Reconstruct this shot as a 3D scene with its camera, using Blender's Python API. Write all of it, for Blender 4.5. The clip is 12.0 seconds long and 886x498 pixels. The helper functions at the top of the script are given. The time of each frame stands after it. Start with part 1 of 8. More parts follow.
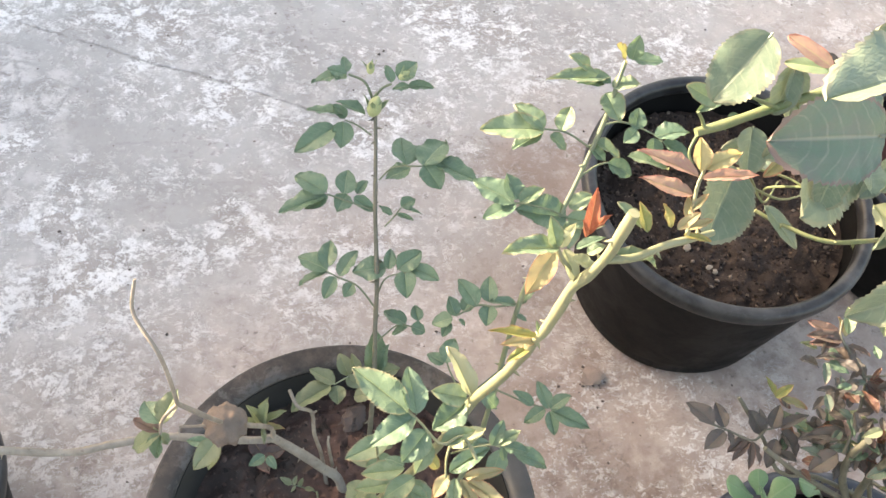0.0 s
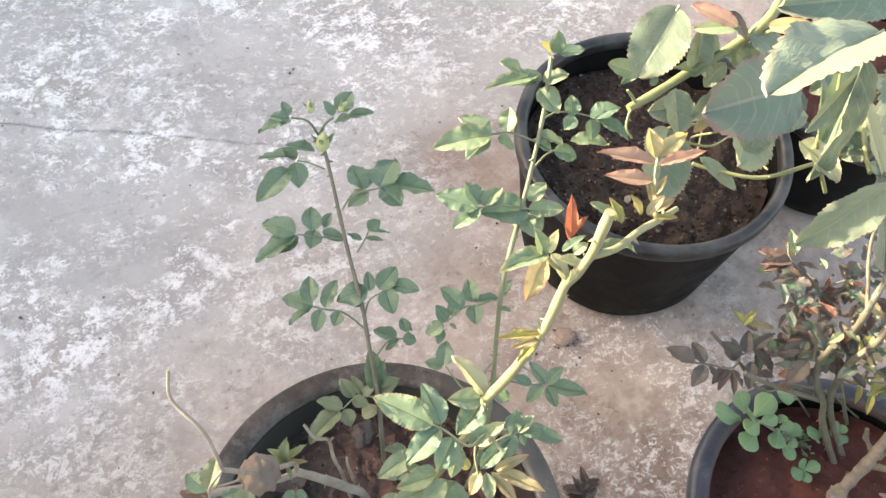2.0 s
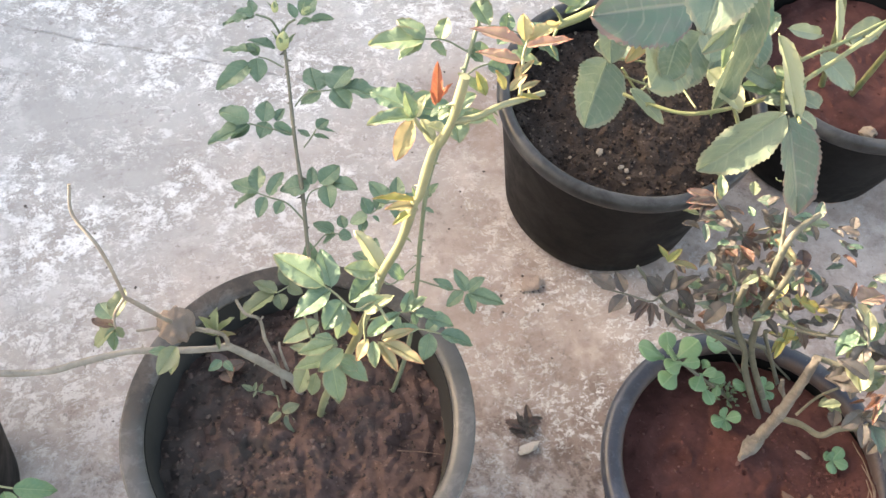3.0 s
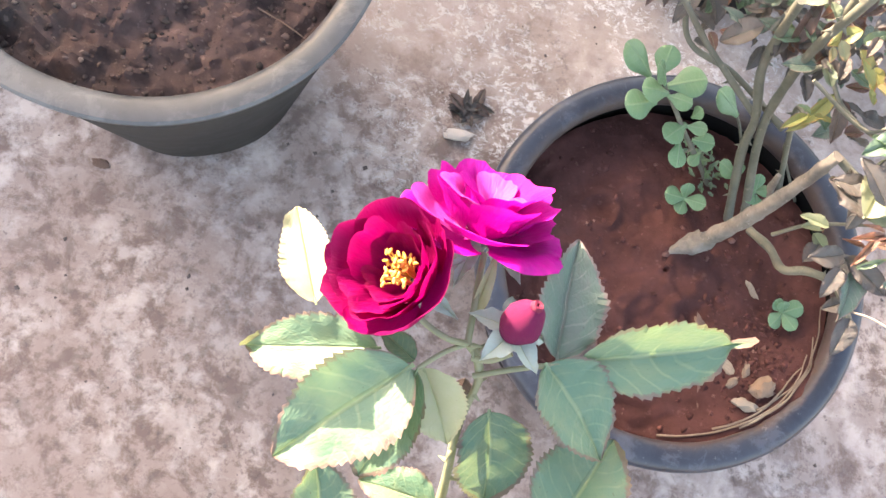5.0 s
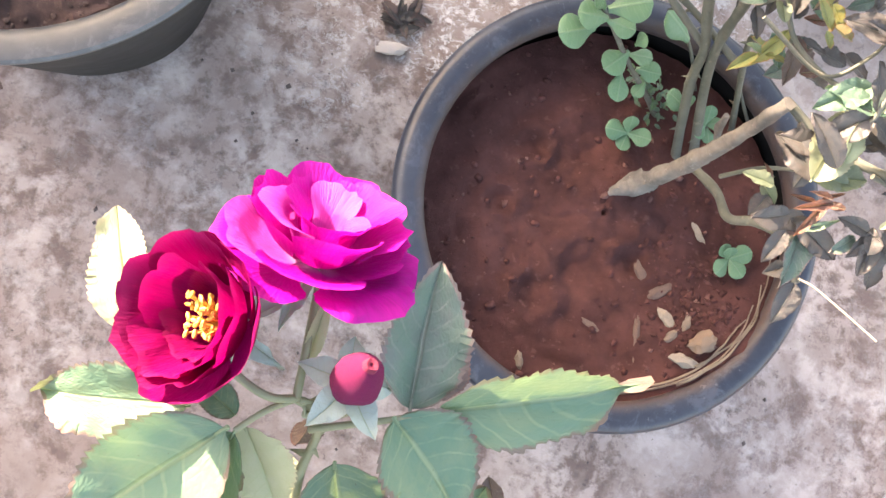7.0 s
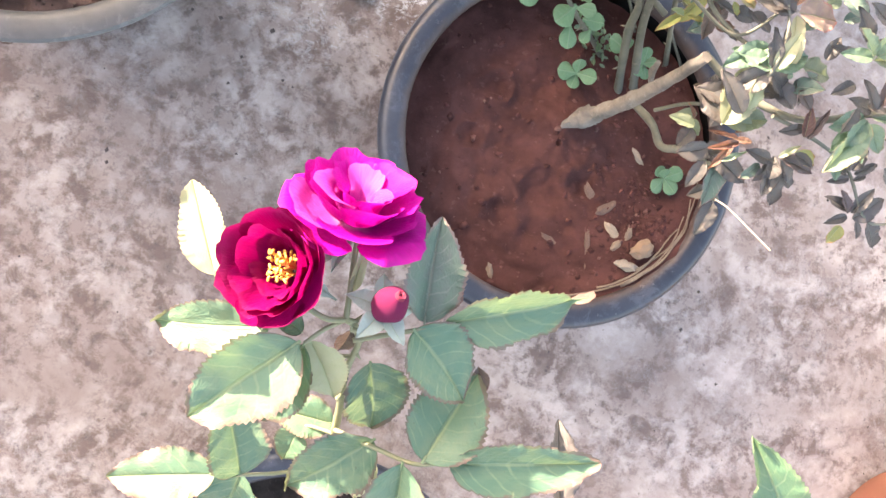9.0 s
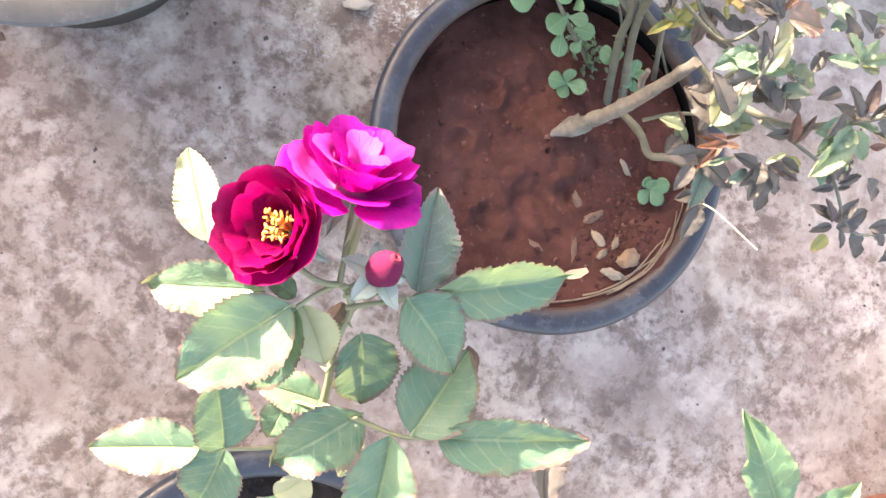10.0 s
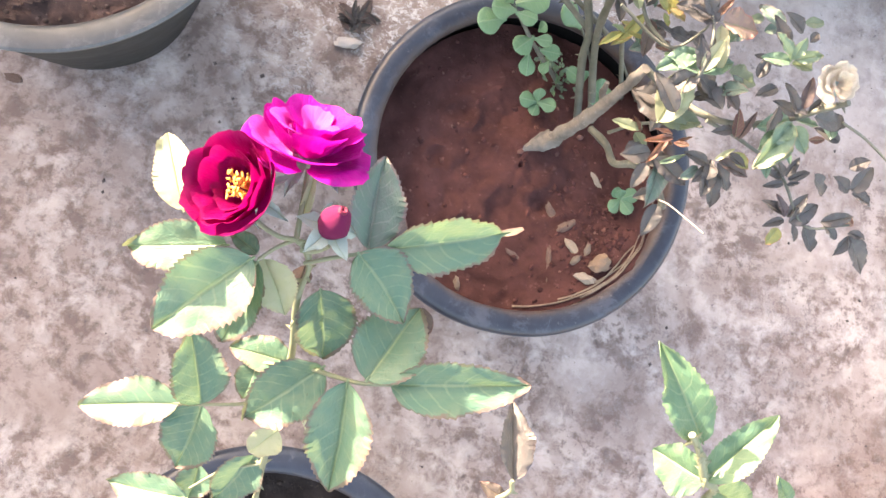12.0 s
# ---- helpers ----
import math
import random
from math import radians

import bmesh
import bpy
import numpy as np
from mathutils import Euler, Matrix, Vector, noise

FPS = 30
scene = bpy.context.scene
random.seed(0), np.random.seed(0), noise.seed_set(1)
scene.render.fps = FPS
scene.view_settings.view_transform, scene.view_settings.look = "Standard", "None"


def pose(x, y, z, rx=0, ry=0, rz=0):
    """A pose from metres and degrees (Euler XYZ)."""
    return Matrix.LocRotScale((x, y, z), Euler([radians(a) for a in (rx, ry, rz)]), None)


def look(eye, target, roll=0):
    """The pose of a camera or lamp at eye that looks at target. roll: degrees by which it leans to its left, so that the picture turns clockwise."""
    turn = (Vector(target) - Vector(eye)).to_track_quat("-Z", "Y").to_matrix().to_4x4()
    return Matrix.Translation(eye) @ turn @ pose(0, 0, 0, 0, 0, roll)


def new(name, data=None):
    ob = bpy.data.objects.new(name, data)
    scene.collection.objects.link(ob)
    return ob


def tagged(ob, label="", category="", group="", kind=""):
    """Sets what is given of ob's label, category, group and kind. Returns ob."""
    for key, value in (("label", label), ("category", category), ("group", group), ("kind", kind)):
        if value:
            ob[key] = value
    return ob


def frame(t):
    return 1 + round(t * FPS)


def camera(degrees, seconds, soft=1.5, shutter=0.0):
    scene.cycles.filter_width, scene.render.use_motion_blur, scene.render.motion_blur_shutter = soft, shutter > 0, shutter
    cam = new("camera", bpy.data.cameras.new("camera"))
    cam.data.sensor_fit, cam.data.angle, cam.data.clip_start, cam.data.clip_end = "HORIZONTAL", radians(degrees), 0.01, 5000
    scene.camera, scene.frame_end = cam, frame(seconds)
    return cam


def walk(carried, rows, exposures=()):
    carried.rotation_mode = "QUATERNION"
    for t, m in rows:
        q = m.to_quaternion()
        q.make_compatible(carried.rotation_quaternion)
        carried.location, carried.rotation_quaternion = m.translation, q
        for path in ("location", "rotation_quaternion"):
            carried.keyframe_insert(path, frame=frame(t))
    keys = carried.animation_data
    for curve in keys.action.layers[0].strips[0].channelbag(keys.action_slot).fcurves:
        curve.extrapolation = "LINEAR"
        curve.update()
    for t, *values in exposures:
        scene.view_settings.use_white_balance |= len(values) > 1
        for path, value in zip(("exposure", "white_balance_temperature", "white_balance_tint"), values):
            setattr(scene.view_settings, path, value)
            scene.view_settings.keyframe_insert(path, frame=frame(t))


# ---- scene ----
cam = camera(51.5, 12.0)
PATH = [
    (0, -0.0339, 0.2465, 1.0850, 31.91, -5.46, -4.28),
    (0.5, -0.0414, 0.2910, 1.1104, 30.45, -2.50, -15.47),
    (1, -0.0422, 0.2954, 1.1127, 30.49, -2.22, -20.35),
    (1.5, -0.0637, 0.2779, 1.1251, 31.04, -3.03, -20.42),
    (2, -0.0737, 0.2585, 1.1345, 31.15, -2.64, -17.55),
    (2.5, -0.0648, 0.2186, 1.1476, 31.03, -3.05, -15.18),
    (3, 0.0132, 0.1356, 1.1407, 30.62, -2.81, -10.13),
    (3.2, 0.0729, 0.1210, 1.1280, 29.96, -3.18, -7.22),
    (4.8, 0.2021, 0.1292, 0.8808, 14.47, -8.88, 16.69),
    (5, 0.2079, 0.1369, 0.8743, 12.63, -8.23, 18.23),
    (5.5, 0.2232, 0.1700, 0.8623, 9.82, -6.73, 19.47),
    (6, 0.2358, 0.1824, 0.8490, 9.12, -7.42, 19.76),
    (6.5, 0.2493, 0.1859, 0.8538, 9.05, -6.71, 18.71),
    (7, 0.2430, 0.2142, 0.8271, 4.75, -9.01, 17.97),
    (7.5, 0.2137, 0.2410, 0.8569, -1.69, -9.59, 15.11),
    (7.7, 0.2037, 0.2355, 0.8788, -3.52, -10.85, 15.42),
    (9.3, 0.2017, 0.2158, 0.9395, -0.73, -12.01, 15.97),
    (9.5, 0.2028, 0.2097, 0.9393, -0.47, -12.52, 16.43),
    (10, 0.2044, 0.1872, 0.9385, 1.05, -12.91, 17.23),
    (10.5, 0.2050, 0.1761, 0.9567, 2.84, -12.92, 17.38),
    (11, 0.2122, 0.1591, 0.9717, 4.54, -12.96, 17.33),
    (11.5, 0.2160, 0.1465, 0.9819, 5.50, -12.25, 17.14),
    (12, 0.2472, 0.1404, 0.9899, 5.80, -11.32, 16.01),
]
EXPOSURES = [(0.0, 3.02, 8600, 13), (2.5, 3.02, 8600, 13), (3.2, 3.25, 8450, 13), (4.8, 3.57, 7980, 17), (12.0, 3.57, 7980, 17)]
walk(cam, [(t, pose(x, y, z, rx, ry, rz)) for t, x, y, z, rx, ry, rz in PATH], EXPOSURES)

# ---- light ----
SUN_FROM = Vector((-0.86, 0.51, 0.325)).normalized()
world = bpy.data.worlds.new("world")
scene.world = world
world.use_nodes = True
wn = world.node_tree.nodes
sky = wn.new("ShaderNodeTexSky")
sky.sky_type, sky.sun_disc = "NISHITA", False
sky.sun_elevation = math.asin(SUN_FROM.z)
sky.sun_rotation = math.atan2(SUN_FROM.x, SUN_FROM.y)
sky.dust_density = 3.0
world.node_tree.links.new(sky.outputs[0], wn["Background"].inputs[0])
wn["Background"].inputs[1].default_value = 0.11
sun_data = bpy.data.lights.new("sun", "SUN")
sun_data.energy, sun_data.angle, sun_data.color = 3.1, radians(0.6), (1.0, 0.92, 0.82)
sun = new("sun", sun_data)
sun.matrix_world = look(SUN_FROM * 10, (0, 0, 0))

# ---- materials ----
def material(name, rough=0.8, metal=0.0, spec=0.5):
    m = bpy.data.materials.new(name)
    m.use_nodes = True
    b = m.node_tree.nodes["Principled BSDF"]
    b.inputs["Roughness"].default_value = rough
    b.inputs["Metallic"].default_value = metal
    b.inputs["Specular IOR Level"].default_value = spec
    return m, m.node_tree.nodes, m.node_tree.links, b


def noise_tex(nodes, links, coord, scale, detail=6.0, rough=0.6, distort=0.0, stretch=None):
    n = nodes.new("ShaderNodeTexNoise")
    n.inputs["Scale"].default_value = scale
    n.inputs["Detail"].default_value = detail
    n.inputs["Roughness"].default_value = rough
    n.inputs["Distortion"].default_value = distort
    if stretch:
        mp = nodes.new("ShaderNodeMapping")
        mp.inputs["Scale"].default_value = stretch[:3]
        mp.inputs["Rotation"].default_value = (0, 0, radians(stretch[3]))
        links.new(coord, mp.inputs[0])
        coord = mp.outputs[0]
    links.new(coord, n.inputs["Vector"])
    return n.outputs["Fac"]


def ramp(nodes, links, fac, stops):
    r = nodes.new("ShaderNodeValToRGB")
    el = r.color_ramp.elements
    while len(el) < len(stops):
        el.new(0.5)
    for e, (p, c) in zip(el, stops):
        e.position = p
        e.color = (*c, 1) if len(c) == 3 else c
    links.new(fac, r.inputs[0])
    return r.outputs[0]


def blend(nodes, links, fac, a, b, kind="MIX"):
    m = nodes.new("ShaderNodeMix")
    m.data_type, m.blend_type = "RGBA", kind
    for sock, v in ((m.inputs[0], fac), (m.inputs[6], a), (m.inputs[7], b)):
        if isinstance(v, (int, float)):
            sock.default_value = v
        elif isinstance(v, tuple):
            sock.default_value = (*v, 1) if len(v) == 3 else v
        else:
            links.new(v, sock)
    return m.outputs[2]


def calc(nodes, links, op, a, b=0.0):
    m = nodes.new("ShaderNodeMath")
    m.operation = op
    for sock, v in zip(m.inputs, (a, b)):
        if isinstance(v, (int, float)):
            sock.default_value = v
        else:
            links.new(v, sock)
    return m.outputs[0]


def bump(nodes, links, bsdf, height, strength=0.4, distance=0.002):
    b = nodes.new("ShaderNodeBump")
    b.inputs["Strength"].default_value = strength
    b.inputs["Distance"].default_value = distance
    links.new(height, b.inputs["Height"])
    links.new(b.outputs[0], bsdf.inputs["Normal"])


def place_of(nodes):
    return nodes.new("ShaderNodeTexCoord").outputs["Object"]


def concrete_material():
    m, n, l, b = material("concrete_floor", 0.85, spec=0.3)
    c = place_of(n)
    sep = n.new("ShaderNodeSeparateXYZ")
    l.new(c, sep.inputs[0])
    px, py = sep.outputs["X"], sep.outputs["Y"]

    def mul(a, k):
        return calc(n, l, "MULTIPLY", a, k)

    def step(v, lo, hi):
        return ramp(n, l, v, [(lo, (0, 0, 0)), (hi, (1, 1, 1))])

    def clamped(v):
        cl = n.new("ShaderNodeClamp")
        l.new(v, cl.inputs[0])
        return cl.outputs[0]

    def spot(x, y, r):
        dx, dy = calc(n, l, "SUBTRACT", px, x), calc(n, l, "SUBTRACT", py, y)
        d = calc(n, l, "SQRT", calc(n, l, "ADD", mul(dx, dx), mul(dy, dy)))
        d = calc(n, l, "ADD", d, mul(calc(n, l, "SUBTRACT", noise_tex(n, l, c, 14, 4), 0.5), 0.12))
        return clamped(mul(calc(n, l, "SUBTRACT", r, d), 1.0 / (0.6 * r)))

    wob = mul(calc(n, l, "SUBTRACT", noise_tex(n, l, c, 3, 4), 0.5), 0.7)
    far = clamped(mul(calc(n, l, "SUBTRACT", calc(n, l, "ADD", calc(n, l, "SUBTRACT", py, mul(px, 0.55)), wob), 0.55), 1.8))
    near = calc(n, l, "SUBTRACT", 1.0, far)
    foot = clamped(mul(calc(n, l, "ADD", calc(n, l, "SUBTRACT", 0.66, py), mul(wob, 0.25)), 6.0))
    walked = mul(near, calc(n, l, "ADD", mul(foot, 0.72), 0.28))
    base = ramp(n, l, noise_tex(n, l, c, 7, 5, 0.58), [(0.36, (0.335, 0.258, 0.221)), (0.5, (0.425, 0.340, 0.298)), (0.66, (0.50, 0.412, 0.366))])
    grey = ramp(n, l, noise_tex(n, l, c, 4.5, 6, 0.6), [(0.34, (0.34, 0.315, 0.30)), (0.66, (0.47, 0.45, 0.435))])
    col = blend(n, l, far, base, grey)
    # brown bare concrete where the wash has gone
    bare = step(noise_tex(n, l, c, 4.2, 5, 0.6), 0.48, 0.64)
    col = blend(n, l, mul(bare, 0.5), col, (0.31, 0.245, 0.215))
    # dirty mottling by the pots
    trod = calc(n, l, "MAXIMUM", calc(n, l, "MAXIMUM", spot(0.04, 0.18, 0.30), spot(0.20, 0.34, 0.22)), mul(spot(0.27, 0.42, 0.13), 0.7))
    clus = step(calc(n, l, "ADD", noise_tex(n, l, c, 6.5, 7, 0.66), mul(trod, 0.06)), 0.42, 0.55)
    mott = step(noise_tex(n, l, c, 27, 8, 0.68, 0.3), 0.48, 0.57)
    stain = step(calc(n, l, "ADD", noise_tex(n, l, c, 8.5, 6, 0.62, 0.4), mul(trod, 0.16)), 0.44, 0.60)
    col = blend(n, l, mul(mul(stain, walked), 0.68), col, (0.255, 0.185, 0.158))
    col = blend(n, l, mul(mul(mott, calc(n, l, "MAXIMUM", clus, stain)), calc(n, l, "ADD", mul(walked, 0.85), 0.10)), col, (0.175, 0.120, 0.100))
    dots = step(noise_tex(n, l, c, 85, 6, 0.68), 0.50, 0.60)
    col = blend(n, l, mul(mul(dots, clus), calc(n, l, "ADD", mul(walked, 0.62), 0.15)), col, (0.15, 0.108, 0.09))
    # cream remains of the wash among it
    crumb = step(noise_tex(n, l, c, 36, 6, 0.66, 0.2), 0.47, 0.60)
    clus2 = step(noise_tex(n, l, c, 7.3, 4, 0.6), 0.40, 0.56)
    col = blend(n, l, mul(mul(crumb, clus2), calc(n, l, "ADD", mul(near, 0.42), 0.15)), col, (0.57, 0.485, 0.44))
    # flaking whitewash with crisp edges, dragged one way
    west = clamped(mul(calc(n, l, "SUBTRACT", calc(n, l, "SUBTRACT", py, px), 0.75), 0.9))
    pn = calc(n, l, "ADD", noise_tex(n, l, c, 4.2, 8, 0.70), mul(west, 0.045))
    patch = step(pn, 0.485, 0.565)
    fn = noise_tex(n, l, c, 24, 15, 0.76, 0.35, (1.0, 1.25, 1.0, -38))
    grain = step(noise_tex(n, l, c, 150, 8, 0.72), 0.41, 0.50)
    lace = step(noise_tex(n, l, c, 85, 14, 0.78, 0.5), 0.535, 0.570)
    flake = mul(step(fn, 0.500, 0.535), calc(n, l, "ADD", mul(grain, 0.75), 0.25))
    etched = mul(step(fn, 0.465, 0.495), calc(n, l, "SUBTRACT", 1.0, flake))
    flake2 = step(noise_tex(n, l, c, 48, 14, 0.76, 0.3, (1.0, 1.3, 1.0, 35)), 0.545, 0.575)
    drag = step(noise_tex(n, l, c, 70, 8, 0.7, 0.3, (0.42, 1.0, 1.0, -48)), 0.57, 0.62)
    fl = clamped(calc(n, l, "ADD", mul(mul(flake, patch), 0.95), calc(n, l, "ADD", mul(mul(flake2, clus2), 0.55), calc(n, l, "ADD", mul(mul(drag, patch), 0.45), mul(mul(lace, step(pn, 0.44, 0.54)), 0.6)))))
    fleck = calc(n, l, "MAXIMUM", mul(flake2, calc(n, l, "ADD", mul(grain, 0.6), 0.4)), calc(n, l, "MAXIMUM", lace, mul(drag, 0.7)))
    worn = calc(n, l, "MAXIMUM", spot(0.34, 0.62, 0.30), mul(spot(0.15, 0.80, 0.30), 0.5))
    crust = mul(mul(fleck, step(noise_tex(n, l, c, 9, 8, 0.72), 0.44, 0.53)), mul(worn, 0.92))
    fl = calc(n, l, "MAXIMUM", mul(fl, calc(n, l, "ADD", mul(far, 0.89), 0.11)), crust)
    col = blend(n, l, mul(mul(etched, patch), mul(far, 0.5)), col, (0.255, 0.235, 0.225))
    col = blend(n, l, fl, col, (0.78, 0.755, 0.74))
    # loosened plates of wash with dark seams, at the far side
    warp = n.new("ShaderNodeTexNoise")
    warp.inputs["Scale"].default_value = 9.0
    warp.inputs["Detail"].default_value = 6.0
    l.new(c, warp.inputs["Vector"])
    vm = n.new("ShaderNodeVectorMath")
    vm.operation = "MULTIPLY_ADD"
    l.new(warp.outputs["Color"], vm.inputs[0])
    vm.inputs[1].default_value = (0.14, 0.14, 0.0)
    l.new(c, vm.inputs[2])
    cell = n.new("ShaderNodeTexVoronoi")
    cell.feature = "DISTANCE_TO_EDGE"
    cell.inputs["Scale"].default_value = 20.0
    l.new(vm.outputs[0], cell.inputs["Vector"])
    seam = step(cell.outputs["Distance"], 0.03, 0.12)
    plates = mul(step(noise_tex(n, l, c, 3.1, 5, 0.6), 0.54, 0.60), west)
    col = blend(n, l, mul(plates, 0.45), col, (0.31, 0.29, 0.28))
    col = blend(n, l, mul(mul(mul(plates, seam), step(noise_tex(n, l, c, 18, 8, 0.7), 0.44, 0.54)), 0.7), col, (0.68, 0.64, 0.62))
    # a broken shrinkage crack in the floor, and a rusty damp stain by the tall pot
    line = calc(n, l, "ADD", calc(n, l, "ADD", mul(px, 0.360), mul(py, 0.933)), mul(calc(n, l, "SUBTRACT", noise_tex(n, l, c, 14, 8, 0.7), 0.5), 0.022))
    line = calc(n, l, "ABSOLUTE", calc(n, l, "SUBTRACT", line, 1.066))
    crack = mul(step(line, 0.0, 0.0026), -1.0)
    crack = calc(n, l, "ADD", crack, 1.0)
    crack = mul(crack, clamped(mul(calc(n, l, "SUBTRACT", 0.12, px), 6.0)))
    crack = mul(crack, step(noise_tex(n, l, c, 22, 6, 0.7), 0.40, 0.54))
    col = blend(n, l, mul(crack, 0.6), col, (0.13, 0.115, 0.105))
    col = blend(n, l, mul(spot(0.294, 1.031, 0.13), 0.5), col, (0.25, 0.155, 0.115))
    col = blend(n, l, mul(spot(0.188, 0.625, 0.20), 0.35), col, (0.27, 0.195, 0.165))
    scratch = mul(step(noise_tex(n, l, c, 55, 10, 0.74, 0.2, (0.30, 1.0, 1.0, -35)), 0.585, 0.64), far)
    col = blend(n, l, mul(scratch, 0.42), col, (0.24, 0.215, 0.205))
    grime = mul(step(noise_tex(n, l, c, 75, 8, 0.7), 0.55, 0.62), step(noise_tex(n, l, c, 5.1, 4, 0.6), 0.50, 0.60))
    col = blend(n, l, mul(grime, 0.5), col, (0.17, 0.13, 0.125))
    speck = step(noise_tex(n, l, c, 85, 4, 0.6), 0.66, 0.70)
    col = blend(n, l, mul(speck, 0.5), col, (0.08, 0.06, 0.052))
    l.new(col, b.inputs["Base Color"])
    h = calc(n, l, "ADD", mul(noise_tex(n, l, c, 70, 8, 0.7), 0.5), calc(n, l, "SUBTRACT", mul(fl, 0.6), mul(crack, 2.0)))
    bump(n, l, b, h, 0.5, 0.003)
    return m


def plastic_material(name, dark, dust, dust_amount, rough=0.42, shine=0.5):
    m, n, l, b = material(name, rough, spec=shine)
    c = place_of(n)
    d = ramp(n, l, noise_tex(n, l, c, 18, 8, 0.7, 0.4), [(0.4, (0, 0, 0)), (0.75, (1, 1, 1))])
    scuff = ramp(n, l, noise_tex(n, l, c, 70, 5, 0.7, 0.0, (1, 1, 4, 0)), [(0.6, (0, 0, 0)), (0.72, (1, 1, 1))])
    k = calc(n, l, "ADD", calc(n, l, "MULTIPLY", d, dust_amount), calc(n, l, "MULTIPLY", scuff, dust_amount * 0.4))
    col = blend(n, l, k, dark, dust)
    l.new(col, b.inputs["Base Color"])
    l.new(calc(n, l, "ADD", rough, calc(n, l, "MULTIPLY", d, 0.3)), b.inputs["Roughness"])
    bump(n, l, b, noise_tex(n, l, c, 120, 4, 0.6), 0.15, 0.001)
    return m


def rim_material():
    """Blue-black moulded rim, scuffed grey on top and crusted with dry earth along the inner edge."""
    m, n, l, b = material("blue_black_rim", 0.36, spec=0.45)
    c = place_of(n)
    sep = n.new("ShaderNodeSeparateXYZ")
    l.new(c, sep.inputs[0])
    x, y = sep.outputs["X"], sep.outputs["Y"]
    reach = calc(n, l, "SQRT", calc(n, l, "ADD", calc(n, l, "MULTIPLY", x, x), calc(n, l, "MULTIPLY", y, y)))
    tone = ramp(n, l, noise_tex(n, l, c, 13, 8, 0.68, 0.3), [(0.34, (0.013, 0.0165, 0.026)), (0.68, (0.036, 0.043, 0.060))])
    scuff = ramp(n, l, noise_tex(n, l, c, 42, 9, 0.76, 0.5), [(0.53, (0, 0, 0)), (0.62, (1, 1, 1))])
    col = blend(n, l, calc(n, l, "MULTIPLY", scuff, 0.38), tone, (0.105, 0.115, 0.145))
    nick = ramp(n, l, noise_tex(n, l, c, 130, 5, 0.7), [(0.64, (0, 0, 0)), (0.69, (1, 1, 1))])
    col = blend(n, l, calc(n, l, "MULTIPLY", nick, 0.45), col, (0.16, 0.15, 0.145))
    crust = calc(n, l, "ADD", reach, calc(n, l, "MULTIPLY", calc(n, l, "SUBTRACT", noise_tex(n, l, c, 38, 8, 0.7), 0.5), 0.018))
    crust = ramp(n, l, crust, [(0.1345, (1, 1, 1)), (0.1385, (0, 0, 0))])
    col = blend(n, l, calc(n, l, "MULTIPLY", crust, 0.75), col, (0.085, 0.052, 0.042))
    l.new(col, b.inputs["Base Color"])
    l.new(calc(n, l, "ADD", 0.36, calc(n, l, "MULTIPLY", calc(n, l, "MAXIMUM", scuff, crust), 0.35)), b.inputs["Roughness"])
    bump(n, l, b, calc(n, l, "ADD", noise_tex(n, l, c, 120, 5, 0.65), calc(n, l, "MULTIPLY", crust, 0.8)), 0.3, 0.0012)
    return m


def lip_material():
    """Pale blue-grey moulded lip, smeared with dry soil along one side."""
    m, n, l, b = material("grey_plastic_lip", 0.42, spec=0.6)
    c = place_of(n)
    sep = n.new("ShaderNodeSeparateXYZ")
    l.new(c, sep.inputs[0])
    tone = ramp(n, l, noise_tex(n, l, c, 16, 8, 0.65), [(0.34, (0.038, 0.038, 0.039)), (0.66, (0.078, 0.076, 0.076))])
    side = calc(n, l, "SUBTRACT", sep.outputs["Y"], calc(n, l, "MULTIPLY", sep.outputs["X"], 0.35))
    side = calc(n, l, "ADD", side, calc(n, l, "MULTIPLY", calc(n, l, "SUBTRACT", noise_tex(n, l, c, 30, 9, 0.7), 0.5), 0.22))
    smear = ramp(n, l, side, [(0.0, (0, 0, 0)), (0.09, (1, 1, 1))])
    soilc = ramp(n, l, noise_tex(n, l, c, 60, 8, 0.7), [(0.4, (0.018, 0.016, 0.0155)), (0.62, (0.060, 0.046, 0.041))])
    col = blend(n, l, calc(n, l, "MULTIPLY", smear, 0.92), tone, soilc)
    dots = ramp(n, l, noise_tex(n, l, c, 75, 4, 0.6), [(0.64, (0, 0, 0)), (0.69, (1, 1, 1))])
    col = blend(n, l, calc(n, l, "MULTIPLY", dots, 0.7), col, (0.07, 0.055, 0.05))
    scuff = ramp(n, l, noise_tex(n, l, c, 34, 8, 0.75, 0.4), [(0.52, (0, 0, 0)), (0.60, (1, 1, 1))])
    col = blend(n, l, calc(n, l, "MULTIPLY", scuff, 0.4), col, (0.135, 0.131, 0.130))
    l.new(col, b.inputs["Base Color"])
    l.new(calc(n, l, "ADD", 0.42, calc(n, l, "MULTIPLY", smear, 0.45)), b.inputs["Roughness"])
    bump(n, l, b, noise_tex(n, l, c, 90, 6, 0.7), 0.3, 0.0015)
    return m


def crumb_material(name, stops):
    """Loose earth, every crumb of its own tone."""
    m, n, l, b = material(name, 0.95, spec=0.15)
    g = n.new("ShaderNodeNewGeometry")
    l.new(ramp(n, l, g.outputs["Random Per Island"], stops), b.inputs["Base Color"])
    bump(n, l, b, noise_tex(n, l, place_of(n), 300, 4), 0.4, 0.001)
    return m


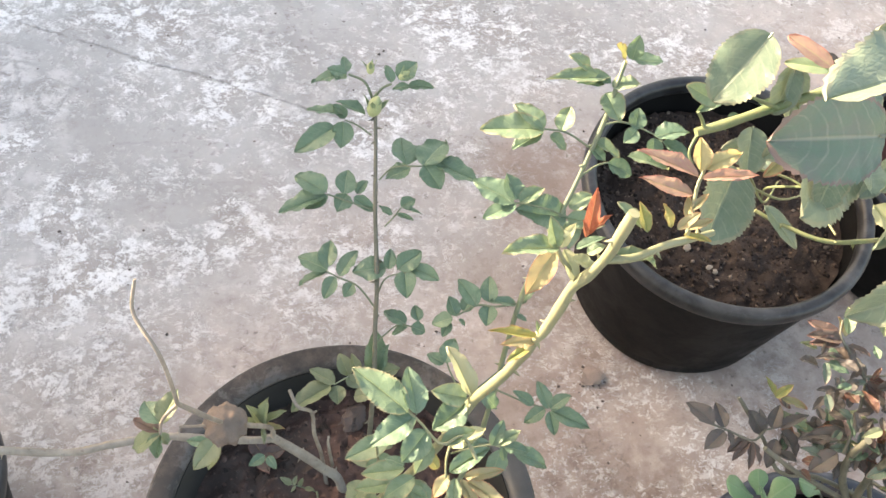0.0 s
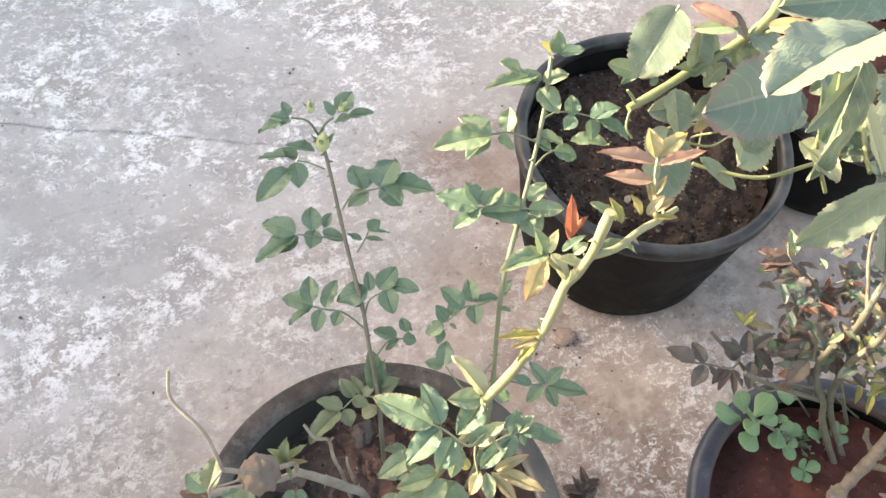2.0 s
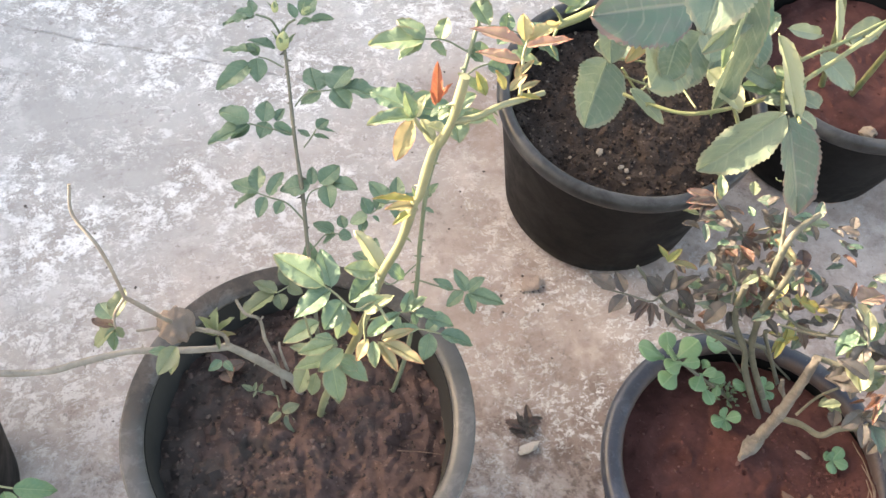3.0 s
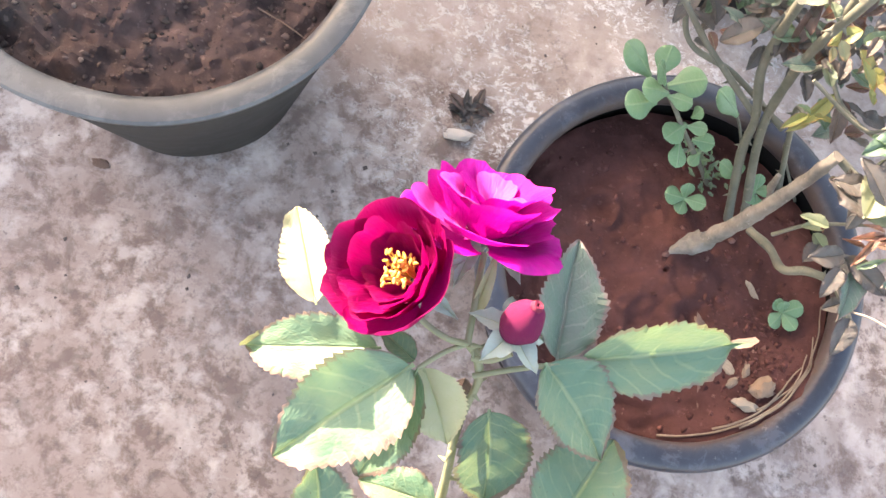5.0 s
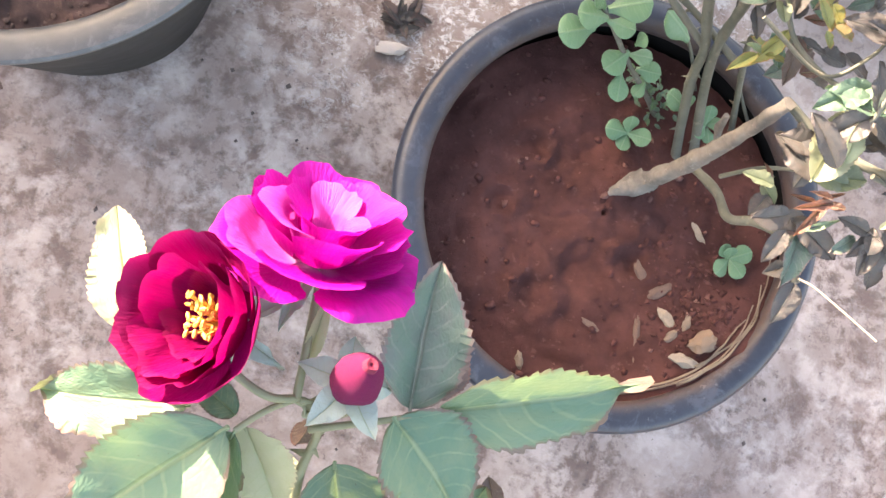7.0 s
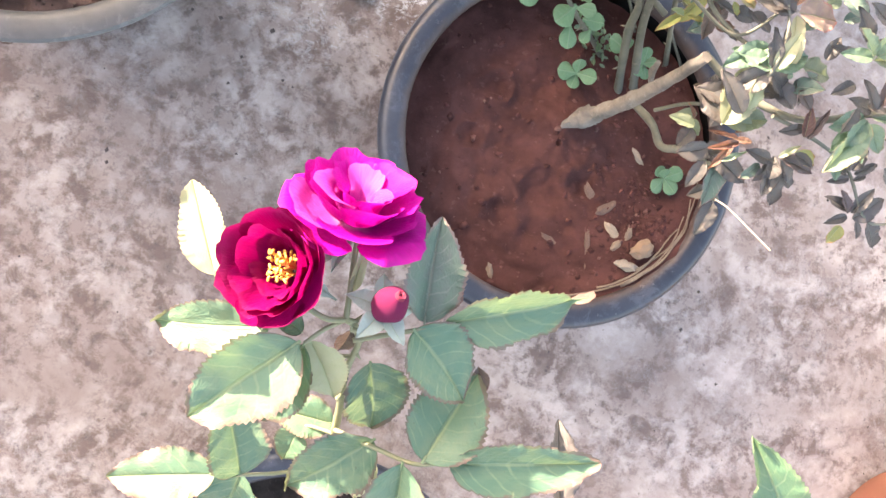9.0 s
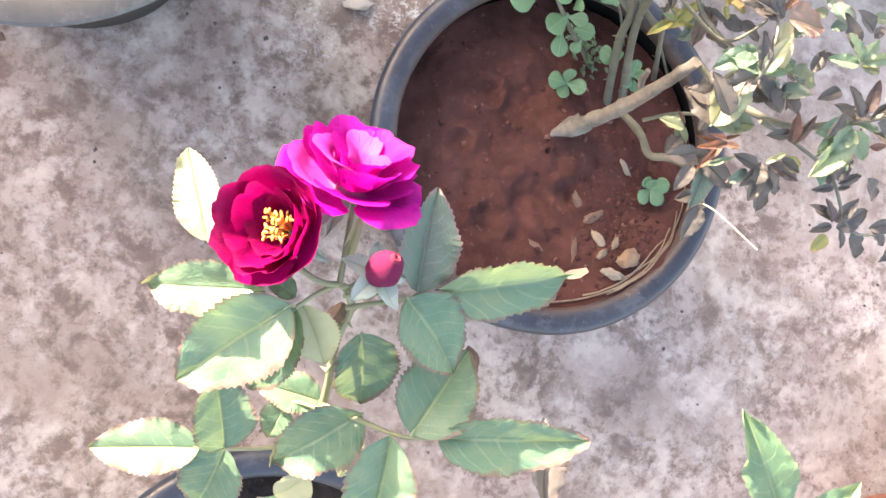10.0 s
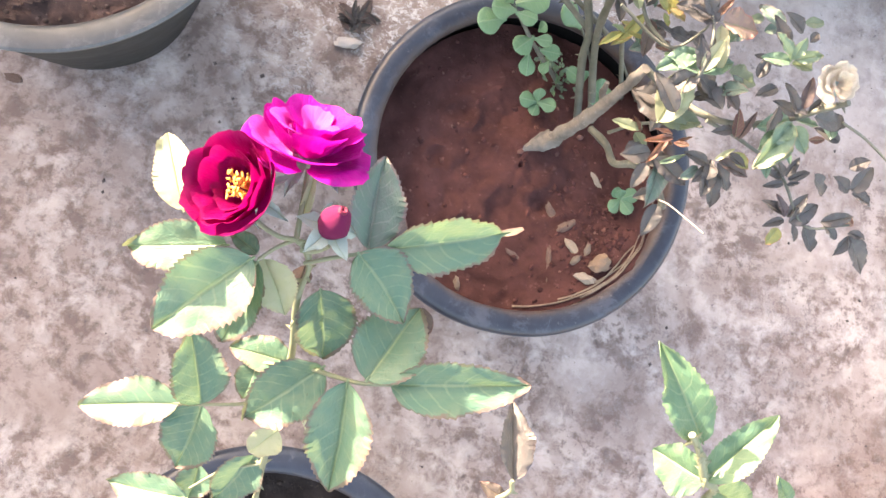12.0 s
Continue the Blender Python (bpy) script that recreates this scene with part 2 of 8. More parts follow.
def soil_material(name, dark, light, fleck, scale=1.0, side_tone=None, gritty=0.45):
    m, n, l, b = material(name, 0.95, spec=0.15)
    c = place_of(n)
    col = ramp(n, l, noise_tex(n, l, c, 22 * scale, 8, 0.7), [(0.32, dark), (0.68, light)])
    # a second tone takes over towards -x, with a ragged edge
    if side_tone:
        sep = n.new("ShaderNodeSeparateXYZ")
        l.new(c, sep.inputs[0])
        side_mask = calc(n, l, "SUBTRACT", noise_tex(n, l, c, 11, 7, 0.68, 0.3), calc(n, l, "MULTIPLY", sep.outputs["X"], 1.1))
        side_mask = ramp(n, l, side_mask, [(0.48, (0, 0, 0)), (0.60, (1, 1, 1))])
        col = blend(n, l, calc(n, l, "MULTIPLY", side_mask, 0.8), col, side_tone)
    grit = ramp(n, l, noise_tex(n, l, c, 160 * scale, 3, 0.6), [(0.62, (0, 0, 0)), (0.7, (1, 1, 1))])
    col = blend(n, l, calc(n, l, "MULTIPLY", grit, gritty), col, fleck)
    l.new(col, b.inputs["Base Color"])
    bump(n, l, b, noise_tex(n, l, c, 110 * scale, 8, 0.75), 0.7, 0.003)
    return m


CONCRETE = concrete_material()
BLACK = plastic_material("black_plastic", (0.005, 0.005, 0.0053), (0.045, 0.042, 0.040), 0.12, 0.46, 0.12)
BLACK_RIM = plastic_material("black_plastic_rim", (0.011, 0.0115, 0.013), (0.15, 0.15, 0.155), 0.5, 0.36, 0.4)
GREY = plastic_material("grey_plastic", (0.022, 0.0215, 0.021), (0.085, 0.076, 0.068), 0.45, 0.65, 0.3)
GREY_RIM = lip_material()
BLUE_RIM = rim_material()
TERRACOTTA = plastic_material("terracotta", (0.34, 0.12, 0.07), (0.40, 0.2, 0.14), 0.5, 0.85)
RED_SOIL = soil_material("red_soil", (0.045, 0.0180, 0.0160), (0.100, 0.041, 0.036), (0.15, 0.082, 0.070), 0.9, None, 0.35)
DARK_SOIL = soil_material("dark_soil", (0.019, 0.0145, 0.0125), (0.066, 0.048, 0.040), (0.14, 0.105, 0.085), 1.6)
BROWN_SOIL = soil_material("brown_soil", (0.044, 0.030, 0.027), (0.140, 0.088, 0.077), (0.22, 0.16, 0.135), 1.0, (0.052, 0.045, 0.041))
CRUMBS = {
    "brown_soil": crumb_material("brown_crumbs", [(0.0, (0.032, 0.027, 0.024)), (0.5, (0.075, 0.052, 0.045)), (0.94, (0.120, 0.080, 0.069)), (1.0, (0.17, 0.125, 0.105))]),
    "dark_soil": crumb_material("dark_crumbs", [(0.0, (0.012, 0.009, 0.008)), (0.6, (0.040, 0.028, 0.023)), (0.93, (0.085, 0.06, 0.048)), (1.0, (0.20, 0.16, 0.13))]),
    "red_soil": crumb_material("red_crumbs", [(0.0, (0.055, 0.022, 0.019)), (0.85, (0.100, 0.041, 0.036)), (1.0, (0.16, 0.09, 0.075))]),
}


def wall_material():
    m, n, l, b = material("plaster", 0.9, spec=0.2)
    c = place_of(n)
    col = ramp(n, l, noise_tex(n, l, c, 1.7, 8, 0.65), [(0.3, (0.42, 0.39, 0.35)), (0.7, (0.6, 0.57, 0.53))])
    l.new(col, b.inputs["Base Color"])
    bump(n, l, b, noise_tex(n, l, c, 40, 6), 0.3, 0.004)
    return m


PLASTER = wall_material()


# ---- building helpers ----
def mesh_of(name, bm, mat, smooth=True, crease=38):
    me = bpy.data.meshes.new(name)
    if smooth:
        for f in bm.faces:
            f.smooth = True
    bm.to_mesh(me)
    bm.free()
    if smooth:
        me.set_sharp_from_angle(angle=radians(crease))
    me.materials.append(mat)
    return me


def part(name, bm, mat, parent=None, label="", smooth=True, crease=38):
    ob = new(name, mesh_of(name, bm, mat, smooth, crease))
    if parent:
        ob.parent = parent
    if label:
        tagged(ob, label)
    return ob


def lathe(profile, seg=72, wobble=0.0, seed=0.0, closed=False):
    """A surface turned round z from (radius, height) pairs; wobble: unevenness in metres."""
    bm = bmesh.new()
    rings = []
    for r, z in profile:
        ring = []
        for k in range(seg):
            a = 2 * math.pi * k / seg
            d = wobble * noise.noise((math.cos(a) * 1.7 + seed, math.sin(a) * 1.7, z * 6)) if wobble else 0
            ring.append(bm.verts.new(((r + d) * math.cos(a), (r + d) * math.sin(a), z)))
        rings.append(ring)
    pairs = list(zip(rings, rings[1:]))
    if closed:
        pairs.append((rings[-1], rings[0]))
    for lo, hi in pairs:
        for k in range(seg):
            bm.faces.new((lo[k], lo[(k + 1) % seg], hi[(k + 1) % seg], hi[k]))
    return bm


def soil_height(x, y, radius, level, lumps, mound, seed):
    h = mound * (1 - (x * x + y * y) / radius ** 2)
    if seed == 3.0:
        # smoothed earth with a heap of litter at one edge and a few hollows where water ran
        h += 0.024 * math.exp(-((x - 0.100) ** 2 + (y + 0.070) ** 2) / 0.0045) + 0.015 * math.exp(-((x - 0.002) ** 2 + (y - 0.014) ** 2) / 0.0008)
        rr = math.hypot(x, y) + 1e-6
        h += 0.015 * min(1.0, max(0.0, (rr - 0.085) / 0.05)) ** 1.5 * max(0.0, (0.9 * x - 0.43 * y) / rr) ** 1.5
        for hx, hy, hr in ((-0.074, -0.014, 0.008), (-0.062, 0.034, 0.009), (-0.02, 0.045, 0.02), (0.0, -0.045, 0.016), (-0.03, -0.07, 0.012), (0.03, -0.03, 0.01)):
            q = ((x - hx) ** 2 + (y - hy) ** 2) / hr ** 2
            h += 0.0036 * (0.8 * math.exp(-((math.sqrt(q) - 1.5) / 0.6) ** 2) - math.exp(-q))
    h += lumps * noise.noise((x * 14 + seed, y * 14, seed)) + lumps * 0.7 * noise.noise((x * 45, y * 45 + seed, 3))
    return level + h + lumps * 0.4 * noise.noise((x * 130, y * 130, seed))


def crumb_mesh(radius, level, lumps, mound, seed, count):
    """Loose crumbs of earth lying on a soil bed."""
    rnd = random.Random(int(seed * 100) + count)
    verts, faces = [], []
    ball = bmesh.new()
    bmesh.ops.create_icosphere(ball, subdivisions=1, radius=1.0)
    shape = [v.co.copy() for v in ball.verts]
    tris = [[v.index for v in f.verts] for f in ball.faces]
    ball.free()
    for _ in range(count):
        r, a = radius * 0.97 * math.sqrt(rnd.random()), rnd.uniform(0, 6.283)
        x, y = r * math.cos(a), r * math.sin(a)
        s = 0.0006 + 0.0026 * rnd.random() ** 4
        z = soil_height(x, y, radius, level, lumps, mound, seed) + 0.2 * s
        k = len(verts)
        ex, ey, ez = s * rnd.uniform(0.8, 1.5), s * rnd.uniform(0.7, 1.2), s * rnd.uniform(0.5, 0.9)
        ca, sa = math.cos(a * 7), math.sin(a * 7)
        for co in shape:
            q = rnd.uniform(0.72, 1.2)
            px, py = co.x * ex * q, co.y * ey * q
            verts.append((x + px * ca - py * sa, y + px * sa + py * ca, z + co.z * ez * q))
        faces += [(k + t[0], k + t[1], k + t[2]) for t in tris]
    me = bpy.data.meshes.new("crumbs")
    me.from_pydata(verts, [], faces)
    bm = bmesh.new()
    bm.from_mesh(me)
    bpy.data.meshes.remove(me)
    return bm


def soil_bed(radius, level, lumps, mound=0.0, seed=0.0, rings=52, seg=150):
    bm = bmesh.new()
    mid = None
    rows = []
    for j in range(1, rings + 1):
        r = radius * j / rings
        row = []
        for k in range(seg):
            a = 2 * math.pi * k / seg
            x, y = r * math.cos(a), r * math.sin(a)
            row.append(bm.verts.new((x, y, soil_height(x, y, radius, level, lumps, mound, seed))))
        rows.append(row)
    mid = bm.verts.new((0, 0, level + mound))
    for k in range(seg):
        bm.faces.new((mid, rows[0][k], rows[0][(k + 1) % seg]))
    for lo, hi in zip(rows, rows[1:]):
        for k in range(seg):
            bm.faces.new((lo[k], hi[k], hi[(k + 1) % seg], lo[(k + 1) % seg]))
    return bm


def empty(name, x, y, z=0.0, label="", category="", group=""):
    ob = new(name)
    ob.location = (x, y, z)
    ob.empty_display_size = 0.05
    return tagged(ob, label, category, group)


def flower_pot(name, x, y, r_top, r_base, height, rim_w, rim_h, wall_mat, rim_mat, soil_mat, level, label, lumps=0.006, mound=0.0, roll=True, seed=0.0, wobble=0.002, crumbs=0):
    pot = empty(name, x, y, 0, label, "flower pot", "potted roses")
    body_r = r_top - (rim_w * 0.35 if roll else 0.005)
    t = 0.0045
    zr = height - (rim_h if roll else 0.012)
    prof = [(0.005, 0.003), (r_base - 0.006, 0.003), (r_base, 0.010)]
    for k in range(1, 9):
        q = k / 8
        prof.append((r_base + (body_r - r_base) * q, 0.010 + (zr - 0.010 + 0.004) * q))
    if not roll:
        ri = r_top - rim_w
        prof += [(ri + 0.002, height - 0.010), (ri - 0.0006, height - 0.009), (ri - 0.003, height - 0.03), (ri - 0.006, level)]
    prof += [(min(body_r - t, prof[-1][0]), min(zr + 0.004, prof[-1][1])), (r_base + 0.4 * (body_r - r_base) - t, zr * 0.4), (r_base - t, 0.014), (0.005, 0.014)]
    part("body", lathe(prof, 72, wobble, seed), wall_mat, pot)
    ri = r_top - rim_w
    if roll:
        ring = []
        for k in range(14):
            a = 2 * math.pi * k / 14
            ca, sa = math.cos(a), math.sin(a)
            ring.append((r_top - rim_w / 2 + rim_w / 2 * math.copysign(abs(ca) ** 0.7, ca), height - rim_h / 2 + rim_h / 2 * math.copysign(abs(sa) ** 0.7, sa)))
        rim = lathe(ring, 96, wobble, seed, closed=True)
    else:
        lip = 0.009
        ring = [(r_top - 0.008, height - lip), (r_top - 0.002, height - lip + 0.001), (r_top - 0.0005, height - lip + 0.004), (r_top, height - 0.002), (r_top - 0.002, height - 0.0002), (r_top - 0.006, height), (ri + 0.007, height - 0.001), (ri + 0.002, height - 0.003), (ri, height - 0.006), (ri + 0.0005, height - 0.011), (ri + 0.004, height - lip - 0.001)]
        rim = lathe(ring, 96, wobble, seed, closed=True)
    part("rim", rim, rim_mat, pot)
    inner = r_base + (body_r - r_base) * (level / height) - t - 0.001
    part("soil", soil_bed(inner, level, lumps, mound, seed), soil_mat, pot)
    if crumbs:
        tagged(part("loose_earth", crumb_mesh(inner, level, lumps, mound, seed, crumbs), CRUMBS[soil_mat.name], pot, crease=70), kind="stuff")
    return pot


# ---- the place ----
def ground():
    bm = bmesh.new()
    xs = [-400, -60, -8, -3] + [-1.6 + 0.05 * k for k in range(77)] + [4, 9, 60, 400]
    ys = [-400, -60, -8, -3] + [-0.9 + 0.05 * k for k in range(77)] + [4.5, 9, 60, 400]
    grid = [[bm.verts.new((x, y, 0.0025 * noise.noise((x * 3, y * 3, 0)) if abs(x) < 2.5 and -1 < y < 3 else 0)) for x in xs] for y in ys]
    for a, b in zip(grid, grid[1:]):
        for i in range(len(xs) - 1):
            bm.faces.new((a[i], a[i + 1], b[i + 1], b[i]))
    g = part("ground", bm, CONCRETE)
    tagged(g, "weathered grey concrete yard floor with flaking whitewash", "concrete floor", kind="structure")


def shade_wall(name, a, b, height, thick=0.15):
    """An unseen plain parapet from a to b, with a sloped coping, added to cast shade."""
    a, b = Vector((*a, 0)), Vector((*b, 0))
    along = (b - a).normalized()
    side = Vector((-along.y, along.x, 0)) * thick / 2
    bm = bmesh.new()
    lo, hi = [], []
    for p, s in ((a, 1), (b, 1), (b, -1), (a, -1)):
        lo.append(bm.verts.new(p + side * s))
        hi.append(bm.verts.new(p + side * s + Vector((0, 0, height - (0.0 if s > 0 else 0.02)))))
    for k in range(4):
        bm.faces.new((lo[k], lo[(k + 1) % 4], hi[(k + 1) % 4], hi[k]))
    bm.faces.new(hi)
    bmesh.ops.recalc_face_normals(bm, faces=bm.faces)
    w = part(name, bm, PLASTER, smooth=False)
    tagged(w, "unseen plastered parapet wall, added to shade the yard floor", "wall", kind="structure")


ground()
# out of view; set so that low sun reaches only the plant tops
shade_wall("shade_wall_west", (-5.0, -2.37), (-0.15, 5.81), 1.42)


# ---- leaves and petals ----
def leaf_material(name, main, alt, margin, through_col, edge=0.5, blotch=0.25, blotch_col=(0.16, 0.17, 0.06), rough=0.42, vein=(0.30, 0.36, 0.20), see=0.35):
    m, n, l, b = material(name, rough, spec=0.4)
    uv = n.new("ShaderNodeTexCoord")
    sep = n.new("ShaderNodeSeparateXYZ")
    l.new(uv.outputs["UV"], sep.inputs[0])
    info = n.new("ShaderNodeObjectInfo")
    rnd = info.outputs["Random"]
    shift = n.new("ShaderNodeVectorMath")
    shift.operation = "ADD"
    l.new(uv.outputs["UV"], shift.inputs[0])
    comb = n.new("ShaderNodeCombineXYZ")
    l.new(calc(n, l, "MULTIPLY", rnd, 37.0), comb.inputs[0])
    l.new(calc(n, l, "MULTIPLY", rnd, 91.0), comb.inputs[2])
    l.new(comb.outputs[0], shift.inputs[1])
    c = shift.outputs[0]
    across = calc(n, l, "ABSOLUTE", calc(n, l, "SUBTRACT", calc(n, l, "MULTIPLY", sep.outputs["X"], 2.0), 1.0))
    col = blend(n, l, rnd, main, alt)
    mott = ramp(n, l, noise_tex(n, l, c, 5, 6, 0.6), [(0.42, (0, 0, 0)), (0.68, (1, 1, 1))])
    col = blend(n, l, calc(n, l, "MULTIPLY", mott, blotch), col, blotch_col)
    wave = calc(n, l, "SINE", calc(n, l, "MULTIPLY", calc(n, l, "ADD", calc(n, l, "SUBTRACT", sep.outputs["Y"], calc(n, l, "MULTIPLY", calc(n, l, "POWER", across, 1.4), 0.24)), calc(n, l, "MULTIPLY", noise_tex(n, l, c, 3, 2), 0.10)), 47.0))
    side = ramp(n, l, wave, [(0.80, (0, 0, 0)), (1.0, (1, 1, 1))])
    side = calc(n, l, "MULTIPLY", side, ramp(n, l, noise_tex(n, l, c, 4.5, 3), [(0.38, (0.1, 0.1, 0.1)), (0.62, (1, 1, 1))]))
    net = n.new("ShaderNodeTexVoronoi")
    net.feature = "DISTANCE_TO_EDGE"
    net.inputs["Scale"].default_value = 17.0
    l.new(c, net.inputs["Vector"])
    cells = ramp(n, l, net.outputs["Distance"], [(0.0, (0, 0, 0)), (0.35, (1, 1, 1))])
    mid = ramp(n, l, across, [(0.02, (1, 1, 1)), (0.07, (0, 0, 0))])
    col = blend(n, l, calc(n, l, "MULTIPLY", side, 0.34), col, vein)
    col = blend(n, l, calc(n, l, "MULTIPLY", mid, 0.55), col, vein)
    rim_f = calc(n, l, "ADD", across, calc(n, l, "MULTIPLY", calc(n, l, "SUBTRACT", noise_tex(n, l, c, 7, 6, 0.65), 0.5), 0.5))
    rim_f = calc(n, l, "ADD", rim_f, calc(n, l, "MULTIPLY", calc(n, l, "POWER", sep.outputs["Y"], 9.0), 0.75))
    rim_f = ramp(n, l, rim_f, [(0.88, (0, 0, 0)), (0.96, (1, 1, 1))])
    col = blend(n, l, calc(n, l, "MULTIPLY", rim_f, edge), col, margin)
    spots = ramp(n, l, noise_tex(n, l, c, 26, 3, 0.6), [(0.70, (0, 0, 0)), (0.74, (1, 1, 1))])
    col = blend(n, l, calc(n, l, "MULTIPLY", spots, 0.6), col, tuple(0.35 * v for v in margin))
    l.new(col, b.inputs["Base Color"])
    h = calc(n, l, "ADD", calc(n, l, "MULTIPLY", noise_tex(n, l, c, 9, 4), 0.9), calc(n, l, "MULTIPLY", cells, 0.2))
    h = calc(n, l, "SUBTRACT", h, calc(n, l, "ADD", calc(n, l, "MULTIPLY", side, 0.18), mid))
    bump(n, l, b, h, 0.5, 0.0010)
    tr = n.new("ShaderNodeBsdfTranslucent")
    l.new(blend(n, l, 0.6, col, through_col), tr.inputs["Color"])
    mix = n.new("ShaderNodeMixShader")
    mix.inputs[0].default_value = see
    l.new(b.outputs[0], mix.inputs[1])
    l.new(tr.outputs[0], mix.inputs[2])
    l.new(mix.outputs[0], n["Material Output"].inputs["Surface"])
    return m


# its pale blotch is bleaching plus sunlit patches put into the leaf colour
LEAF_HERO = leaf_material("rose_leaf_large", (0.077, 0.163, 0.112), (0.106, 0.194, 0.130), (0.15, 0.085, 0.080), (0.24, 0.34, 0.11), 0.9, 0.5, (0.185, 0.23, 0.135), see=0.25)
LEAF_FRESH = leaf_material("rose_leaf_fresh", (0.088, 0.178, 0.100), (0.080, 0.165, 0.105), (0.2, 0.22, 0.12), (0.34, 0.44, 0.14), 0.3, 0.3, (0.2, 0.28, 0.12), see=0.25)
LEAF_GREEN = leaf_material("rose_leaf_green", (0.090, 0.156, 0.110), (0.124, 0.198, 0.138), (0.10, 0.12, 0.08), (0.22, 0.32, 0.10), 0.3, 0.5, (0.18, 0.245, 0.175), 0.29, (0.22, 0.29, 0.19), 0.22)
LEAF_LIME = leaf_material("rose_leaf_lime", (0.150, 0.222, 0.150), (0.195, 0.262, 0.175), (0.34, 0.22, 0.14), (0.31, 0.40, 0.16), 0.5, 0.6, (0.11, 0.175, 0.095), see=0.25)
LEAF_DULL = leaf_material("rose_leaf_grey_green", (0.15, 0.18, 0.115), (0.20, 0.235, 0.16), (0.2, 0.18, 0.12), (0.3, 0.36, 0.14), 0.4, 0.3, (0.24, 0.26, 0.18))
LEAF_YOUNG = leaf_material("rose_leaf_young", (0.24, 0.24, 0.085), (0.18, 0.23, 0.085), (0.34, 0.14, 0.07), (0.44, 0.38, 0.12), 0.8, 0.4, (0.33, 0.24, 0.09), see=0.28)
LEAF_AMBER = leaf_material("rose_leaf_amber", (0.26, 0.255, 0.13), (0.30, 0.285, 0.17), (0.36, 0.15, 0.10), (0.5, 0.33, 0.14), 0.9, 0.4, (0.42, 0.33, 0.18), see=0.28)
LEAF_RED = leaf_material("rose_leaf_red", (0.32, 0.10, 0.06), (0.30, 0.115, 0.065), (0.28, 0.07, 0.05), (0.5, 0.15, 0.08), 0.6, 0.3, (0.38, 0.18, 0.1), see=0.25)
LEAF_PINK = leaf_material("rose_leaf_pink", (0.31, 0.215, 0.185), (0.30, 0.195, 0.175), (0.40, 0.13, 0.11), (0.6, 0.3, 0.2), 0.7, 0.35, (0.42, 0.36, 0.2))
LEAF_PEACH = leaf_material("rose_leaf_peach", (0.36, 0.36, 0.19), (0.38, 0.33, 0.18), (0.5, 0.24, 0.16), (0.7, 0.55, 0.2), 0.6, 0.35, (0.5, 0.44, 0.22))
# cream leaf: pale undersides, and sunlit blades with the sun in the colour
LEAF_PALE_LIT = leaf_material("rose_leaf_pale_lit", (0.34, 0.37, 0.23), (0.40, 0.40, 0.26), (0.42, 0.27, 0.20), (0.55, 0.58, 0.30), 0.25, 0.3, (0.44, 0.43, 0.32), 0.55)
LEAF_DARK = leaf_material("rose_leaf_dark", (0.068, 0.066, 0.066), (0.112, 0.104, 0.096), (0.05, 0.035, 0.035), (0.16, 0.13, 0.08), 0.6, 0.5, (0.13, 0.09, 0.08), 0.42, (0.12, 0.12, 0.1), 0.22)
LEAF_BROWN = leaf_material("rose_leaf_brown", (0.102, 0.070, 0.070), (0.092, 0.076, 0.066), (0.16, 0.07, 0.06), (0.16, 0.10, 0.08), 0.7, 0.4, (0.17, 0.12, 0.09), 0.5, (0.2, 0.15, 0.1), 0.2)
LEAF_RUST = leaf_material("rose_leaf_rust", (0.125, 0.062, 0.048), (0.105, 0.052, 0.05), (0.24, 0.09, 0.05), (0.36, 0.14, 0.06), 0.6, 0.3, (0.26, 0.13, 0.07), see=0.25)
LEAF_MATT = leaf_material("rose_leaf_matt", (0.092, 0.142, 0.102), (0.150, 0.200, 0.150), (0.22, 0.21, 0.15), (0.20, 0.24, 0.12), 0.6, 0.55, (0.19, 0.225, 0.165), 0.42, (0.27, 0.31, 0.22), 0.12)
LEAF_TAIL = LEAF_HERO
# dull purple-edged leaf, also toned down for blades that lie in shade
LEAF_DUSK = leaf_material("rose_leaf_dusk", (0.085, 0.135, 0.100), (0.10, 0.15, 0.11), (0.17, 0.105, 0.10), (0.16, 0.17, 0.12), 0.8, 0.5, (0.13, 0.125, 0.115), 0.45, (0.24, 0.25, 0.2), 0.08)
JADE = leaf_material("jade_leaf", (0.105, 0.205, 0.105), (0.135, 0.235, 0.125), (0.2, 0.25, 0.14), (0.3, 0.5, 0.2), 0.2, 0.2, (0.2, 0.3, 0.18), 0.35, (0.2, 0.3, 0.17), 0.12)
SEPAL = leaf_material("sepal", (0.34, 0.42, 0.40), (0.37, 0.45, 0.42), (0.42, 0.42, 0.40), (0.4, 0.5, 0.35), 0.4, 0.2, (0.34, 0.40, 0.34), 0.5)


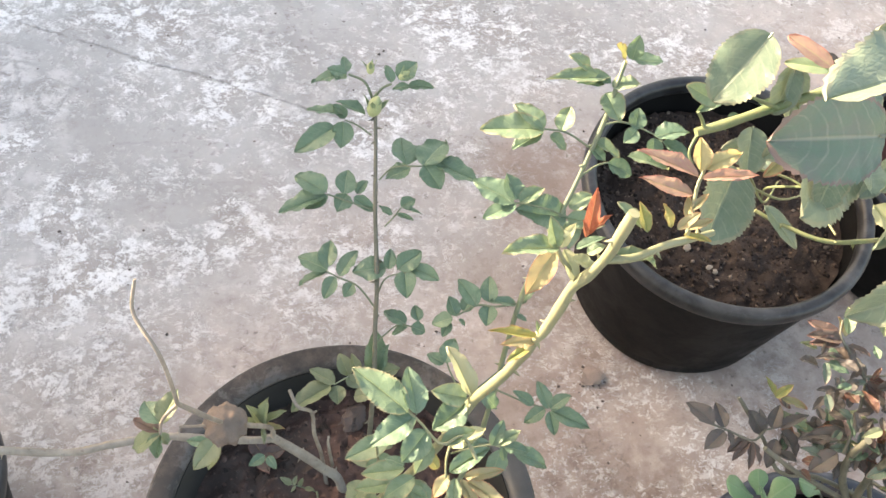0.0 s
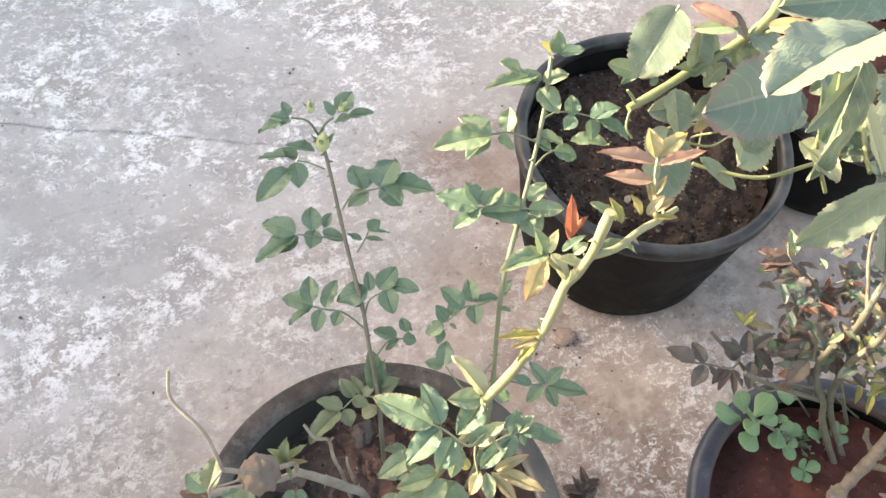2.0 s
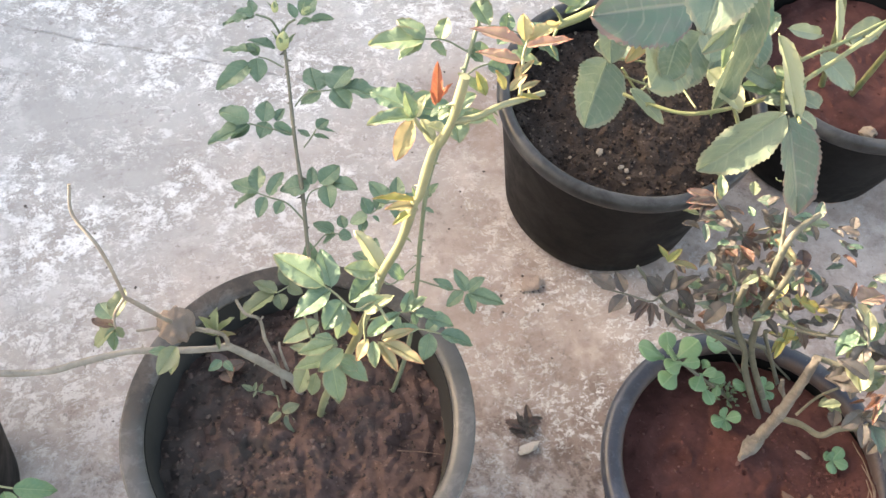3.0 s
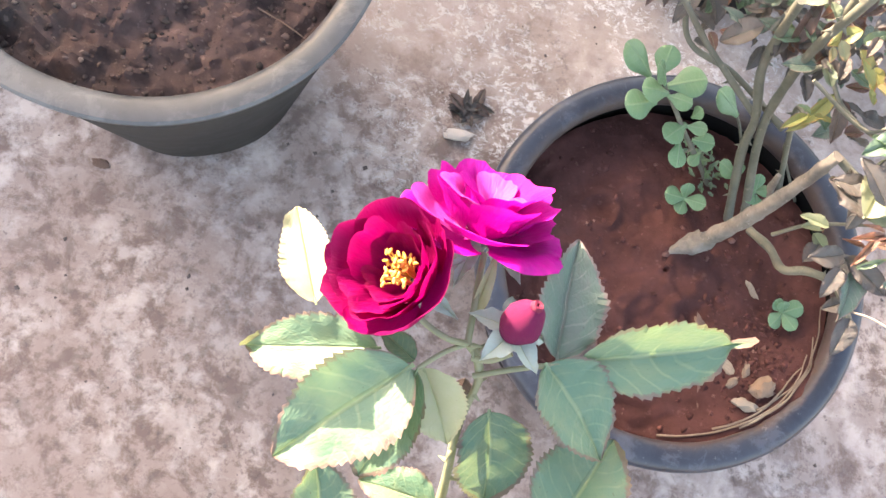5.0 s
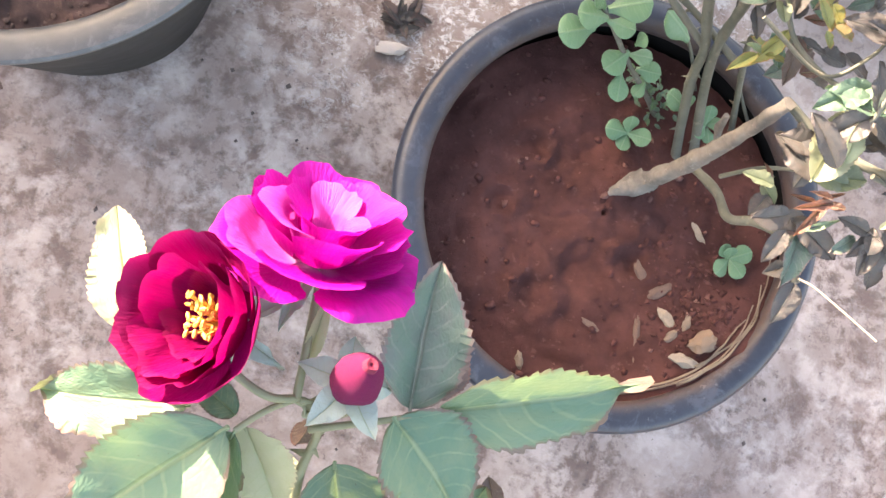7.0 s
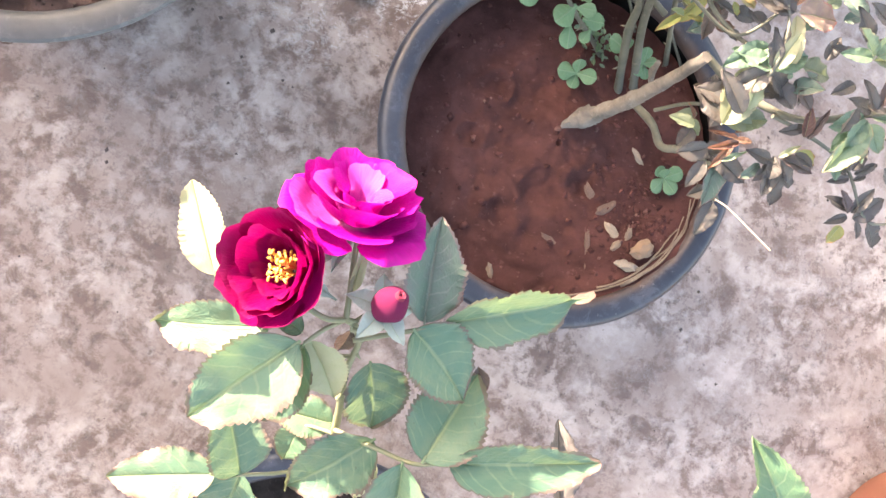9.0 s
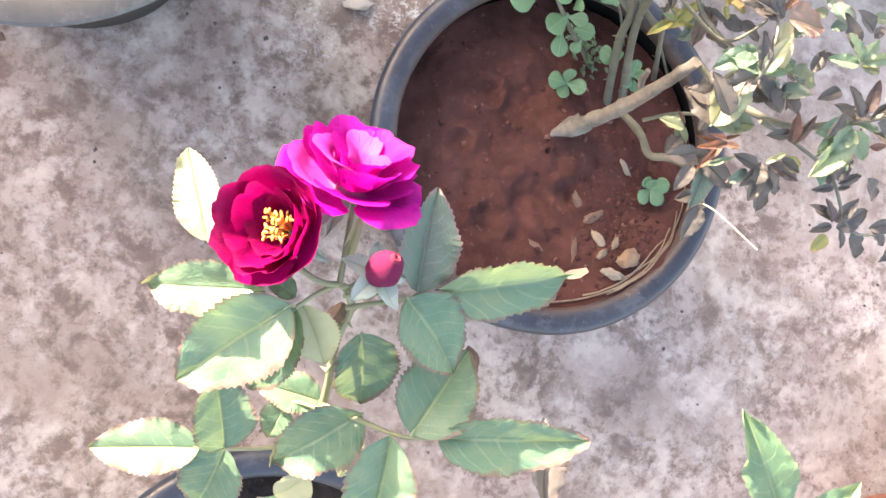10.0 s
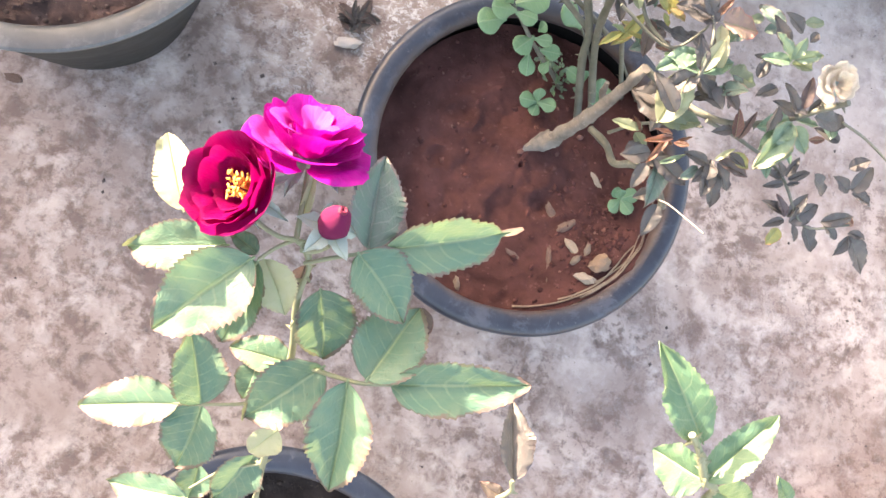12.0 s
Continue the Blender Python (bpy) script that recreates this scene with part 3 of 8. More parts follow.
def petal_material(name, main, alt, foot, through_col, rough=0.5):
    """Petals: darker streaks along their length, paler at the foot, letting light through."""
    m, n, l, b = material(name, rough, spec=0.12)
    uv = n.new("ShaderNodeTexCoord")
    sep = n.new("ShaderNodeSeparateXYZ")
    l.new(uv.outputs["UV"], sep.inputs[0])
    rnd = n.new("ShaderNodeObjectInfo").outputs["Random"]
    col = blend(n, l, rnd, main, alt)
    streak = noise_tex(n, l, uv.outputs["UV"], 5, 5, 0.6, 0.0, (7, 1, 1, 0))
    dark = ramp(n, l, streak, [(0.4, (0, 0, 0)), (0.7, (1, 1, 1))])
    col = blend(n, l, calc(n, l, "MULTIPLY", dark, 0.55), col, tuple(0.50 * v for v in main))
    # paler petal edge, with the light caught along the rim put in
    rim = ramp(n, l, sep.outputs["Y"], [(0.86, (0, 0, 0)), (1.0, (1, 1, 1))])
    col = blend(n, l, calc(n, l, "MULTIPLY", rim, 0.35), col, tuple(min(0.8, 1.25 * v + 0.03) for v in main))
    low = ramp(n, l, sep.outputs["Y"], [(0.06, (1, 1, 1)), (0.26, (0, 0, 0))])
    col = blend(n, l, calc(n, l, "MULTIPLY", low, 0.6), col, foot)
    l.new(col, b.inputs["Base Color"])
    bump(n, l, b, calc(n, l, "ADD", streak, calc(n, l, "MULTIPLY", noise_tex(n, l, uv.outputs["UV"], 3.5, 5, 0.6), 1.4)), 0.55, 0.0012)
    tr = n.new("ShaderNodeBsdfTranslucent")
    l.new(blend(n, l, 0.6, col, through_col), tr.inputs["Color"])
    mix = n.new("ShaderNodeMixShader")
    mix.inputs[0].default_value = 0.26
    l.new(b.outputs[0], mix.inputs[1])
    l.new(tr.outputs[0], mix.inputs[2])
    l.new(mix.outputs[0], n["Material Output"].inputs["Surface"])
    return m


CRIMSON = petal_material("petal_crimson", (0.25, 0.0009, 0.072), (0.165, 0.0007, 0.046), (0.19, 0.002, 0.050), (0.60, 0.003, 0.18))
MAGENTA = petal_material("petal_magenta", (0.43, 0.004, 0.265), (0.40, 0.004, 0.205), (0.62, 0.36, 0.50), (0.66, 0.008, 0.36))
# lighter copy of MAGENTA: sun on the pale petals put into their colour
MAGENTA_LIT = petal_material("petal_magenta_lit", (0.52, 0.03, 0.36), (0.56, 0.08, 0.42), (0.80, 0.62, 0.70), (0.8, 0.12, 0.5))
FADED = petal_material("petal_faded", (0.62, 0.54, 0.42), (0.6, 0.48, 0.38), (0.55, 0.25, 0.22), (0.7, 0.6, 0.45), 0.7)


def bark_material(name, a, b_col, fleck, rough=0.6):
    m, n, l, b = material(name, rough, spec=0.35)
    c = place_of(n)
    col = ramp(n, l, noise_tex(n, l, c, 45, 6, 0.65, 0.2), [(0.35, a), (0.65, b_col)])
    sp = ramp(n, l, noise_tex(n, l, c, 210, 3, 0.6), [(0.62, (0, 0, 0)), (0.7, (1, 1, 1))])
    col = blend(n, l, calc(n, l, "MULTIPLY", sp, 0.5), col, fleck)
    l.new(col, b.inputs["Base Color"])
    bump(n, l, b, noise_tex(n, l, c, 170, 5, 0.7), 0.4, 0.001)
    return m


STEM_GREEN = bark_material("stem_green", (0.115, 0.145, 0.09), (0.165, 0.19, 0.125), (0.2, 0.17, 0.1), 0.45)
STEM_CANE = bark_material("stem_cane", (0.168, 0.176, 0.100), (0.238, 0.238, 0.145), (0.3, 0.26, 0.13), 0.45)
STEM_GREY = bark_material("stem_grey", (0.17, 0.145, 0.12), (0.30, 0.265, 0.225), (0.12, 0.09, 0.075), 0.8)
STEM_OLIVE = bark_material("stem_olive", (0.09, 0.092, 0.07), (0.15, 0.142, 0.11), (0.26, 0.22, 0.17), 0.6)
STEM_BANDED = bark_material("stem_banded", (0.11, 0.15, 0.07), (0.22, 0.215, 0.11), (0.20, 0.12, 0.07), 0.5)
STEM_GALL = bark_material("dry_gall", (0.115, 0.09, 0.075), (0.21, 0.165, 0.14), (0.12, 0.08, 0.06), 0.85)
WOOD = bark_material("trunk_wood", (0.100, 0.086, 0.074), (0.215, 0.188, 0.160), (0.34, 0.30, 0.26), 0.9)
PALE_TWIG = bark_material("pale_twig", (0.17, 0.145, 0.125), (0.25, 0.215, 0.19), (0.3, 0.25, 0.2), 0.8)
YELLOW = bark_material("stamen_yellow", (0.58, 0.31, 0.055), (0.66, 0.43, 0.13), (0.55, 0.25, 0.05), 0.6)
BUD_RED = bark_material("bud_red", (0.085, 0.0012, 0.028), (0.135, 0.002, 0.045), (0.11, 0.004, 0.036), 0.9)
BUD_DARK = bark_material("bud_dark", (0.10, 0.004, 0.02), (0.2, 0.01, 0.04), (0.05, 0.004, 0.01), 0.6)
BUD_GREEN = bark_material("bud_green", (0.32, 0.37, 0.18), (0.4, 0.43, 0.24), (0.3, 0.3, 0.15), 0.5)

ROWS_L, COLS_L = 54, 8


def blade(kind, var):
    """A leaf one long and one wide, from the stalk at the origin along +y, its face up."""
    rnd = random.Random(hash_of(kind, var))
    fold = {"leaf": 0.30, "broad": 0.20, "tail": 0.24, "petal": -0.0, "sepal": 0.3}[kind] * rnd.uniform(0.7, 1.25)
    droop = rnd.uniform(0.05, 0.22)
    skew = rnd.uniform(-0.05, 0.05)
    wave = 0.06 if kind == "broad" else 0.09
    bm = bmesh.new()
    uv = bm.loops.layers.uv.new("UVMap")
    grid, coords = [], {}
    for j in range(ROWS_L + 1):
        v = j / ROWS_L
        if kind == "leaf":
            half = 0.5 * (v ** 0.58) * ((1 - v) ** 0.84) / 0.382 * (1 + 0.09 * noise.noise((v * 3.1, var * 5.3, 1.7)))
        elif kind == "broad":
            half = 0.5 * (v ** 0.52) * ((1 - v) ** 0.60) / 0.46 * (1 + 0.06 * noise.noise((v * 3.1, var * 5.3, 1.7)))
        elif kind == "tail":
            half = 0.5 * min(1.0, (v ** 0.6) * (max(0.0, 1 - v / 0.82) ** 0.6) / 0.42) + 0.045 * (1 - v) * (v > 0.3) + 0.05 * math.exp(-((v - 0.8) / 0.08) ** 2)
        elif kind == "sepal":
            half = 0.5 * (v ** 0.4) * (1 - v) / 0.5
        else:
            half = 0.5 * min(1.0, 1.2 * v ** 0.75) * math.sqrt(max(0.03, 1 - max(0.0, (v - 0.55) / 0.47) ** 2.6)) + 0.04 * (1 - v)
        row = []
        for i in range(COLS_L + 1):
            u = 2 * i / COLS_L - 1
            edge = abs(u) ** 3
            h = half
            y = v
            if kind in ("leaf", "broad", "tail") and abs(u) > 0.99 and 0 < j < ROWS_L:
                h = half * (0.962, 1.0, 1.04)[j % 3] * (1 + rnd.uniform(-0.012, 0.012))
                y = v + (-0.003, 0.0, 0.006)[j % 3]
            if kind == "petal" and j == ROWS_L:
                y -= 0.05 * abs(u) ** 2
            x = u * h + skew * math.sin(math.pi * v)
            n = noise.noise((u * 1.3 + var * 7.1, v * 4.3, var * 3.7))
            rip = noise.noise((u * 2.0 + var * 3.3, v * 11.0, var * 1.9))
            if kind == "petal":
                z = 0.66 * (u * half) ** 2 + 0.26 * v * v - 0.50 * max(0.0, v - 0.72) ** 1.5 + 0.12 * n * v * v * (0.3 + edge) + 0.035 * rip * v * v
            else:
                z = fold * abs(u) * half - droop * v * v + wave * n * (0.3 + edge) * min(1, 4 * v) - 0.012 * (abs(u) < 0.1) + (0.035 if kind == "broad" else 0.055) * rip * edge + 0.0035 * abs(u) * math.sin(v * 42 - abs(u) * 9)
            vert = bm.verts.new((x, y, z))
            coords[vert] = ((u + 1) / 2, v)
            row.append(vert)
        grid.append(row)
    for a, b in zip(grid, grid[1:]):
        for i in range(COLS_L):
            f = bm.faces.new((a[i], a[i + 1], b[i + 1], b[i]))
            for lp in f.loops:
                lp[uv].uv = coords[lp.vert]
    bmesh.ops.remove_doubles(bm, verts=bm.verts, dist=0.0005)
    if kind in ("leaf", "broad", "tail"):
        ring0 = [bm.verts.new((0.022 * math.cos(a), -0.02, 0.004 + 0.016 * math.sin(a))) for a in (0, 1.57, 3.14, 4.71)]
        ring1 = [bm.verts.new((0.02 * math.cos(a), 0.06, -0.006 + 0.012 * math.sin(a))) for a in (0, 1.57, 3.14, 4.71)]
        for k in range(4):
            f = bm.faces.new((ring0[k], ring0[(k + 1) % 4], ring1[(k + 1) % 4], ring1[k]))
            for lp in f.loops:
                lp[uv].uv = (0.5, 0.3)
    return bm


def hash_of(kind, var):
    return sum(ord(ch) for ch in kind) * 31 + var


BLADES = {}


def blade_mesh(kind, var, mat):
    key = (kind, var, mat.name)
    if key not in BLADES:
        BLADES[key] = mesh_of(kind, blade(kind, var), mat)
    return BLADES[key]


def facing(base, tip, roll=0.0, up=(0, 0, 1)):
    """Axes for a thing that lies from base to tip with its face towards up."""
    y = (Vector(tip) - Vector(base)).normalized()
    x = y.cross(Vector(up))
    if x.length < 0.05:
        x = y.cross(Vector((0.3, -0.9, 0.2)))
    x.normalize()
    z = x.cross(y)
    m = Matrix((x, y, z)).transposed().to_4x4()
    return Matrix.Translation(base) @ m @ Matrix.Rotation(roll, 4, "Y")


COUNT = [0]
PICK = random.Random(5)


def hang(ob, parent, m):
    """Places a part by its world pose under its thing."""
    ob.parent = parent
    base = Vector((0, 0, 0))
    p = parent
    while p:
        base += p.location
        p = p.parent
    ob.matrix_basis = Matrix.Translation(-base) @ m
    return ob


UP, SLANT, OVER, AWAY, SUNNY, MILD = (0, 0, 1), (0.17, -0.18, 0.97), (0.22, -0.60, 0.77), (0.30, -0.35, 0.89), (-0.34, 0.02, 0.94), (0.02, -0.24, 0.97)  # ways that leaves face


def leaf(parent, base, tip, ratio, mat, up=UP):
    """One leaf from base to tip, its face turned towards up."""
    COUNT[0] += 1
    size = (Vector(tip) - Vector(base)).length
    kind = "tail" if mat is LEAF_TAIL and ratio == 0.34 else "broad" if up in (OVER, SUNNY, MILD) else "leaf"
    me = blade_mesh(kind, COUNT[0] % 7, mat)
    ob = new("leaf", me)
    wide = size * ratio * PICK.uniform(0.95, 1.1) * (1.25 if kind == "tail" else 1.0)
    m = facing(base, tip, PICK.uniform(-0.3, 0.3) if up is UP else PICK.uniform(-0.15, 0.15), up) @ Matrix.Diagonal((wide, size, (size + wide) / 2, 1))
    return hang(ob, parent, m)


def spline(pts, steps=6):
    pts = [Vector(p) for p in pts]
    if len(pts) < 3:
        return [pts[0].lerp(pts[-1], k / steps) for k in range(steps + 1)]
    ext = [2 * pts[0] - pts[1], *pts, 2 * pts[-1] - pts[-2]]
    out = []
    for a, b, c, d in zip(ext, ext[1:], ext[2:], ext[3:]):
        for k in range(steps):
            t = k / steps
            out.append(0.5 * (2 * b + (c - a) * t + (2 * a - 5 * b + 4 * c - d) * t * t + (3 * b - a - 3 * c + d) * t ** 3))
    out.append(pts[-1])
    return out


def tube(line, r0, r1, sides=8, knobs=0.0):
    bm = bmesh.new()
    rings = []
    side = None
    n = len(line) - 1
    for k, p in enumerate(line):
        d = (line[min(k + 1, n)] - line[max(k - 1, 0)]).normalized()
        if side is None:
            side = d.orthogonal().normalized()
        side = (side - d * side.dot(d)).normalized()
        other = d.cross(side)
        r = r0 + (r1 - r0) * k / n
        r *= 1 + knobs * (0.5 if knobs > 0.25 else 1.0) * noise.noise(p * 60)
        ways = [side * math.cos(a) + other * math.sin(a) for a in [2 * math.pi * q / sides for q in range(sides)]]
        rough = 0.9 * knobs if knobs > 0.25 else 0.0
        rings.append([bm.verts.new(p + w * r * (1 + rough * noise.noise(p * 70 + w * 1.6) + 0.5 * rough * noise.noise(p * 160 + w * 3.0))) for w in ways])
    for lo, hi in zip(rings, rings[1:]):
        for q in range(sides):
            bm.faces.new((lo[q], lo[(q + 1) % sides], hi[(q + 1) % sides], hi[q]))
    bm.faces.new(rings[0][::-1])
    bm.faces.new(rings[-1])
    return bm


def thorn(bm, p, d, size):
    d = d.normalized()
    s = d.orthogonal().normalized()
    o = d.cross(s)
    ring = [bm.verts.new(p + (s * math.cos(a) + o * math.sin(a)) * size * 0.28) for a in (0, 1.26, 2.51, 3.77, 5.03)]
    tipv = bm.verts.new(p + d * size + Vector((0, 0, -size * 0.25)))
    for k in range(5):
        bm.faces.new((ring[k], ring[(k + 1) % 5], tipv))


BARK = {}


def stem(parent, r0, r1, pts, mat=None, knobs=None):
    line = spline(pts, 12 if knobs else 6)
    base = parent.location
    line = [p - base for p in line]
    bm = tube(line, r0, r1, 16 if r0 > 0.004 else 9 if r0 > 0.0015 else 6, knobs or (0.22 if r0 > 0.002 else 0.1))
    if r0 > 0.0021 and not knobs:
        rnd = random.Random(int(r0 * 1e5) + len(line))
        total = sum((b - a).length for a, b in zip(line, line[1:]))
        for k in range(int(total / 0.022)):
            q = rnd.randrange(1, len(line) - 1)
            d = (line[q + 1] - line[q]).normalized()
            out = (d.orthogonal().normalized() * math.cos(k * 2.4) + d.cross(d.orthogonal().normalized()) * math.sin(k * 2.4))
            thorn(bm, line[q] + out * r0 * 0.7, out, rnd.uniform(0.003, 0.0055))
    return part("stem" if r0 > 0.0013 else "leaf_stalk", bm, mat or BARK[parent.name], parent, crease=75)


def jade_leaf(parent, base, tip):
    """A thick spoon-shaped succulent leaf."""
    size = (Vector(tip) - Vector(base)).length * 0.98
    if "jade" not in BLADES:
        bm = bmesh.new()
        uv = bm.loops.layers.uv.new("UVMap")
        rings = []
        for j in range(13):
            v = j / 12
            if v > 0.6:
                half = 0.33 * math.sqrt(max(0.004, 1 - ((v - 0.6) / 0.405) ** 2))
            else:
                q = v / 0.6
                half = 0.07 + 0.26 * q * q * (3 - 2 * q)
            thick = 0.05 + 0.05 * math.sin(math.pi * v)
            if v == 1:
                thick = 0.01
            rings.append([bm.verts.new((half * math.cos(a), v, thick * math.sin(a) + 0.10 * v * v + 0.25 * (half * math.cos(a)) ** 2)) for a in [2 * math.pi * q / 12 for q in range(12)]])
        for j, (lo, hi) in enumerate(zip(rings, rings[1:])):
            for q in range(12):
                f = bm.faces.new((lo[q], lo[(q + 1) % 12], hi[(q + 1) % 12], hi[q]))
                for lp in f.loops:
                    lp[uv].uv = (0.5 + lp.vert.co.x, lp.vert.co.y)
        bm.faces.new(rings[0][::-1])
        bm.faces.new(rings[-1])
        BLADES["jade"] = mesh_of("leaf", bm, JADE)
    ob = new("leaf", BLADES["jade"])
    return hang(ob, parent, facing(base, tip, PICK.uniform(-0.25, 0.25)) @ Matrix.Diagonal((size * 1.32, size * 1.05, size, 1)))


def bowl_petal(seed, r_top, z_top, wide, curl):
    """One petal as a patch of a bowl of radius r_top and height z_top, from the foot to a ruffled, rolled rim."""
    rnd = random.Random(seed)
    bm = bmesh.new()
    uv = bm.loops.layers.uv.new("UVMap")
    rows, cols = 18, 16
    tilt, lobe, notch = rnd.uniform(-0.10, 0.10), rnd.uniform(-0.12, 0.12), rnd.uniform(0.02, 0.09)
    grid, coords = [], {}
    for j in range(rows + 1):
        row = []
        for i in range(cols + 1):
            u, v = 2 * i / cols - 1, j / rows
            top = 1.0 - 0.20 * abs(u) ** 3.5 - notch * math.exp(-(u / 0.16) ** 2) + lobe * 0.5 * u + 0.04 * noise.noise((u * 3.4 + seed, 2.1, seed * 0.37))
            w = v * top
            half = wide * (0.30 + 0.70 * min(1.0, w / 0.62) ** 0.8) * (1 + 0.05 * noise.noise((w * 3, seed, 0)))
            a = u * half + tilt * w
            r = 0.06 + (r_top - 0.06) * math.sin(min(1.0, w) * math.pi / 2) ** 1.15
            z = -0.34 + (z_top + 0.34) * w ** 1.7
            roll = max(0.0, w - 0.74)
            r += curl * roll * 1.3
            z -= curl * 3.2 * roll ** 2
            ruff = noise.noise((u * 2.2 + seed * 1.7, w * 2.5, seed * 0.9)) * 0.15 * w ** 1.5 + noise.noise((u * 6.0 + seed, w * 4.0, seed)) * 0.055 * w ** 3
            fold = -0.05 * abs(u) ** 2 * w
            r += (ruff + fold) * (0.5 + 0.5 * r_top)
            z += 0.6 * ruff
            vert = bm.verts.new((r * math.sin(a), r * math.cos(a), z))
            coords[vert] = ((u + 1) / 2, w)
            row.append(vert)
        grid.append(row)
    for lo, hi in zip(grid, grid[1:]):
        for i in range(cols):
            f = bm.faces.new((lo[i], lo[i + 1], hi[i + 1], hi[i]))
            for lp in f.loops:
                lp[uv].uv = coords[lp.vert]
    return bm


def bloom(parent, centre, axis, radius, mat, seed, layers, label, stamens, pale=None):
    """An open rose of nested rings of petals. layers: petals, rim radius, rim height, width of a petal in radians, turn."""
    fl = new("flower")
    fl.empty_display_size = 0.02
    fl.parent = parent
    fl.location = Vector(centre) - parent.location
    tagged(fl, label)
    z = Vector(axis).normalized()
    rnd = random.Random(seed)
    x = Vector((1, 0, 0)) - z * z.x
    x.normalize()
    turn_m = Matrix((x, z.cross(x), z)).transposed().to_4x4()
    for n, (count, r_top, z_top, wide, turn) in enumerate(layers):
        for k in range(count):
            a = turn + 2 * math.pi * (k + rnd.uniform(-0.2, 0.2)) / count
            q = rnd.uniform(0.93, 1.07)
            me = mesh_of("petal", bowl_petal(seed * 50 + n * 9 + k, r_top * q, z_top + rnd.uniform(-0.08, 0.08), wide * 0.5 * (1.15 if count < 5 else 1.0) + 0.10, rnd.uniform(0.25, 0.9) * (0.45 if stamens else 1.0)), pale if pale and rnd.random() < 0.14 and n < 4 else mat, crease=75)
            ob = new("petal", me)
            ob.parent = fl
            ob.matrix_basis = turn_m @ Matrix.Rotation(a, 4, "Z") @ Matrix.Diagonal((radius, radius, radius, 1))
    if stamens:
        bm = bmesh.new()
        for k in range(40):
            a = rnd.gauss(2.2, 1.5)
            r = radius * (0.05 + 0.30 * rnd.random())
            h = radius * rnd.uniform(0.00, 0.34)
            foot = Vector((0.07 * radius * math.cos(a), 0.07 * radius * math.sin(a), -radius * 0.30))
            head = Vector((r * math.cos(a), r * math.sin(a), h))
            bend = foot.lerp(head, 0.5) + Vector((0, 0, radius * 0.06))
            t = tube(spline([foot, bend, head], 3), 0.00040, 0.00034, 5)
            me = bpy.data.meshes.new("tmp")
            t.to_mesh(me)
            t.free()
            bm.from_mesh(me)
            bpy.data.meshes.remove(me)
            bmesh.ops.create_icosphere(bm, subdivisions=1, radius=0.00095, matrix=Matrix.Translation(head) @ Matrix.Rotation(a + rnd.uniform(-1, 1), 4, "Z") @ Matrix.Diagonal((1.7, 0.8, 0.9, 1)))
        st = part("stamen_tuft", bm, YELLOW, fl, "tuft of golden yellow stamens")
        st.matrix_basis = turn_m
    cup = lathe([(0.0008, -0.66), (0.09, -0.64), (0.17, -0.54), (0.20, -0.42), (0.16, -0.34), (0.05, -0.30)], 14)
    cu = part("calyx", cup, SEPAL, fl)
    cu.matrix_basis = turn_m @ Matrix.Diagonal((radius, radius, radius, 1))
    for k in range(5):
        ob = new("sepal", blade_mesh("sepal", k, SEPAL))
        ob.parent = fl
        ob.matrix_basis = turn_m @ Matrix.Rotation(2 * math.pi * k / 5 + seed, 4, "Z") @ Matrix.Translation((0, radius * 0.15, -radius * 0.42)) @ Matrix.Rotation(radians(-40 + 12 * (k % 3)), 4, "X") @ Matrix.Diagonal((radius * 0.34, radius * 0.75, radius * 0.7, 1))
    return fl


def bud(parent, centre, axis, size, mat, tip_mat, sepal_mat, lean=100.0, label="", sepals=5, sepal_len=1.15, sepal_w=0.62, plump=1.0):
    b = new("bud")
    b.empty_display_size = 0.01
    b.parent = parent
    b.location = Vector(centre) - parent.location
    tagged(b, label)
    z = Vector(axis).normalized()
    x = z.orthogonal().normalized()
    fm = Matrix((x, z.cross(x), z)).transposed().to_4x4()
    prof = [(0.02, -0.66), (0.22, -0.63), (0.38, -0.44), (0.455, -0.14), (0.43, 0.18), (0.32, 0.46), (0.19, 0.64), (0.10, 0.76), (0.001, 0.80)]
    bm = lathe(prof, 20)
    for v in bm.verts:
        a = math.atan2(v.co.y, v.co.x)
        k = 1 + 0.06 * math.sin(3 * a + v.co.z * 5)
        v.co.x *= k
        v.co.y *= k
    core = part("core", bm, mat, b)
    core.matrix_basis = fm @ Matrix.Diagonal((size * plump, size * plump, size, 1))
    if tip_mat:
        tipm = part("tip", lathe([(0.13, 0.69), (0.17, 0.77), (0.12, 0.86), (0.05, 0.84), (0.02, 0.78)], 16, 0.05, 2.0), tip_mat, b)
        tipm.matrix_basis = fm @ Matrix.Diagonal((size, size, size, 1))
    for k in range(sepals):
        ob = new("sepal", blade_mesh("sepal", k, sepal_mat))
        ob.parent = b
        ob.matrix_basis = fm @ Matrix.Rotation(2 * math.pi * k / sepals + 0.5, 4, "Z") @ Matrix.Translation((0, size * 0.22, -size * 0.52)) @ Matrix.Rotation(radians(90 - lean + 9 * (k % 3)), 4, "X") @ Matrix.Diagonal((size * sepal_w, size * sepal_len, size * 0.8, 1))
    return b


def plant(name, base, label, bark, category="rose plant", group="potted roses"):
    ob = empty(name, *base, label, category, group)
    BARK[ob.name] = bark
    return ob


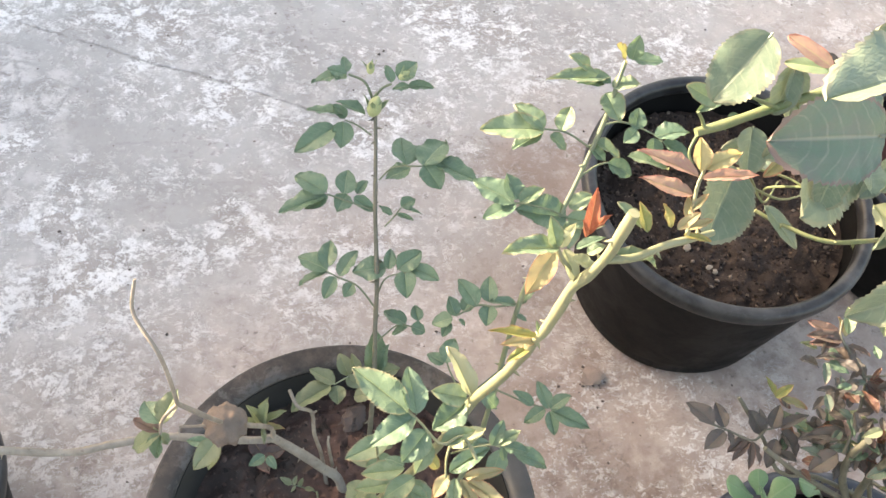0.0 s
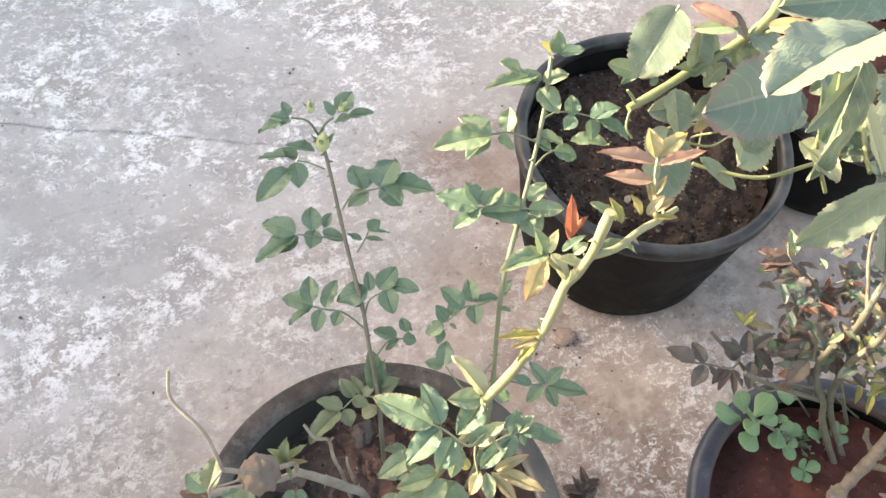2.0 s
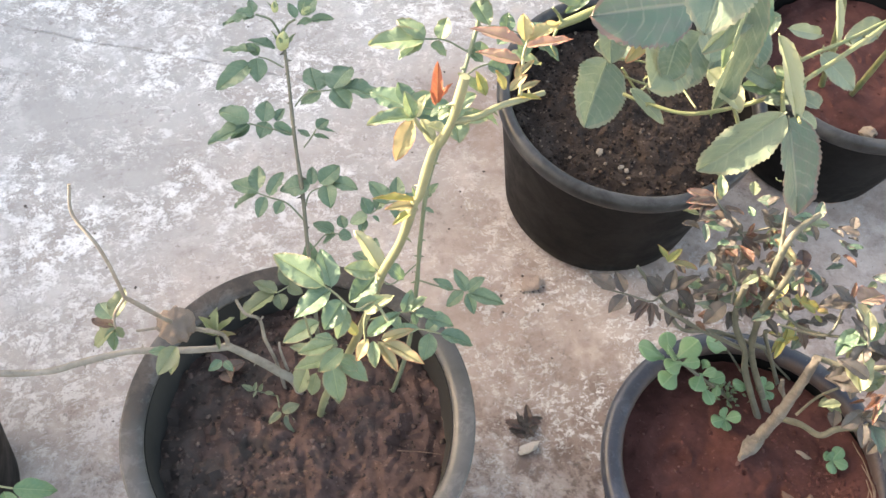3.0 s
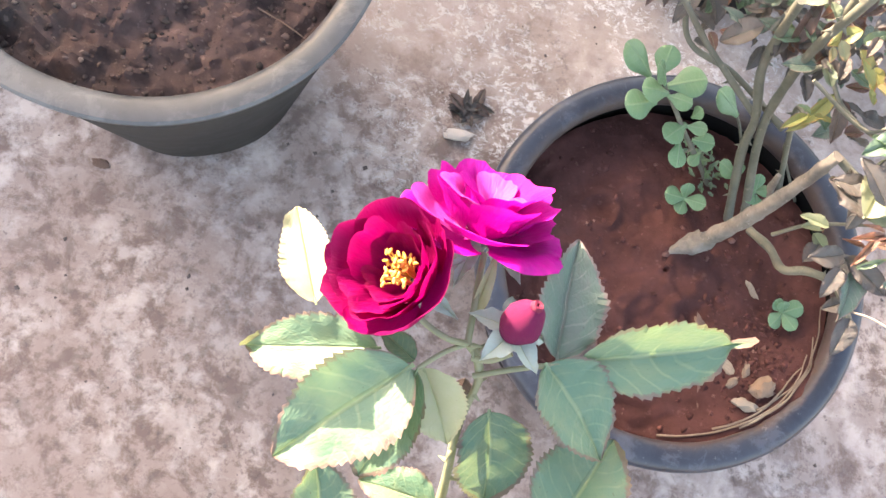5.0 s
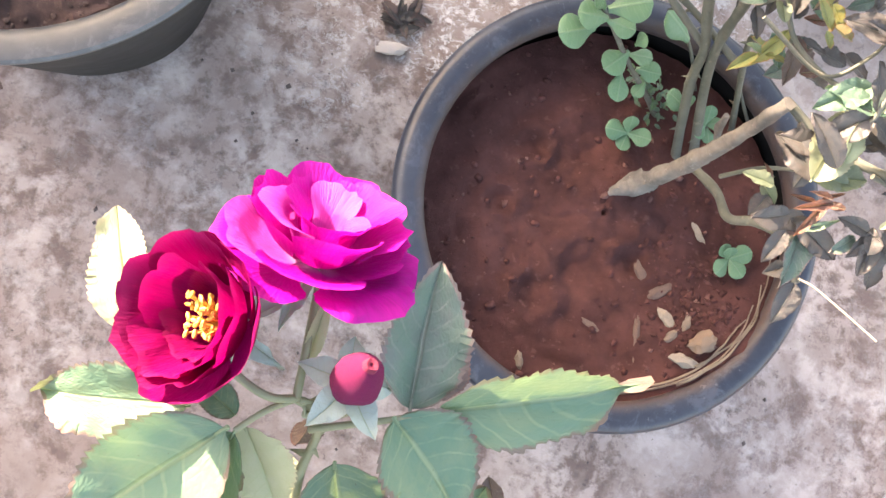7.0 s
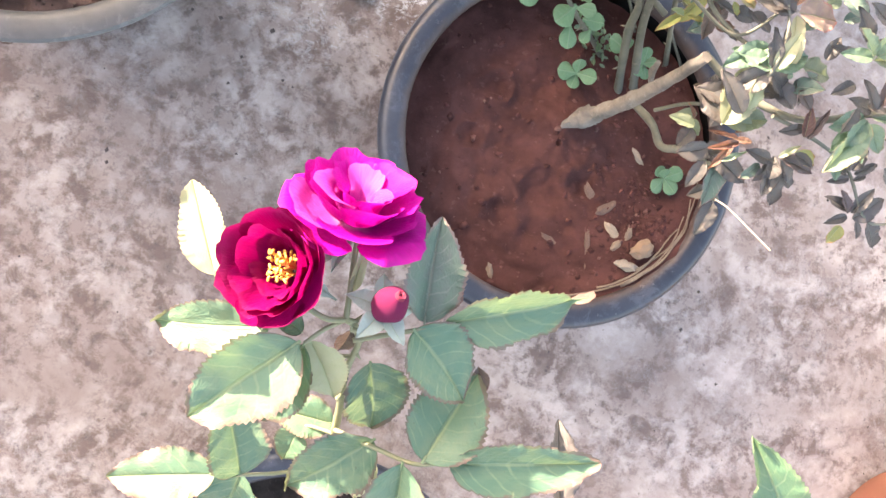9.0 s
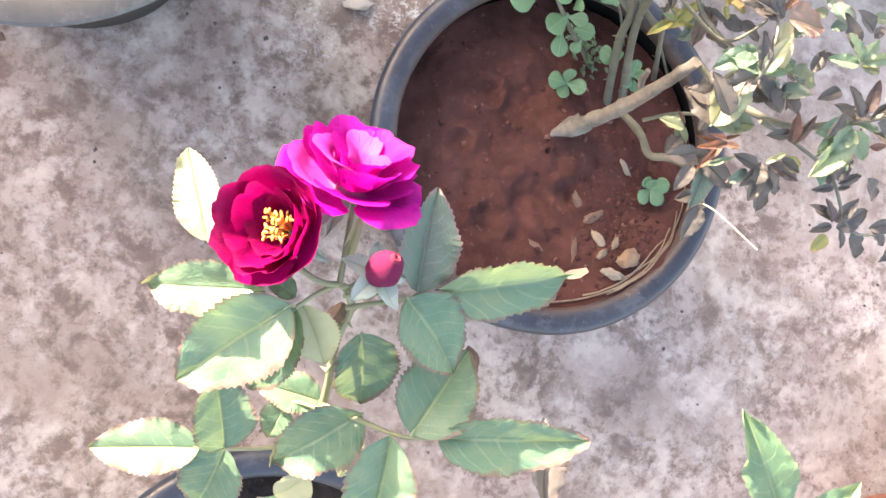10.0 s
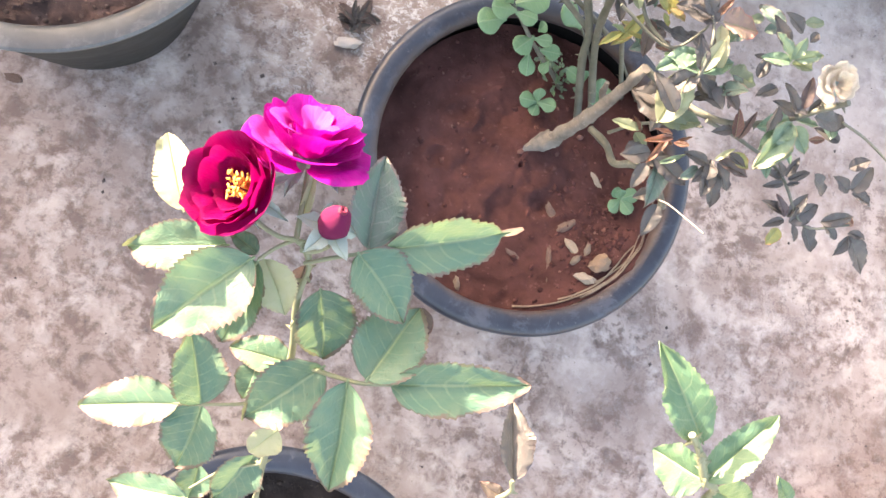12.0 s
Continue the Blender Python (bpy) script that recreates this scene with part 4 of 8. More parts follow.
# ---- pots ----
pot_a = flower_pot("flower_pot", -0.027, 0.464, 0.1725, 0.106, 0.281, 0.022, 0.05, GREY, GREY_RIM, BROWN_SOIL, 0.228, "wide grey weathered plastic flower pot with flat rim and brown soil", 0.015, 0.008, False, 1.0, crumbs=1900)
pot_b = flower_pot("flower_pot", 0.437, 0.853, 0.177, 0.141, 0.236, 0.017, 0.022, BLACK, BLACK_RIM, DARK_SOIL, 0.184, "tall black plastic flower pot with dark crumbly soil", 0.012, 0.010, True, 2.0, crumbs=5500)
pot_c = flower_pot("flower_pot", 0.4244, 0.358, 0.1555, 0.112, 0.224, 0.0225, 0.023, BLACK, BLUE_RIM, RED_SOIL, 0.183, "black plastic flower pot filled with smooth red soil", 0.006, 0.004, True, 3.0, crumbs=500)
pot_d = flower_pot("flower_pot", 0.319, -0.092, 0.158, 0.112, 0.215, 0.0225, 0.023, BLACK, BLUE_RIM, DARK_SOIL, 0.170, "black plastic flower pot under the magenta rose", 0.006, 0.006, True, 4.0, crumbs=300)
pot_f = flower_pot("flower_pot", 0.793, 0.896, 0.165, 0.118, 0.212, 0.016, 0.022, BLACK, BLACK_RIM, RED_SOIL, 0.170, "black plastic flower pot with reddish soil beside the tall pot", 0.006, 0.006, True, 5.0, crumbs=300)
pot_g = flower_pot("flower_pot", -0.49, 0.53, 0.148, 0.108, 0.21, 0.016, 0.022, BLACK, BLACK_RIM, BROWN_SOIL, 0.165, "black plastic flower pot on the whitewashed concrete", 0.006, 0.006, True, 6.0)
pot_e = flower_pot("flower_pot", 1.015, 0.058, 0.145, 0.10, 0.20, 0.018, 0.03, TERRACOTTA, TERRACOTTA, BROWN_SOIL, 0.165, "orange terracotta flower pot with brown soil", 0.006, 0.006, True, 7.0)

# ---- the magenta rose ----
PL = plant("rose_bush", (0.2857, -0.0358, 0.1756), "rose plant with two magenta blooms and a bud, leaf edges dry", STEM_CANE)
stem(PL, .0022, .0016, [(0.2831, -0.0317, 0.1750), (0.2760, 0.0400, 0.3500), (0.2701, 0.0747, 0.4400), (0.2669, 0.1336, 0.4790), (0.2597, 0.1653, 0.5120), (0.2602, 0.1830, 0.5250), (0.2554, 0.1908, 0.5330), (0.2500, 0.1930, 0.5400)])
stem(PL, .0015, .0013, [(0.2500, 0.1930, 0.5400), (0.2485, 0.2050, 0.5400), (0.2470, 0.2160, 0.5390), (0.2455, 0.2280, 0.5400)])
stem(PL, .0013, .0013, [(0.2500, 0.1930, 0.5400), (0.2421, 0.1915, 0.5450), (0.2327, 0.1940, 0.5450), (0.2240, 0.1990, 0.5450)])
stem(PL, .0013, .0012, [(0.2537, 0.1890, 0.5360), (0.2604, 0.1900, 0.5400), (0.2660, 0.1940, 0.5450)])
stem(PL, .0013, .0010, [(0.2572, 0.1840, 0.5280), (0.2680, 0.1894, 0.5330), (0.2810, 0.1955, 0.5360), (0.2935, 0.2016, 0.5350)])
stem(PL, .0012, .0010, [(0.2500, 0.1930, 0.5400), (0.2425, 0.1869, 0.5400), (0.2355, 0.1785, 0.5390)])
stem(PL, .0014, .0010, [(0.2662, 0.1349, 0.4850), (0.2840, 0.1345, 0.5030), (0.3010, 0.1345, 0.5190), (0.3176, 0.1379, 0.5170)])
stem(PL, .0012, .0010, [(0.2690, 0.1228, 0.4705), (0.2538, 0.1085, 0.4716), (0.2322, 0.1012, 0.4720), (0.2164, 0.0974, 0.4700)])
stem(PL, .0011, .0009, [(0.2669, 0.1319, 0.4780), (0.2560, 0.1309, 0.4680), (0.2504, 0.1285, 0.4650)])
stem(PL, .0011, .0009, [(0.2701, 0.0747, 0.4400), (0.2500, 0.0640, 0.4300), (0.2343, 0.0480, 0.4200)])
stem(PL, .0022, .0016, [(0.3480, -0.0292, 0.1750), (0.3600, 0.0225, 0.3000), (0.4400, 0.0800, 0.3400), (0.4428, 0.0972, 0.3600)])
stem(PL, .0026, .0018, [(0.4250, -0.0600, 0.1700), (0.5050, 0.0700, 0.4200), (0.4895, 0.1264, 0.5400), (0.4757, 0.1353, 0.5600), (0.4635, 0.1477, 0.5720), (0.4537, 0.1543, 0.5800)])
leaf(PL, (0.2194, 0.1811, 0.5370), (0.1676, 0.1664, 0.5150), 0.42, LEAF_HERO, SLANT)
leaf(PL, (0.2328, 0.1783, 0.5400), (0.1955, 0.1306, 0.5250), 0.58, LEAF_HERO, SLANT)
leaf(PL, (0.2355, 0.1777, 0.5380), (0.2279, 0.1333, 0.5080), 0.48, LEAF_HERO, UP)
leaf(PL, (0.2378, 0.1798, 0.5350), (0.2553, 0.1558, 0.5280), 0.85, LEAF_PALE_LIT, (-0.55, 0.30, 0.78))
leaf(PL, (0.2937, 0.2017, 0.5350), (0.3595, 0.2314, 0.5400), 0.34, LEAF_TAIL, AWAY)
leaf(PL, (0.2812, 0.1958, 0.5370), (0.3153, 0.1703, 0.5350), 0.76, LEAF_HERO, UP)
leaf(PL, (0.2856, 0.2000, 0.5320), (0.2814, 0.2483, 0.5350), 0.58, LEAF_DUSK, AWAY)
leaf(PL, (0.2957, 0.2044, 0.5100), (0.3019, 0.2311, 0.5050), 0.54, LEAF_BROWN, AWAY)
leaf(PL, (0.1906, 0.1950, 0.5000), (0.1661, 0.2361, 0.4850), 0.47, LEAF_PALE_LIT, UP)
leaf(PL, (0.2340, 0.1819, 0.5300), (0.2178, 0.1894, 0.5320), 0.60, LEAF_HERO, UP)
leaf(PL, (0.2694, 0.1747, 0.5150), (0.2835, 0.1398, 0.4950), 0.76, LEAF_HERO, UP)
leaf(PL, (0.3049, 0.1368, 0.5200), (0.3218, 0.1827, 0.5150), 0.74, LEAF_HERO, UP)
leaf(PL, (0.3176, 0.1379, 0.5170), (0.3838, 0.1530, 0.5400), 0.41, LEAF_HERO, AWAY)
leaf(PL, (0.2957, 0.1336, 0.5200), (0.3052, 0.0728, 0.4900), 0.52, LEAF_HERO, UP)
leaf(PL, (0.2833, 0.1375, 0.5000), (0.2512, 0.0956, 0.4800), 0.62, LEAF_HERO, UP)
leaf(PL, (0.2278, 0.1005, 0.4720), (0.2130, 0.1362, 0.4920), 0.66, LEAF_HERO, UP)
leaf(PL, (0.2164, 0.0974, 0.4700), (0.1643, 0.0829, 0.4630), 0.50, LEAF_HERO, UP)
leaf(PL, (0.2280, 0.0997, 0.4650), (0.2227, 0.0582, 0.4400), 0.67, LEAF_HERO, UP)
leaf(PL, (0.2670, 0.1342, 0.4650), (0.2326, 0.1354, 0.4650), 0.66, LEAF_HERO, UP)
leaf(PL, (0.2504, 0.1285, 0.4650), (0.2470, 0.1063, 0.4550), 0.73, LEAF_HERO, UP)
leaf(PL, (0.4428, 0.0972, 0.3600), (0.4337, 0.1509, 0.3450), 0.45, LEAF_DARK, AWAY)
leaf(PL, (0.4640, 0.1526, 0.5720), (0.4253, 0.1880, 0.5950), 0.40, LEAF_FRESH, UP)
leaf(PL, (0.4757, 0.1353, 0.5600), (0.4996, 0.1753, 0.5750), 0.42, LEAF_FRESH, UP)
leaf(PL, (0.4788, 0.1347, 0.5550), (0.4538, 0.1420, 0.5400), 0.96, LEAF_FRESH, (0.55, -0.45, 0.70))
leaf(PL, (0.4868, 0.1314, 0.5500), (0.5219, 0.1259, 0.5300), 0.55, LEAF_FRESH, UP)
leaf(PL, (0.5599, 0.1348, 0.5000), (0.5479, 0.1464, 0.5100), 0.58, LEAF_FRESH, UP)
leaf(PL, (0.2343, 0.0420, 0.4200), (0.1827, 0.0358, 0.4000), 0.40, LEAF_HERO, UP)
leaf(PL, (0.2353, 0.0624, 0.4200), (0.2344, 0.0393, 0.4100), 0.85, LEAF_HERO, UP)
leaf(PL, (0.2647, 0.0780, 0.4400), (0.2501, 0.0399, 0.4200), 0.55, LEAF_HERO, UP)
leaf(PL, (0.2716, 0.0973, 0.4700), (0.2605, 0.0793, 0.4600), 0.76, LEAF_PALE_LIT, UP)
leaf(PL, (0.2860, 0.1283, 0.4900), (0.2875, 0.0990, 0.4700), 0.37, LEAF_PALE_LIT, UP)
leaf(PL, (0.4471, 0.0811, 0.3400), (0.4255, 0.0886, 0.3400), 0.55, LEAF_BROWN, UP)
leaf(PL, (0.2499, 0.2055, 0.5330), (0.2494, 0.2248, 0.5500), 0.23, LEAF_PALE_LIT, UP)
leaf(PL, (0.2586, 0.1858, 0.5000), (0.2571, 0.1719, 0.4900), 0.71, LEAF_BROWN, UP)
leaf(PL, (0.3271, 0.1832, 0.4900), (0.3361, 0.1692, 0.4800), 0.45, LEAF_BROWN, UP)
bloom(PL, (0.2190, 0.2075, 0.5480), (-0.60, -0.06, 0.80), 0.0232, CRIMSON, 3, [(3, 0.52, 0.50, 1.35, 0.3), (4, 0.70, 0.72, 1.45, 0.9), (4, 0.86, 0.76, 1.55, 0.1), (5, 1.00, 0.58, 1.45, 0.6)], "open crimson rose with yellow stamens", True)
bloom(PL, (0.2412, 0.2428, 0.5400), (-0.02, 0.78, 0.62), 0.0278, MAGENTA, 8, [(3, 0.26, 0.62, 1.6, 0.0), (4, 0.48, 0.60, 1.5, 0.5), (4, 0.72, 0.46, 1.5, 0.2), (5, 0.94, 0.20, 1.4, 0.7), (5, 1.05, -0.06, 1.3, 0.1)], "full bright magenta rose bloom", False, MAGENTA_LIT)
bud(PL, (0.2650, 0.2050, 0.5530), (0.14, 0.42, 0.90), 0.0148, BUD_RED, BUD_DARK, SEPAL, 104, "closed crimson bud with open pale sepals", 5, 1.0, 0.80, 1.18)

# ---- the rose in the wide grey pot ----
PL = plant("rose_bush", (0.0069, 0.4779, 0.1646), "rose plant with thin green shoots and a pruned yellow-green cane", STEM_GREEN)
stem(PL, .0024, .0015, [(-0.0048, 0.5131, 0.1764), (-0.0017, 0.5470, 0.2564), (0.0009, 0.5721, 0.3410), (0.0017, 0.6026, 0.3875), (0.0031, 0.6283, 0.4152), (0.0025, 0.6768, 0.4441), (0.0038, 0.7300, 0.4738), (0.0034, 0.7515, 0.4875), (0.0022, 0.7598, 0.4920)], STEM_OLIVE)
stem(PL, .0014, .001, [(0.0022, 0.7598, 0.4920), (-0.0050, 0.7674, 0.5064), (-0.0185, 0.7715, 0.5114)])
stem(PL, .0012, .001, [(0.0022, 0.7598, 0.4920), (0.0090, 0.7646, 0.5013), (0.0173, 0.7663, 0.5059)])
stem(PL, .0008, .0007, [(0.0061, 0.7024, 0.4575), (0.0189, 0.7106, 0.4645), (0.0425, 0.7084, 0.4688)])
stem(PL, .0008, .0007, [(0.0042, 0.6788, 0.4449), (-0.0166, 0.6832, 0.4520), (-0.0374, 0.6887, 0.4571)])
stem(PL, .0008, .0007, [(0.0100, 0.6667, 0.4404), (0.0187, 0.6735, 0.4467), (0.0236, 0.6783, 0.4512)])
stem(PL, .0008, .0007, [(0.0004, 0.7360, 0.4756), (-0.0125, 0.7451, 0.4785), (-0.0216, 0.7495, 0.4786)])
stem(PL, .001, .0008, [(0.0024, 0.6122, 0.3967), (-0.0124, 0.6291, 0.4060), (-0.0285, 0.6352, 0.4110), (-0.0397, 0.6409, 0.4130)])
stem(PL, .0008, .0007, [(0.0036, 0.6216, 0.4059), (0.0112, 0.6294, 0.4198), (0.0300, 0.6321, 0.4240)])
stem(PL, .0008, .0007, [(0.0026, 0.5917, 0.3736), (0.0091, 0.5963, 0.3780), (0.0212, 0.6017, 0.3871), (0.0335, 0.5985, 0.3888)])
stem(PL, .001, .0007, [(-0.0014, 0.5720, 0.3363), (-0.0155, 0.5769, 0.3412), (-0.0342, 0.5639, 0.3518)])
leaf(PL, (-0.0199, 0.7718, 0.5114), (-0.0490, 0.7651, 0.5124), 0.43, LEAF_GREEN)
leaf(PL, (-0.0204, 0.7739, 0.5113), (-0.0218, 0.7875, 0.5163), 0.61, LEAF_GREEN)
leaf(PL, (-0.0201, 0.7706, 0.5115), (-0.0356, 0.7737, 0.5165), 0.73, LEAF_GREEN)
leaf(PL, (-0.0214, 0.7696, 0.5115), (-0.0291, 0.7608, 0.5168), 0.73, LEAF_GREEN)
leaf(PL, (0.0236, 0.7714, 0.5055), (0.0384, 0.7835, 0.5156), 0.85, LEAF_GREEN)
leaf(PL, (0.0177, 0.7682, 0.5058), (0.0134, 0.7790, 0.5152), 0.61, LEAF_GREEN)
leaf(PL, (0.0318, 0.7687, 0.5006), (0.0532, 0.7637, 0.5051), 0.43, LEAF_GREEN)
leaf(PL, (0.0328, 0.7685, 0.5006), (0.0185, 0.7661, 0.5010), 0.61, LEAF_GREEN)
leaf(PL, (-0.0049, 0.7485, 0.4878), (-0.0282, 0.7560, 0.4977), 0.51, LEAF_GREEN)
leaf(PL, (-0.0229, 0.7525, 0.4833), (-0.0536, 0.7587, 0.4838), 0.46, LEAF_GREEN)
leaf(PL, (-0.0234, 0.7480, 0.4787), (-0.0249, 0.7273, 0.4698), 0.79, LEAF_GREEN)
leaf(PL, (-0.0208, 0.7525, 0.4784), (-0.0310, 0.7593, 0.4881), 0.73, LEAF_GREEN)
leaf(PL, (-0.0297, 0.7434, 0.4770), (-0.0642, 0.7246, 0.4709), 0.55, LEAF_GREEN)
leaf(PL, (0.0298, 0.7134, 0.4641), (0.0264, 0.7409, 0.4681), 0.85, LEAF_GREEN)
leaf(PL, (0.0427, 0.7090, 0.4688), (0.0627, 0.7375, 0.4721), 0.83, LEAF_GREEN)
leaf(PL, (0.0444, 0.7098, 0.4687), (0.0576, 0.6893, 0.4643), 0.85, LEAF_GREEN)
leaf(PL, (0.0530, 0.7127, 0.4684), (0.0892, 0.6945, 0.4681), 0.51, LEAF_GREEN)
leaf(PL, (0.0326, 0.7101, 0.4642), (0.0111, 0.7034, 0.4602), 0.79, LEAF_GREEN)
leaf(PL, (-0.0379, 0.6907, 0.4571), (-0.0635, 0.7069, 0.4619), 0.71, LEAF_GREEN)
leaf(PL, (-0.0232, 0.6905, 0.4548), (-0.0191, 0.7123, 0.4606), 0.85, LEAF_GREEN)
leaf(PL, (-0.0128, 0.6927, 0.4516), (-0.0033, 0.7037, 0.4557), 0.67, LEAF_GREEN)
leaf(PL, (-0.0206, 0.6917, 0.4518), (-0.0292, 0.6769, 0.4507), 0.85, LEAF_GREEN)
leaf(PL, (-0.0152, 0.6890, 0.4518), (0.0032, 0.6790, 0.4459), 0.49, LEAF_GREEN)
leaf(PL, (-0.0391, 0.6880, 0.4562), (-0.0775, 0.6759, 0.4519), 0.46, LEAF_GREEN)
leaf(PL, (-0.0367, 0.6874, 0.4562), (-0.0565, 0.6784, 0.4513), 0.61, LEAF_GREEN)
leaf(PL, (0.0240, 0.6794, 0.4511), (0.0361, 0.6861, 0.4544), 0.85, LEAF_GREEN)
leaf(PL, (0.0238, 0.6789, 0.4512), (0.0418, 0.6733, 0.4509), 0.24, LEAF_GREEN)
leaf(PL, (0.0206, 0.6749, 0.4466), (0.0344, 0.6692, 0.4464), 0.30, LEAF_GREEN)
leaf(PL, (0.0166, 0.6760, 0.4438), (0.0062, 0.6845, 0.4466), 0.43, LEAF_GREEN)
leaf(PL, (-0.0380, 0.6416, 0.4129), (-0.0623, 0.6557, 0.4158), 0.76, LEAF_GREEN)
leaf(PL, (-0.0388, 0.6448, 0.4128), (-0.0354, 0.6678, 0.4195), 0.67, LEAF_GREEN)
leaf(PL, (-0.0281, 0.6369, 0.4109), (-0.0129, 0.6573, 0.4193), 0.55, LEAF_GREEN)
leaf(PL, (-0.0384, 0.6399, 0.4130), (-0.0631, 0.6335, 0.4072), 0.43, LEAF_GREEN)
leaf(PL, (-0.0318, 0.6361, 0.4110), (-0.0423, 0.6207, 0.4023), 0.61, LEAF_GREEN)
leaf(PL, (-0.0169, 0.6311, 0.4080), (-0.0248, 0.6216, 0.4018), 0.85, LEAF_GREEN)
leaf(PL, (0.0110, 0.6379, 0.4204), (-0.0172, 0.6374, 0.4202), 0.79, LEAF_GREEN)
leaf(PL, (0.0204, 0.6348, 0.4241), (0.0409, 0.6488, 0.4307), 0.67, LEAF_GREEN)
leaf(PL, (0.0131, 0.6361, 0.4223), (0.0152, 0.6528, 0.4284), 0.61, LEAF_GREEN)
leaf(PL, (0.0311, 0.6360, 0.4238), (0.0548, 0.6251, 0.4236), 0.55, LEAF_GREEN)
leaf(PL, (0.0262, 0.6332, 0.4240), (0.0268, 0.6118, 0.4172), 0.79, LEAF_GREEN)
leaf(PL, (0.0278, 0.6028, 0.3868), (0.0101, 0.6143, 0.3916), 0.67, LEAF_GREEN)
leaf(PL, (0.0383, 0.6027, 0.3914), (0.0362, 0.6174, 0.3937), 0.73, LEAF_GREEN)
leaf(PL, (0.0320, 0.5988, 0.3888), (0.0446, 0.5951, 0.3867), 0.85, LEAF_GREEN)
leaf(PL, (0.0290, 0.5995, 0.3869), (0.0148, 0.5977, 0.3778), 0.61, LEAF_GREEN)
leaf(PL, (0.0024, 0.5777, 0.3407), (0.0026, 0.6011, 0.3780), 0.43, LEAF_GREEN)
leaf(PL, (0.0024, 0.5777, 0.3407), (0.0119, 0.5913, 0.3686), 0.37, LEAF_GREEN)
leaf(PL, (0.0030, 0.5762, 0.3408), (0.0228, 0.5793, 0.3497), 0.73, LEAF_DULL)
leaf(PL, (-0.0208, 0.5767, 0.3414), (-0.0278, 0.5939, 0.3504), 0.73, LEAF_DULL)
leaf(PL, (-0.0127, 0.5772, 0.3411), (-0.0177, 0.5939, 0.3501), 0.49, LEAF_DULL)
leaf(PL, (-0.0130, 0.5762, 0.3412), (-0.0004, 0.5789, 0.3503), 0.61, LEAF_DULL)
leaf(PL, (-0.0231, 0.5737, 0.3435), (-0.0093, 0.5663, 0.3415), 0.73, LEAF_DULL)
leaf(PL, (-0.0333, 0.5661, 0.3498), (-0.0540, 0.5774, 0.3566), 0.61, LEAF_DULL)
leaf(PL, (-0.0317, 0.5639, 0.3498), (-0.0307, 0.5479, 0.3476), 0.85, LEAF_DULL)
leaf(PL, (-0.0370, 0.5630, 0.3519), (-0.0696, 0.5429, 0.3585), 0.51, LEAF_DULL)
leaf(PL, (-0.0160, 0.5684, 0.3130), (0.0014, 0.5671, 0.3221), 0.73, LEAF_DULL)
leaf(PL, (0.0176, 0.5311, 0.2850), (-0.0030, 0.5367, 0.2949), 0.61, LEAF_DULL)
bud(PL, (0.0029, 0.7511, 0.4942), (0.25, 0.25, 0.9), 0.0135, BUD_GREEN, None, LEAF_LIME, 25, "pale green closed rose bud", 5, 1.3)
bud(PL, (-0.0001, 0.7762, 0.5137), (0.1, 0.5, 0.8), 0.0075, BUD_GREEN, None, LEAF_LIME, 30, "", 4, 1.6)
bud(PL, (0.0277, 0.7733, 0.5083), (0.7, 0.3, 0.4), 0.0075, BUD_GREEN, None, LEAF_LIME, 30, "", 4, 1.6)
stem(PL, .0024, .0016, [(0.0540, 0.4844, 0.1733), (0.0851, 0.5113, 0.2840), (0.0975, 0.5376, 0.3685), (0.1038, 0.5599, 0.4249), (0.1132, 0.5849, 0.4765), (0.1311, 0.6126, 0.5134), (0.1496, 0.6413, 0.5456), (0.1659, 0.6689, 0.5780), (0.1721, 0.6837, 0.5992), (0.1784, 0.6976, 0.6082)])
stem(PL, .0008, .0006, [(0.1633, 0.6665, 0.5733), (0.1808, 0.6706, 0.5727), (0.2061, 0.6682, 0.5624), (0.2127, 0.6603, 0.5625)])
stem(PL, .0009, .0007, [(0.1559, 0.6571, 0.5603), (0.1380, 0.6635, 0.5693), (0.1198, 0.6624, 0.5747)])
stem(PL, .0009, .0007, [(0.1505, 0.6412, 0.5456), (0.1659, 0.6520, 0.5448), (0.1820, 0.6596, 0.5392)])
stem(PL, .0009, .0007, [(0.1425, 0.6201, 0.5225), (0.1203, 0.6222, 0.5327), (0.0967, 0.6234, 0.5381)])
stem(PL, .0009, .0007, [(0.1115, 0.5797, 0.4623), (0.0907, 0.5743, 0.4679), (0.0764, 0.5755, 0.4682), (0.0600, 0.5690, 0.4641)])
stem(PL, .0008, .0006, [(0.1013, 0.5521, 0.3965), (0.0722, 0.5323, 0.3981), (0.0604, 0.5452, 0.4075), (0.0550, 0.5640, 0.4116)])
stem(PL, .0009, .0006, [(0.1004, 0.5439, 0.3777), (0.1262, 0.5308, 0.3775), (0.1433, 0.5258, 0.3772)])
leaf(PL, (0.1838, 0.6993, 0.6080), (0.1863, 0.7066, 0.6245), 0.61, LEAF_GREEN)
leaf(PL, (0.1859, 0.6988, 0.6080), (0.2050, 0.6952, 0.6126), 0.55, LEAF_GREEN)
leaf(PL, (0.1788, 0.6987, 0.6081), (0.1693, 0.6986, 0.6250), 0.73, LEAF_YOUNG)
leaf(PL, (0.1678, 0.6910, 0.5990), (0.1185, 0.6815, 0.6100), 0.27, LEAF_LIME)
leaf(PL, (0.1518, 0.6937, 0.6040), (0.1382, 0.7001, 0.6136), 0.73, LEAF_LIME)
leaf(PL, (0.1678, 0.6848, 0.5992), (0.1499, 0.6911, 0.6042), 0.61, LEAF_GREEN)
leaf(PL, (0.1625, 0.6831, 0.5994), (0.1424, 0.6854, 0.5997), 0.49, LEAF_GREEN)
